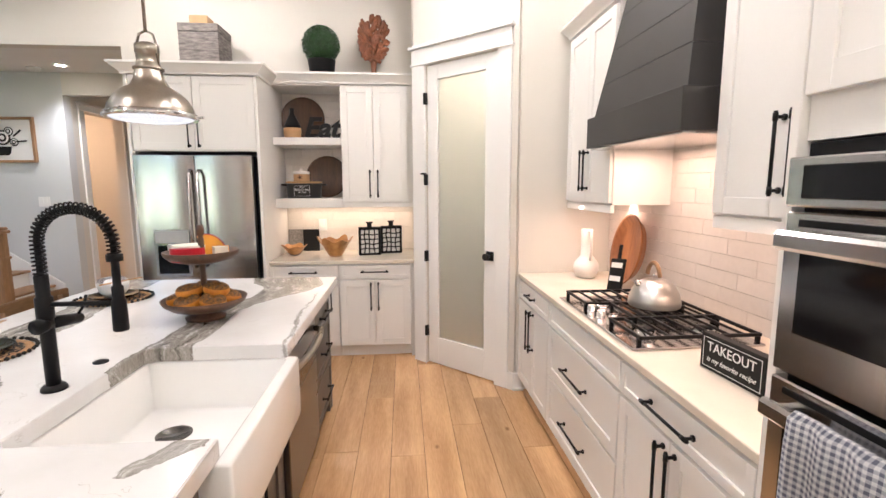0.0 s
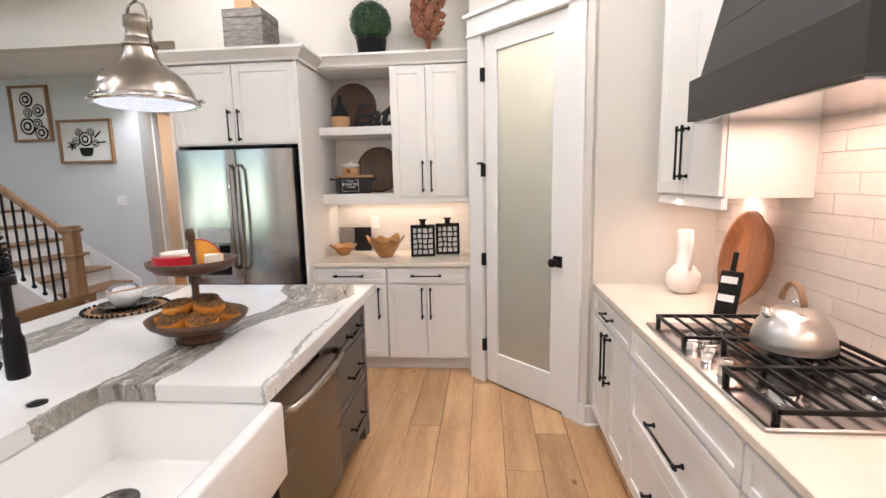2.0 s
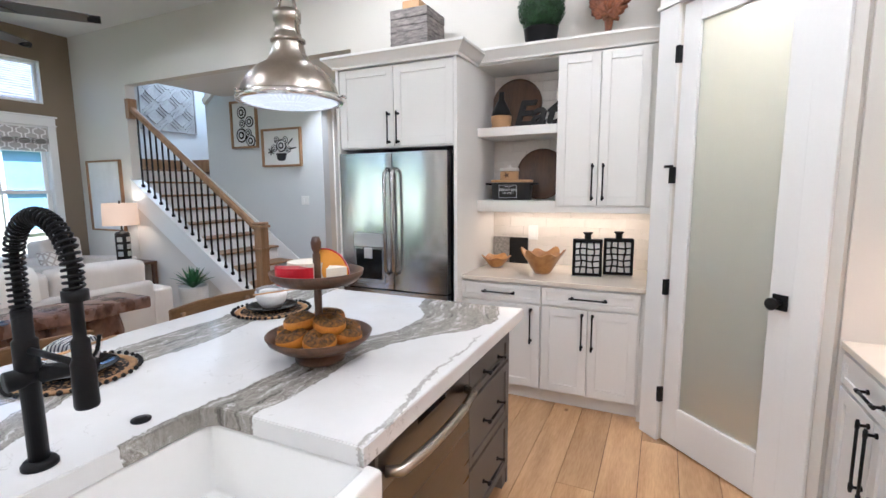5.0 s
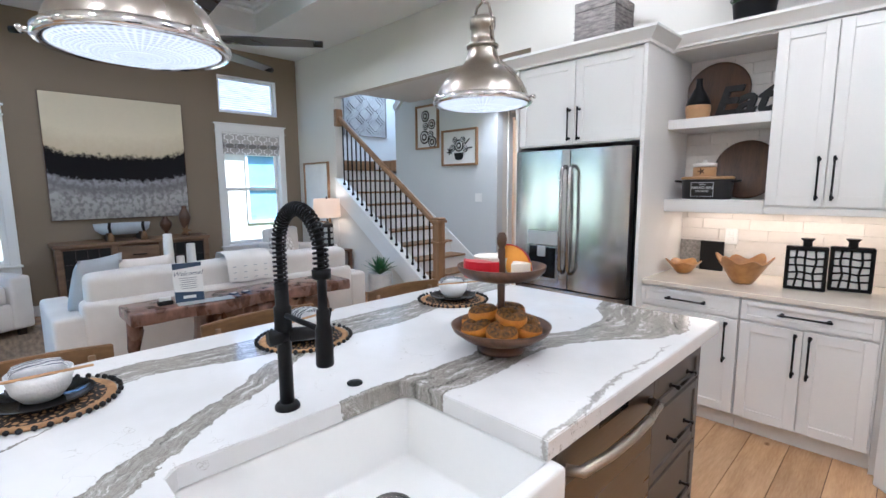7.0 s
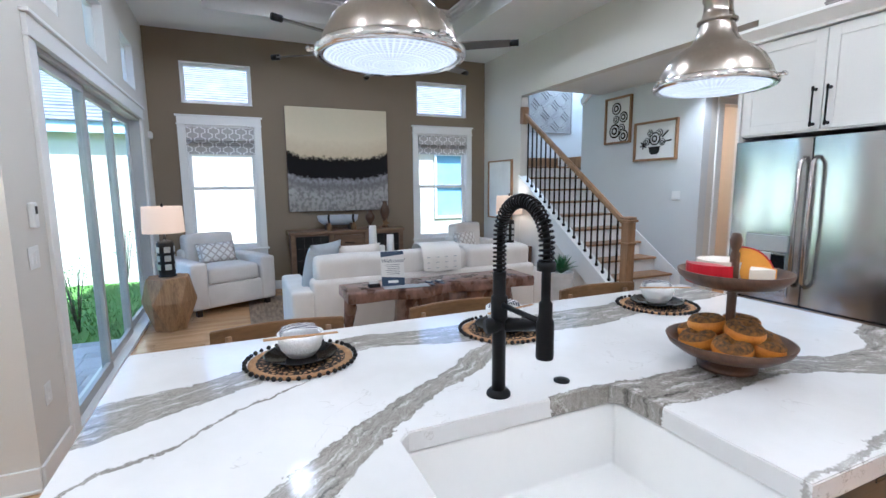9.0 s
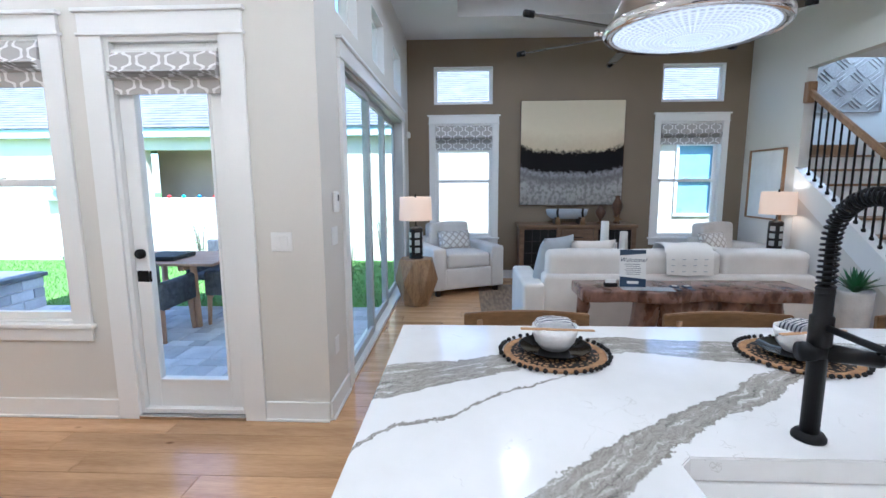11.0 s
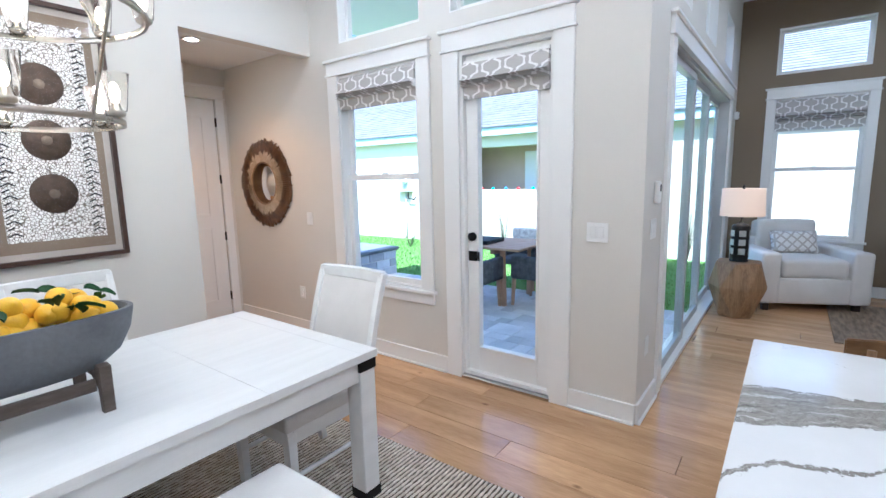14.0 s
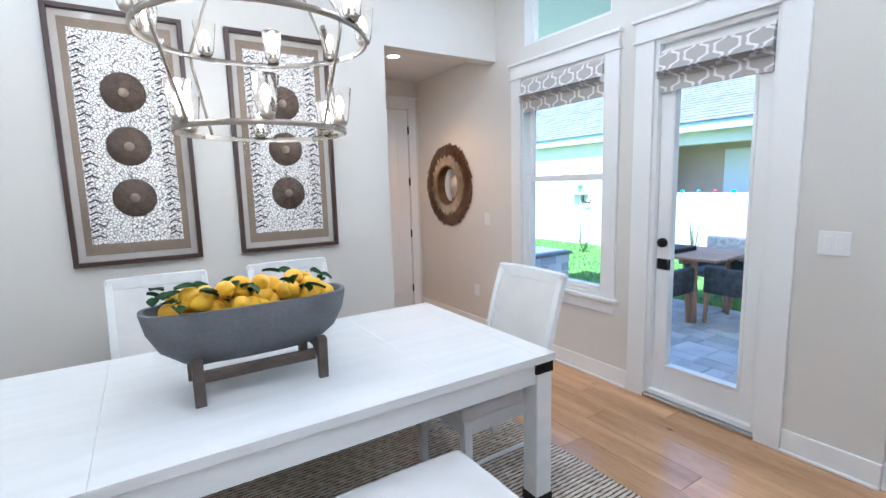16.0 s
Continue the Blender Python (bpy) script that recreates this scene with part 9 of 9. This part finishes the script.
for u0, u1 in ((-1.19, -0.52), (-0.285, 0.375)):
    z0, z1 = 1.035, 2.475
    t = thing("framed_textile", "dark framed bark cloth with three brown discs", "picture", (u0 / 2 + u1 / 2, YA, z0), "framed bark cloths")
    part("frame", ring(FA, u0, u1, 0.001, 0.045, z0, z1, 0.026), M["darkframe"], t)
    part("mount", fb(FA, u0 + 0.02, u1 - 0.02, 0.002, 0.010, z0 + 0.02, z1 - 0.02), M["palemat"], t)
    part("mat", fb(FA, u0 + 0.062, u1 - 0.062, 0.010, 0.014, z0 + 0.062, z1 - 0.062), M["taupemat"], t)
    c = (u0 + u1) / 2
    cl = part("cloth", fb(FA, c - 0.232, c + 0.232, 0.014, 0.018, z0 + 0.125, z1 - 0.115), M["bark"], t, "black and white patterned bark cloth")
    for k in range(2):
        for i in range(34):
            zz = z0 + 0.17 + 0.0345 * i
            uu = c + (-0.195 if k == 0 else 0.195)
            if zz > z1 - 0.16:
                continue
            for s_ in (-1, 1):
                b = bx(-0.019, 0.019, 0.018, 0.0195, -0.004, 0.004)
                b.transform(Matrix.Translation((uu + s_ * 0.014, YA, zz)) @ Matrix.Rotation(radians(28 * s_), 4, "Y"))
                if i % 2 == 0 or s_ > 0:
                    part("fringe_stitch", b, M["signblack"], cl)
                else:
                    b.free()
    for z in (1.425, 1.725, 2.03):
        dsc = part("disc", rod((c, YA + 0.018, z), (c, YA + 0.024, z), 0.112, 36), M["fibre"], t, "brown woven disc")
        part("eye", rod((c, YA + 0.024, z), (c, YA + 0.026, z), 0.026, 18), M["taupemat"], dsc)
    gl = part("glazing", fb(FA, u0 + 0.025, u1 - 0.025, 0.034, 0.037, z0 + 0.025, z1 - 0.025), M["artglass"], t)
    gl.visible_shadow = False

# sunburst mirror in the hall
sm3 = thing("sunburst_mirror", "round mirror framed with brown and gold wooden rays", "mirror", (XD, -3.74, 1.45))
MC = Vector((XD + 0.02, -3.74, 1.45))
part("backing", rod((XD + 0.001, MC.y, MC.z), (XD + 0.016, MC.y, MC.z), 0.36, 48), M["fibre"], sm3)
part("mirror_glass", rod((XD + 0.016, MC.y, MC.z), (XD + 0.022, MC.y, MC.z), 0.20, 48), mat("silver_mirror", (0.85, 0.85, 0.85), (0.85, 0.85, 0.85), 0.02, metal=1.0), sm3)
part("inner_rim", tube([(XD + 0.026, MC.y + 0.205 * math.cos(math.tau * i / 48), MC.z + 0.205 * math.sin(math.tau * i / 48)) for i in range(48)], 0.011, 8, None, True), M["stoolwood"], sm3)
M["ray"] = mat("gold_brown_split_wood", (0.15, 0.068, 0.026), (0.03, 0.014, 0.007), 0.5, scale=16, fine=60, bump=0.4)
M["rayin"] = mat("pale_gold_inner_wood", (0.58, 0.47, 0.33), (0.36, 0.26, 0.15), 0.45, scale=16, fine=60, bump=0.3)
rnd = random.Random(8)
for i in range(110):
    a = math.tau * i / 110
    for nm, r0, r1, w, x0 in (("outer_ray", 0.27, 0.43 + rnd.uniform(-0.015, 0.012), 0.013, 0.024), ("inner_ray", 0.20, 0.31 + rnd.uniform(-0.03, 0.04), 0.0058, 0.034)):
        b = bmesh.new()
        vs = [b.verts.new((XD + xx, MC.y + (r * math.cos(a) - s_ * wd * math.sin(a)), MC.z + (r * math.sin(a) + s_ * wd * math.cos(a)))) for r, wd, xx, s_ in ((r0, w * 0.7, x0, -1), (r0, w * 0.7, x0, 1), (r1, w * 0.8, x0 - 0.012, 1), (r1, w * 0.8, x0 - 0.012, -1), ((r0 + r1) / 2, 0, x0 + 0.008, 0))]
        for p, q in ((0, 1), (1, 2), (2, 3), (3, 0)):
            b.faces.new((vs[p], vs[q], vs[4]))
        b.faces.new((vs[3], vs[2], vs[1], vs[0]))
        bmesh.ops.recalc_face_normals(b, faces=b.faces[:])
        part(nm, b, M["ray"] if nm == "outer_ray" else M["rayin"], sm3)

# ---- outside ----
M["grass"] = mat("green_lawn", (0.13, 0.25, 0.04), (0.08, 0.17, 0.027), 0.9, scale=1.5, fine=40, bump=0.8)
M["paver"] = mat("grey_concrete_paver", (0.60, 0.60, 0.62), (0.42, 0.42, 0.45), 0.85, scale=3, fine=60, bump=0.3, vary=0.18)
M["stucco"] = mat("cream_stucco", (0.68, 0.61, 0.48), (0.64, 0.57, 0.445), 0.9, scale=1.5, fine=60, bump=0.4)
M["shingle"] = mat("grey_roof_shingle", (0.20, 0.194, 0.21), (0.125, 0.12, 0.13), 0.95, scale=3, fine=60, bump=0.5)
M["fascia"] = mat("pale_blue_fascia", (0.50, 0.60, 0.63), (0.46, 0.56, 0.59), 0.6)
GZ = -0.09
setting("ground", bx(-70, 60, -70, 60, GZ - 0.3, GZ - 0.02), M["grass"], "green lawn around the house", "lawn")
rnd = random.Random(5)
b = bmesh.new()
for i in range(16000):
    x, y = rnd.uniform(-9.2, -5.75), rnd.uniform(-9.5, 0.0)
    h, a, w = rnd.uniform(0.03, 0.07), rnd.uniform(0, 6.28), rnd.uniform(0.004, 0.008)
    dx, dy = w * math.cos(a), w * math.sin(a)
    lx, ly = rnd.uniform(-0.03, 0.03), rnd.uniform(-0.03, 0.03)
    b.faces.new((b.verts.new((x - dx, y - dy, GZ - 0.021)), b.verts.new((x + dx, y + dy, GZ - 0.021)), b.verts.new((x + lx, y + ly, GZ - 0.02 + h))))
gr = setting("grass", b, M["grass"], "short green lawn grass", "grass")
tagged(gr, kind="stuff")
setting("ceiling_lanai", bx(-4.75, -2.895, -4.0, -0.335, 3.22, 3.36), M["ceiling"], "white ceiling over the covered patio", "ceiling")
pv = setting("pavement", bx(-5.72, -2.9, -7.0, -0.335, GZ - 0.06, GZ - 0.006), M["grout"], "grey paver patio", "patio")
nh = thing("neighbour_house", "cream stucco house with a grey shingle roof", "house", (-11.5, -2, GZ))
part("wall", pierced("x", -9.3, -0.2, -16, 14, GZ - 0.02, 2.46, [(-5.75, -3.2, -1, 2.12), (4.72, 5.42, 0.80, 2.15)]), M["stucco"], nh)
part("porch_wall", bx(-9.42, -9.3, -5.75, -3.2, GZ - 0.02, 1.17), M["stucco"], nh)
part("porch_back", bx(-10.5, -10.4, -6.2, -2.8, GZ, 2.4), mat("tan_stucco", (0.62, 0.48, 0.37), (0.55, 0.42, 0.32), 0.9, scale=2, fine=50, bump=0.3), nh)
part("porch_ceiling", bx(-10.5, -9.5, -6.2, -2.8, 2.3, 2.4), M["stucco"], nh)
part("porch_door", bx(-10.4, -10.35, -4.75, -4.05, GZ, 2.05, 0.01), M["trim"], nh)
part("soffit", bx(-9.6, -9.17, -16, 14, 2.42, 2.46), M["stucco"], nh)
part("fascia", bx(-9.18, -9.13, -16, 14, 2.36, 2.53), M["fascia"], nh)
b = bmesh.new()
rows_n = 26
for i in range(rows_n):
    x0, x1 = -9.10 - 0.16 * i, -9.10 - 0.16 * (i + 1) - 0.02
    z0, z1 = 2.54 + 0.075 * i, 2.54 + 0.075 * (i + 1)
    y = -16.0
    while y < 14:
        w = rnd.uniform(0.22, 0.42)
        d = rnd.uniform(0, 0.008)
        vs = [b.verts.new(p) for p in ((x0, y + 0.004, z0 + 0.012 + d), (x0, y + w, z0 + 0.012 + d), (x1, y + w, z1 + 0.004), (x1, y + 0.004, z1 + 0.004), (x0, y + 0.004, z0), (x0, y + w, z0))]
        b.faces.new(vs[:4])
        b.faces.new((vs[4], vs[5], vs[1], vs[0]))
        y += w
tagged(part("roof_shingles", b, M["shingle"], nh, "grey asphalt roof shingles"), kind="stuff")
part("roof", prism([(-9.1, 2.53), (-13.4, 4.55), (-17.2, 2.53)], 30.2, "y", -16.1), M["shingle"], nh)
wn2 = part("window", ring(("x", -9.3, 1), 4.70, 5.44, -0.02, 0.03, 0.78, 2.17, 0.05), M["trim"], nh)
part("pane", fb(("x", -9.34, 1), 4.74, 5.40, 0, 0.01, 0.82, 2.13), mat("pale_blue_blind", (0.25, 0.42, 0.55), (0.22, 0.38, 0.50), 0.3), wn2)
part("meeting_rail", fb(("x", -9.32, 1), 4.74, 5.40, 0, 0.03, 1.45, 1.49), M["trim"], wn2)
ub = thing("utility_box", "white utility box and pipes on the house wall", "utility box", (-9.3, -7.5, 1.0))
part("box", bx(-9.299, -9.16, -7.80, -7.40, 1.12, 1.55, 0.01), M["alu"], ub)
part("meter", rod((-9.16, -7.52, 1.40), (-9.09, -7.52, 1.40), 0.07, 16), M["trim"], ub)
part("pipe", tube([(-9.22, -7.5, 1.16), (-9.22, -7.5, 0.95), (-9.22, -7.3, 0.93), (-9.22, -7.25, 1.0)], 0.02, 8), M["black"], ub)
part("conduit", rod((-9.27, -7.62, 1.16), (-9.27, -7.62, GZ), 0.018, 8), M["alu"], ub)
for y, key, c in ((-5.35, "red_plastic", (0.55, 0.03, 0.03)), (-5.05, "teal_plastic", (0.03, 0.38, 0.42)), (-4.72, "blue_plastic", (0.06, 0.25, 0.55)), (-4.40, "red_plastic", (0.55, 0.03, 0.03)), (-4.05, "teal_plastic", (0.03, 0.38, 0.42))):
    if key not in M:
        M[key] = mat(key, c, rough=0.4)
    pb_l = thing("porch_ornament", key.split("_")[0] + " plastic ornament on the porch ledge", "ornament", (-9.36, y, 1.17), "porch ornaments")
    part("shell", smooth(lathe([(0.015, 1.171), (0.034, 1.18), (0.042, 1.20), (0.032, 1.222), (0.012, 1.232), (0.0, 1.233)], 14, (-9.36, y, 0)), 60), M[key], pb_l)
oc = thing("outdoor_counter", "grey block outdoor seat wall with stone cap", "seat wall", (-5.2, -5.5, GZ))
part("core", bx(-5.7, -4.5, -6.2, -4.78, GZ - 0.005, 0.29), M["grout"], oc)
for r in range(3):
    for fx in range(4):
        x = -5.71 + 0.31 * fx - (0.15 if r % 2 else 0)
        a, c = max(x, -5.71), min(x + 0.30, -4.49)
        if c - a > 0.05:
            part("block", bx(a, c, -4.79, -4.765, GZ + 0.13 * r, GZ + 0.13 * r + 0.12, 0.006), M["paver"], oc)
    for fy in range(5):
        y = -6.2 + 0.30 * fy
        part("block", bx(-4.505, -4.48, y, min(y + 0.29, -4.78), GZ + 0.13 * r, GZ + 0.13 * r + 0.12, 0.006), M["paver"], oc)
part("cap", bx(-5.75, -4.45, -6.25, -4.73, 0.30, 0.35, 0.008), M["zinc"], oc, "dark stone cap")
M["wicker"] = mat("dark_grey_wicker", (0.13, 0.135, 0.14), (0.05, 0.053, 0.056), 0.7, scale=20, fine=90, bump=0.9)
M["teak"] = mat("teak_wood", (0.56, 0.35, 0.22), (0.40, 0.23, 0.13), 0.6, scale=4, fine=26, bump=0.2, stretch=(6, 1, 1))
pt2 = thing("patio_table", "slatted teak patio table", "patio table", (-5.3, -2.2, GZ))
for i in range(7):
    part("slat", bx(-5.75 + 0.13 * i, -5.63 + 0.13 * i, -2.85, -1.55, 0.60, 0.63, 0.004), M["teak"], pt2)
part("rail", bx(-5.7, -4.9, -2.5, -2.44, 0.54, 0.598), M["teak"], pt2)
part("rail", bx(-5.7, -4.9, -1.96, -1.9, 0.54, 0.598), M["teak"], pt2)
for x in (-5.62, -4.95):
    for y in (-2.6, -1.8):
        part("leg", rod((x, y, GZ), (x - 0.03 * (1 if x < -5.3 else -1), y, 0.6), 0.035, 8), M["teak"], pt2)
tr2 = thing("patio_tray", "black square tray on the patio table", "tray", (-5.2, -2.25, 0.63))
part("dish", prism([(-5.42, -2.45), (-4.98, -2.45), (-4.98, -2.05), (-5.42, -2.05)], 0.05, "z", 0.631, 0.01), M["signblack"], tr2)
for o in (pt2, tr2):
    o.matrix_basis = Matrix.Translation((0.08, -0.45, 0)) @ o.matrix_basis
pc2 = thing("patio_chair", "dark grey wicker patio armchair with teak legs", "patio chair", pose(-4.58, -2.55, GZ, 0, 0, 180), "patio chairs", local=True)
part("seat", bx(-0.27, 0.27, -0.27, 0.27, 0.34, 0.42, 0.03, seg=2), M["wicker"], pc2)
part("backrest", bx(-0.31, -0.24, -0.28, 0.28, 0.36, 0.80, 0.03, seg=2), M["wicker"], pc2)
for y in (-0.29, 0.29):
    part("arm", bx(-0.30, 0.26, y - 0.035, y + 0.035, 0.34, 0.62, 0.03, seg=2), M["wicker"], pc2)
for x in (-0.24, 0.24):
    for y in (-0.25, 0.25):
        part("leg", rod((x * 1.05, y * 1.05, 0), (x, y, 0.35), 0.02, 8, 0.03), M["teak"], pc2)
for x, y, r in ((-5.22, -1.93, -88), (-5.95, -2.55, 3)):
    copy_thing(pc2, pose(x, y, GZ, 0, 0, r))


def shrub(x, y, h, seedn):
    t = thing("shrub", "light green airy garden shrub", "shrub", (x, y, GZ))
    r_ = random.Random(seedn)
    b, lv2 = bmesh.new(), bmesh.new()
    for i in range(9):
        a = r_.uniform(0, 6.28)
        tip = Vector((x + r_.uniform(0.05, 0.28) * math.cos(a), y + r_.uniform(0.05, 0.28) * math.sin(a), GZ + h * r_.uniform(0.6, 1.0)))
        base_ = Vector((x, y, GZ - 0.02))
        tube([base_, base_.lerp(tip, 0.5) + Vector((0, 0, 0.05)), tip], [0.008, 0.006, 0.002], 5, b)
        for k in range(34):
            p = base_.lerp(tip, r_.uniform(0.25, 1.0)) + Vector((r_.gauss(0, 0.05), r_.gauss(0, 0.05), r_.gauss(0, 0.05)))
            d = Vector((r_.gauss(0, 1), r_.gauss(0, 1), r_.gauss(0, 1))).normalized() * 0.03
            s_ = d.orthogonal().normalized() * 0.011
            lv2.faces.new([lv2.verts.new(q) for q in (p, p + d * 0.5 + s_, p + d, p + d * 0.5 - s_)])
    part("stems", b, M["driftwood"], t)
    part("leaves", lv2, mat("light_green_leaf", (0.16, 0.30, 0.08), (0.09, 0.19, 0.05), 0.6), t)


shrub(-8.9, -4.5, 1.1, 1)
shrub(-8.8, -2.2, 0.9, 2)
shrub(-8.7, -0.9, 1.2, 3)
shrub(-8.2, -6.6, 0.35, 4)
shrub(-6.2, -0.9, 0.9, 5)

# ---- pieces: pavers, tiles, floor planks ----
rnd = random.Random(21)
cache = {}


def piece(name, key, make, material, parent, place):
    if key not in cache:
        bm = make()
        me = bpy.data.meshes.new(name)
        bm.to_mesh(me)
        bm.free()
        me.materials.append(material)
        cache[key] = me
    o = new(name, cache[key])
    o.location = place
    o.parent = parent
    return o


x = -5.71
row = 0
while x < -2.95:
    w = (0.16, 0.24, 0.16, 0.32)[row % 4]
    y = -4.6 + 0.07 * (row % 3)
    while y < -0.36:
        ln = rnd.choice((0.16, 0.24, 0.32))
        ln = min(ln, -0.345 - y)
        if ln > 0.05:
            key = ("paver", round(w, 3), round(ln, 3))
            piece("paver", key, lambda: bx(0.003, w - 0.003, 0.003, ln - 0.003, -0.02, 0.0, 0.006), M["paver"], pv, (x, y, GZ + 0.001 + rnd.uniform(-0.002, 0.002)))
        y += ln
    x += w
    row += 1
tiles(bs, ("y", YB - 0.006, -1), -1.149, 0.098, CB + 0.001, 2.385, 0.30, 0.076)
tiles(bs2, ("x", XW - 0.006, -1), 0.942, 3.248, CR + 0.001, 2.19, 0.30, 0.076)
floor_ob = bpy.data.objects["floor"]
PWD = 0.190
far = bmesh.new()
for i in range(46):
    x0 = -7.115 + PWD * i
    x1 = min(x0 + PWD, XW - 0.001)
    low = YS if x1 <= XD else -4.36
    y = -4.36 - rnd.uniform(0, 1.75)
    while y < 8.0:
        a, c = max(y, low), min(y + 1.80, 8.0)
        y += 1.80
        if c - a < 0.02:
            continue
        if c > 5.6:
            bx(x0 + 0.0012, x1 - 0.0012, a + 0.0012, c - 0.0012, -0.011, 0.0, 0.0012, far)
            continue
        wq, lq = round(x1 - x0, 3), round(c - a, 2)
        piece("plank", ("plank", wq, lq), lambda: bx(0.0012, wq - 0.0012, 0.0012, lq - 0.0012, -0.011, 0.0, 0.0012), M["plank"], floor_ob, (x0, a, 0))
fo = link("plank_field", far, M["plank"])
fo.parent = floor_ob
tagged(fo, kind="stuff")
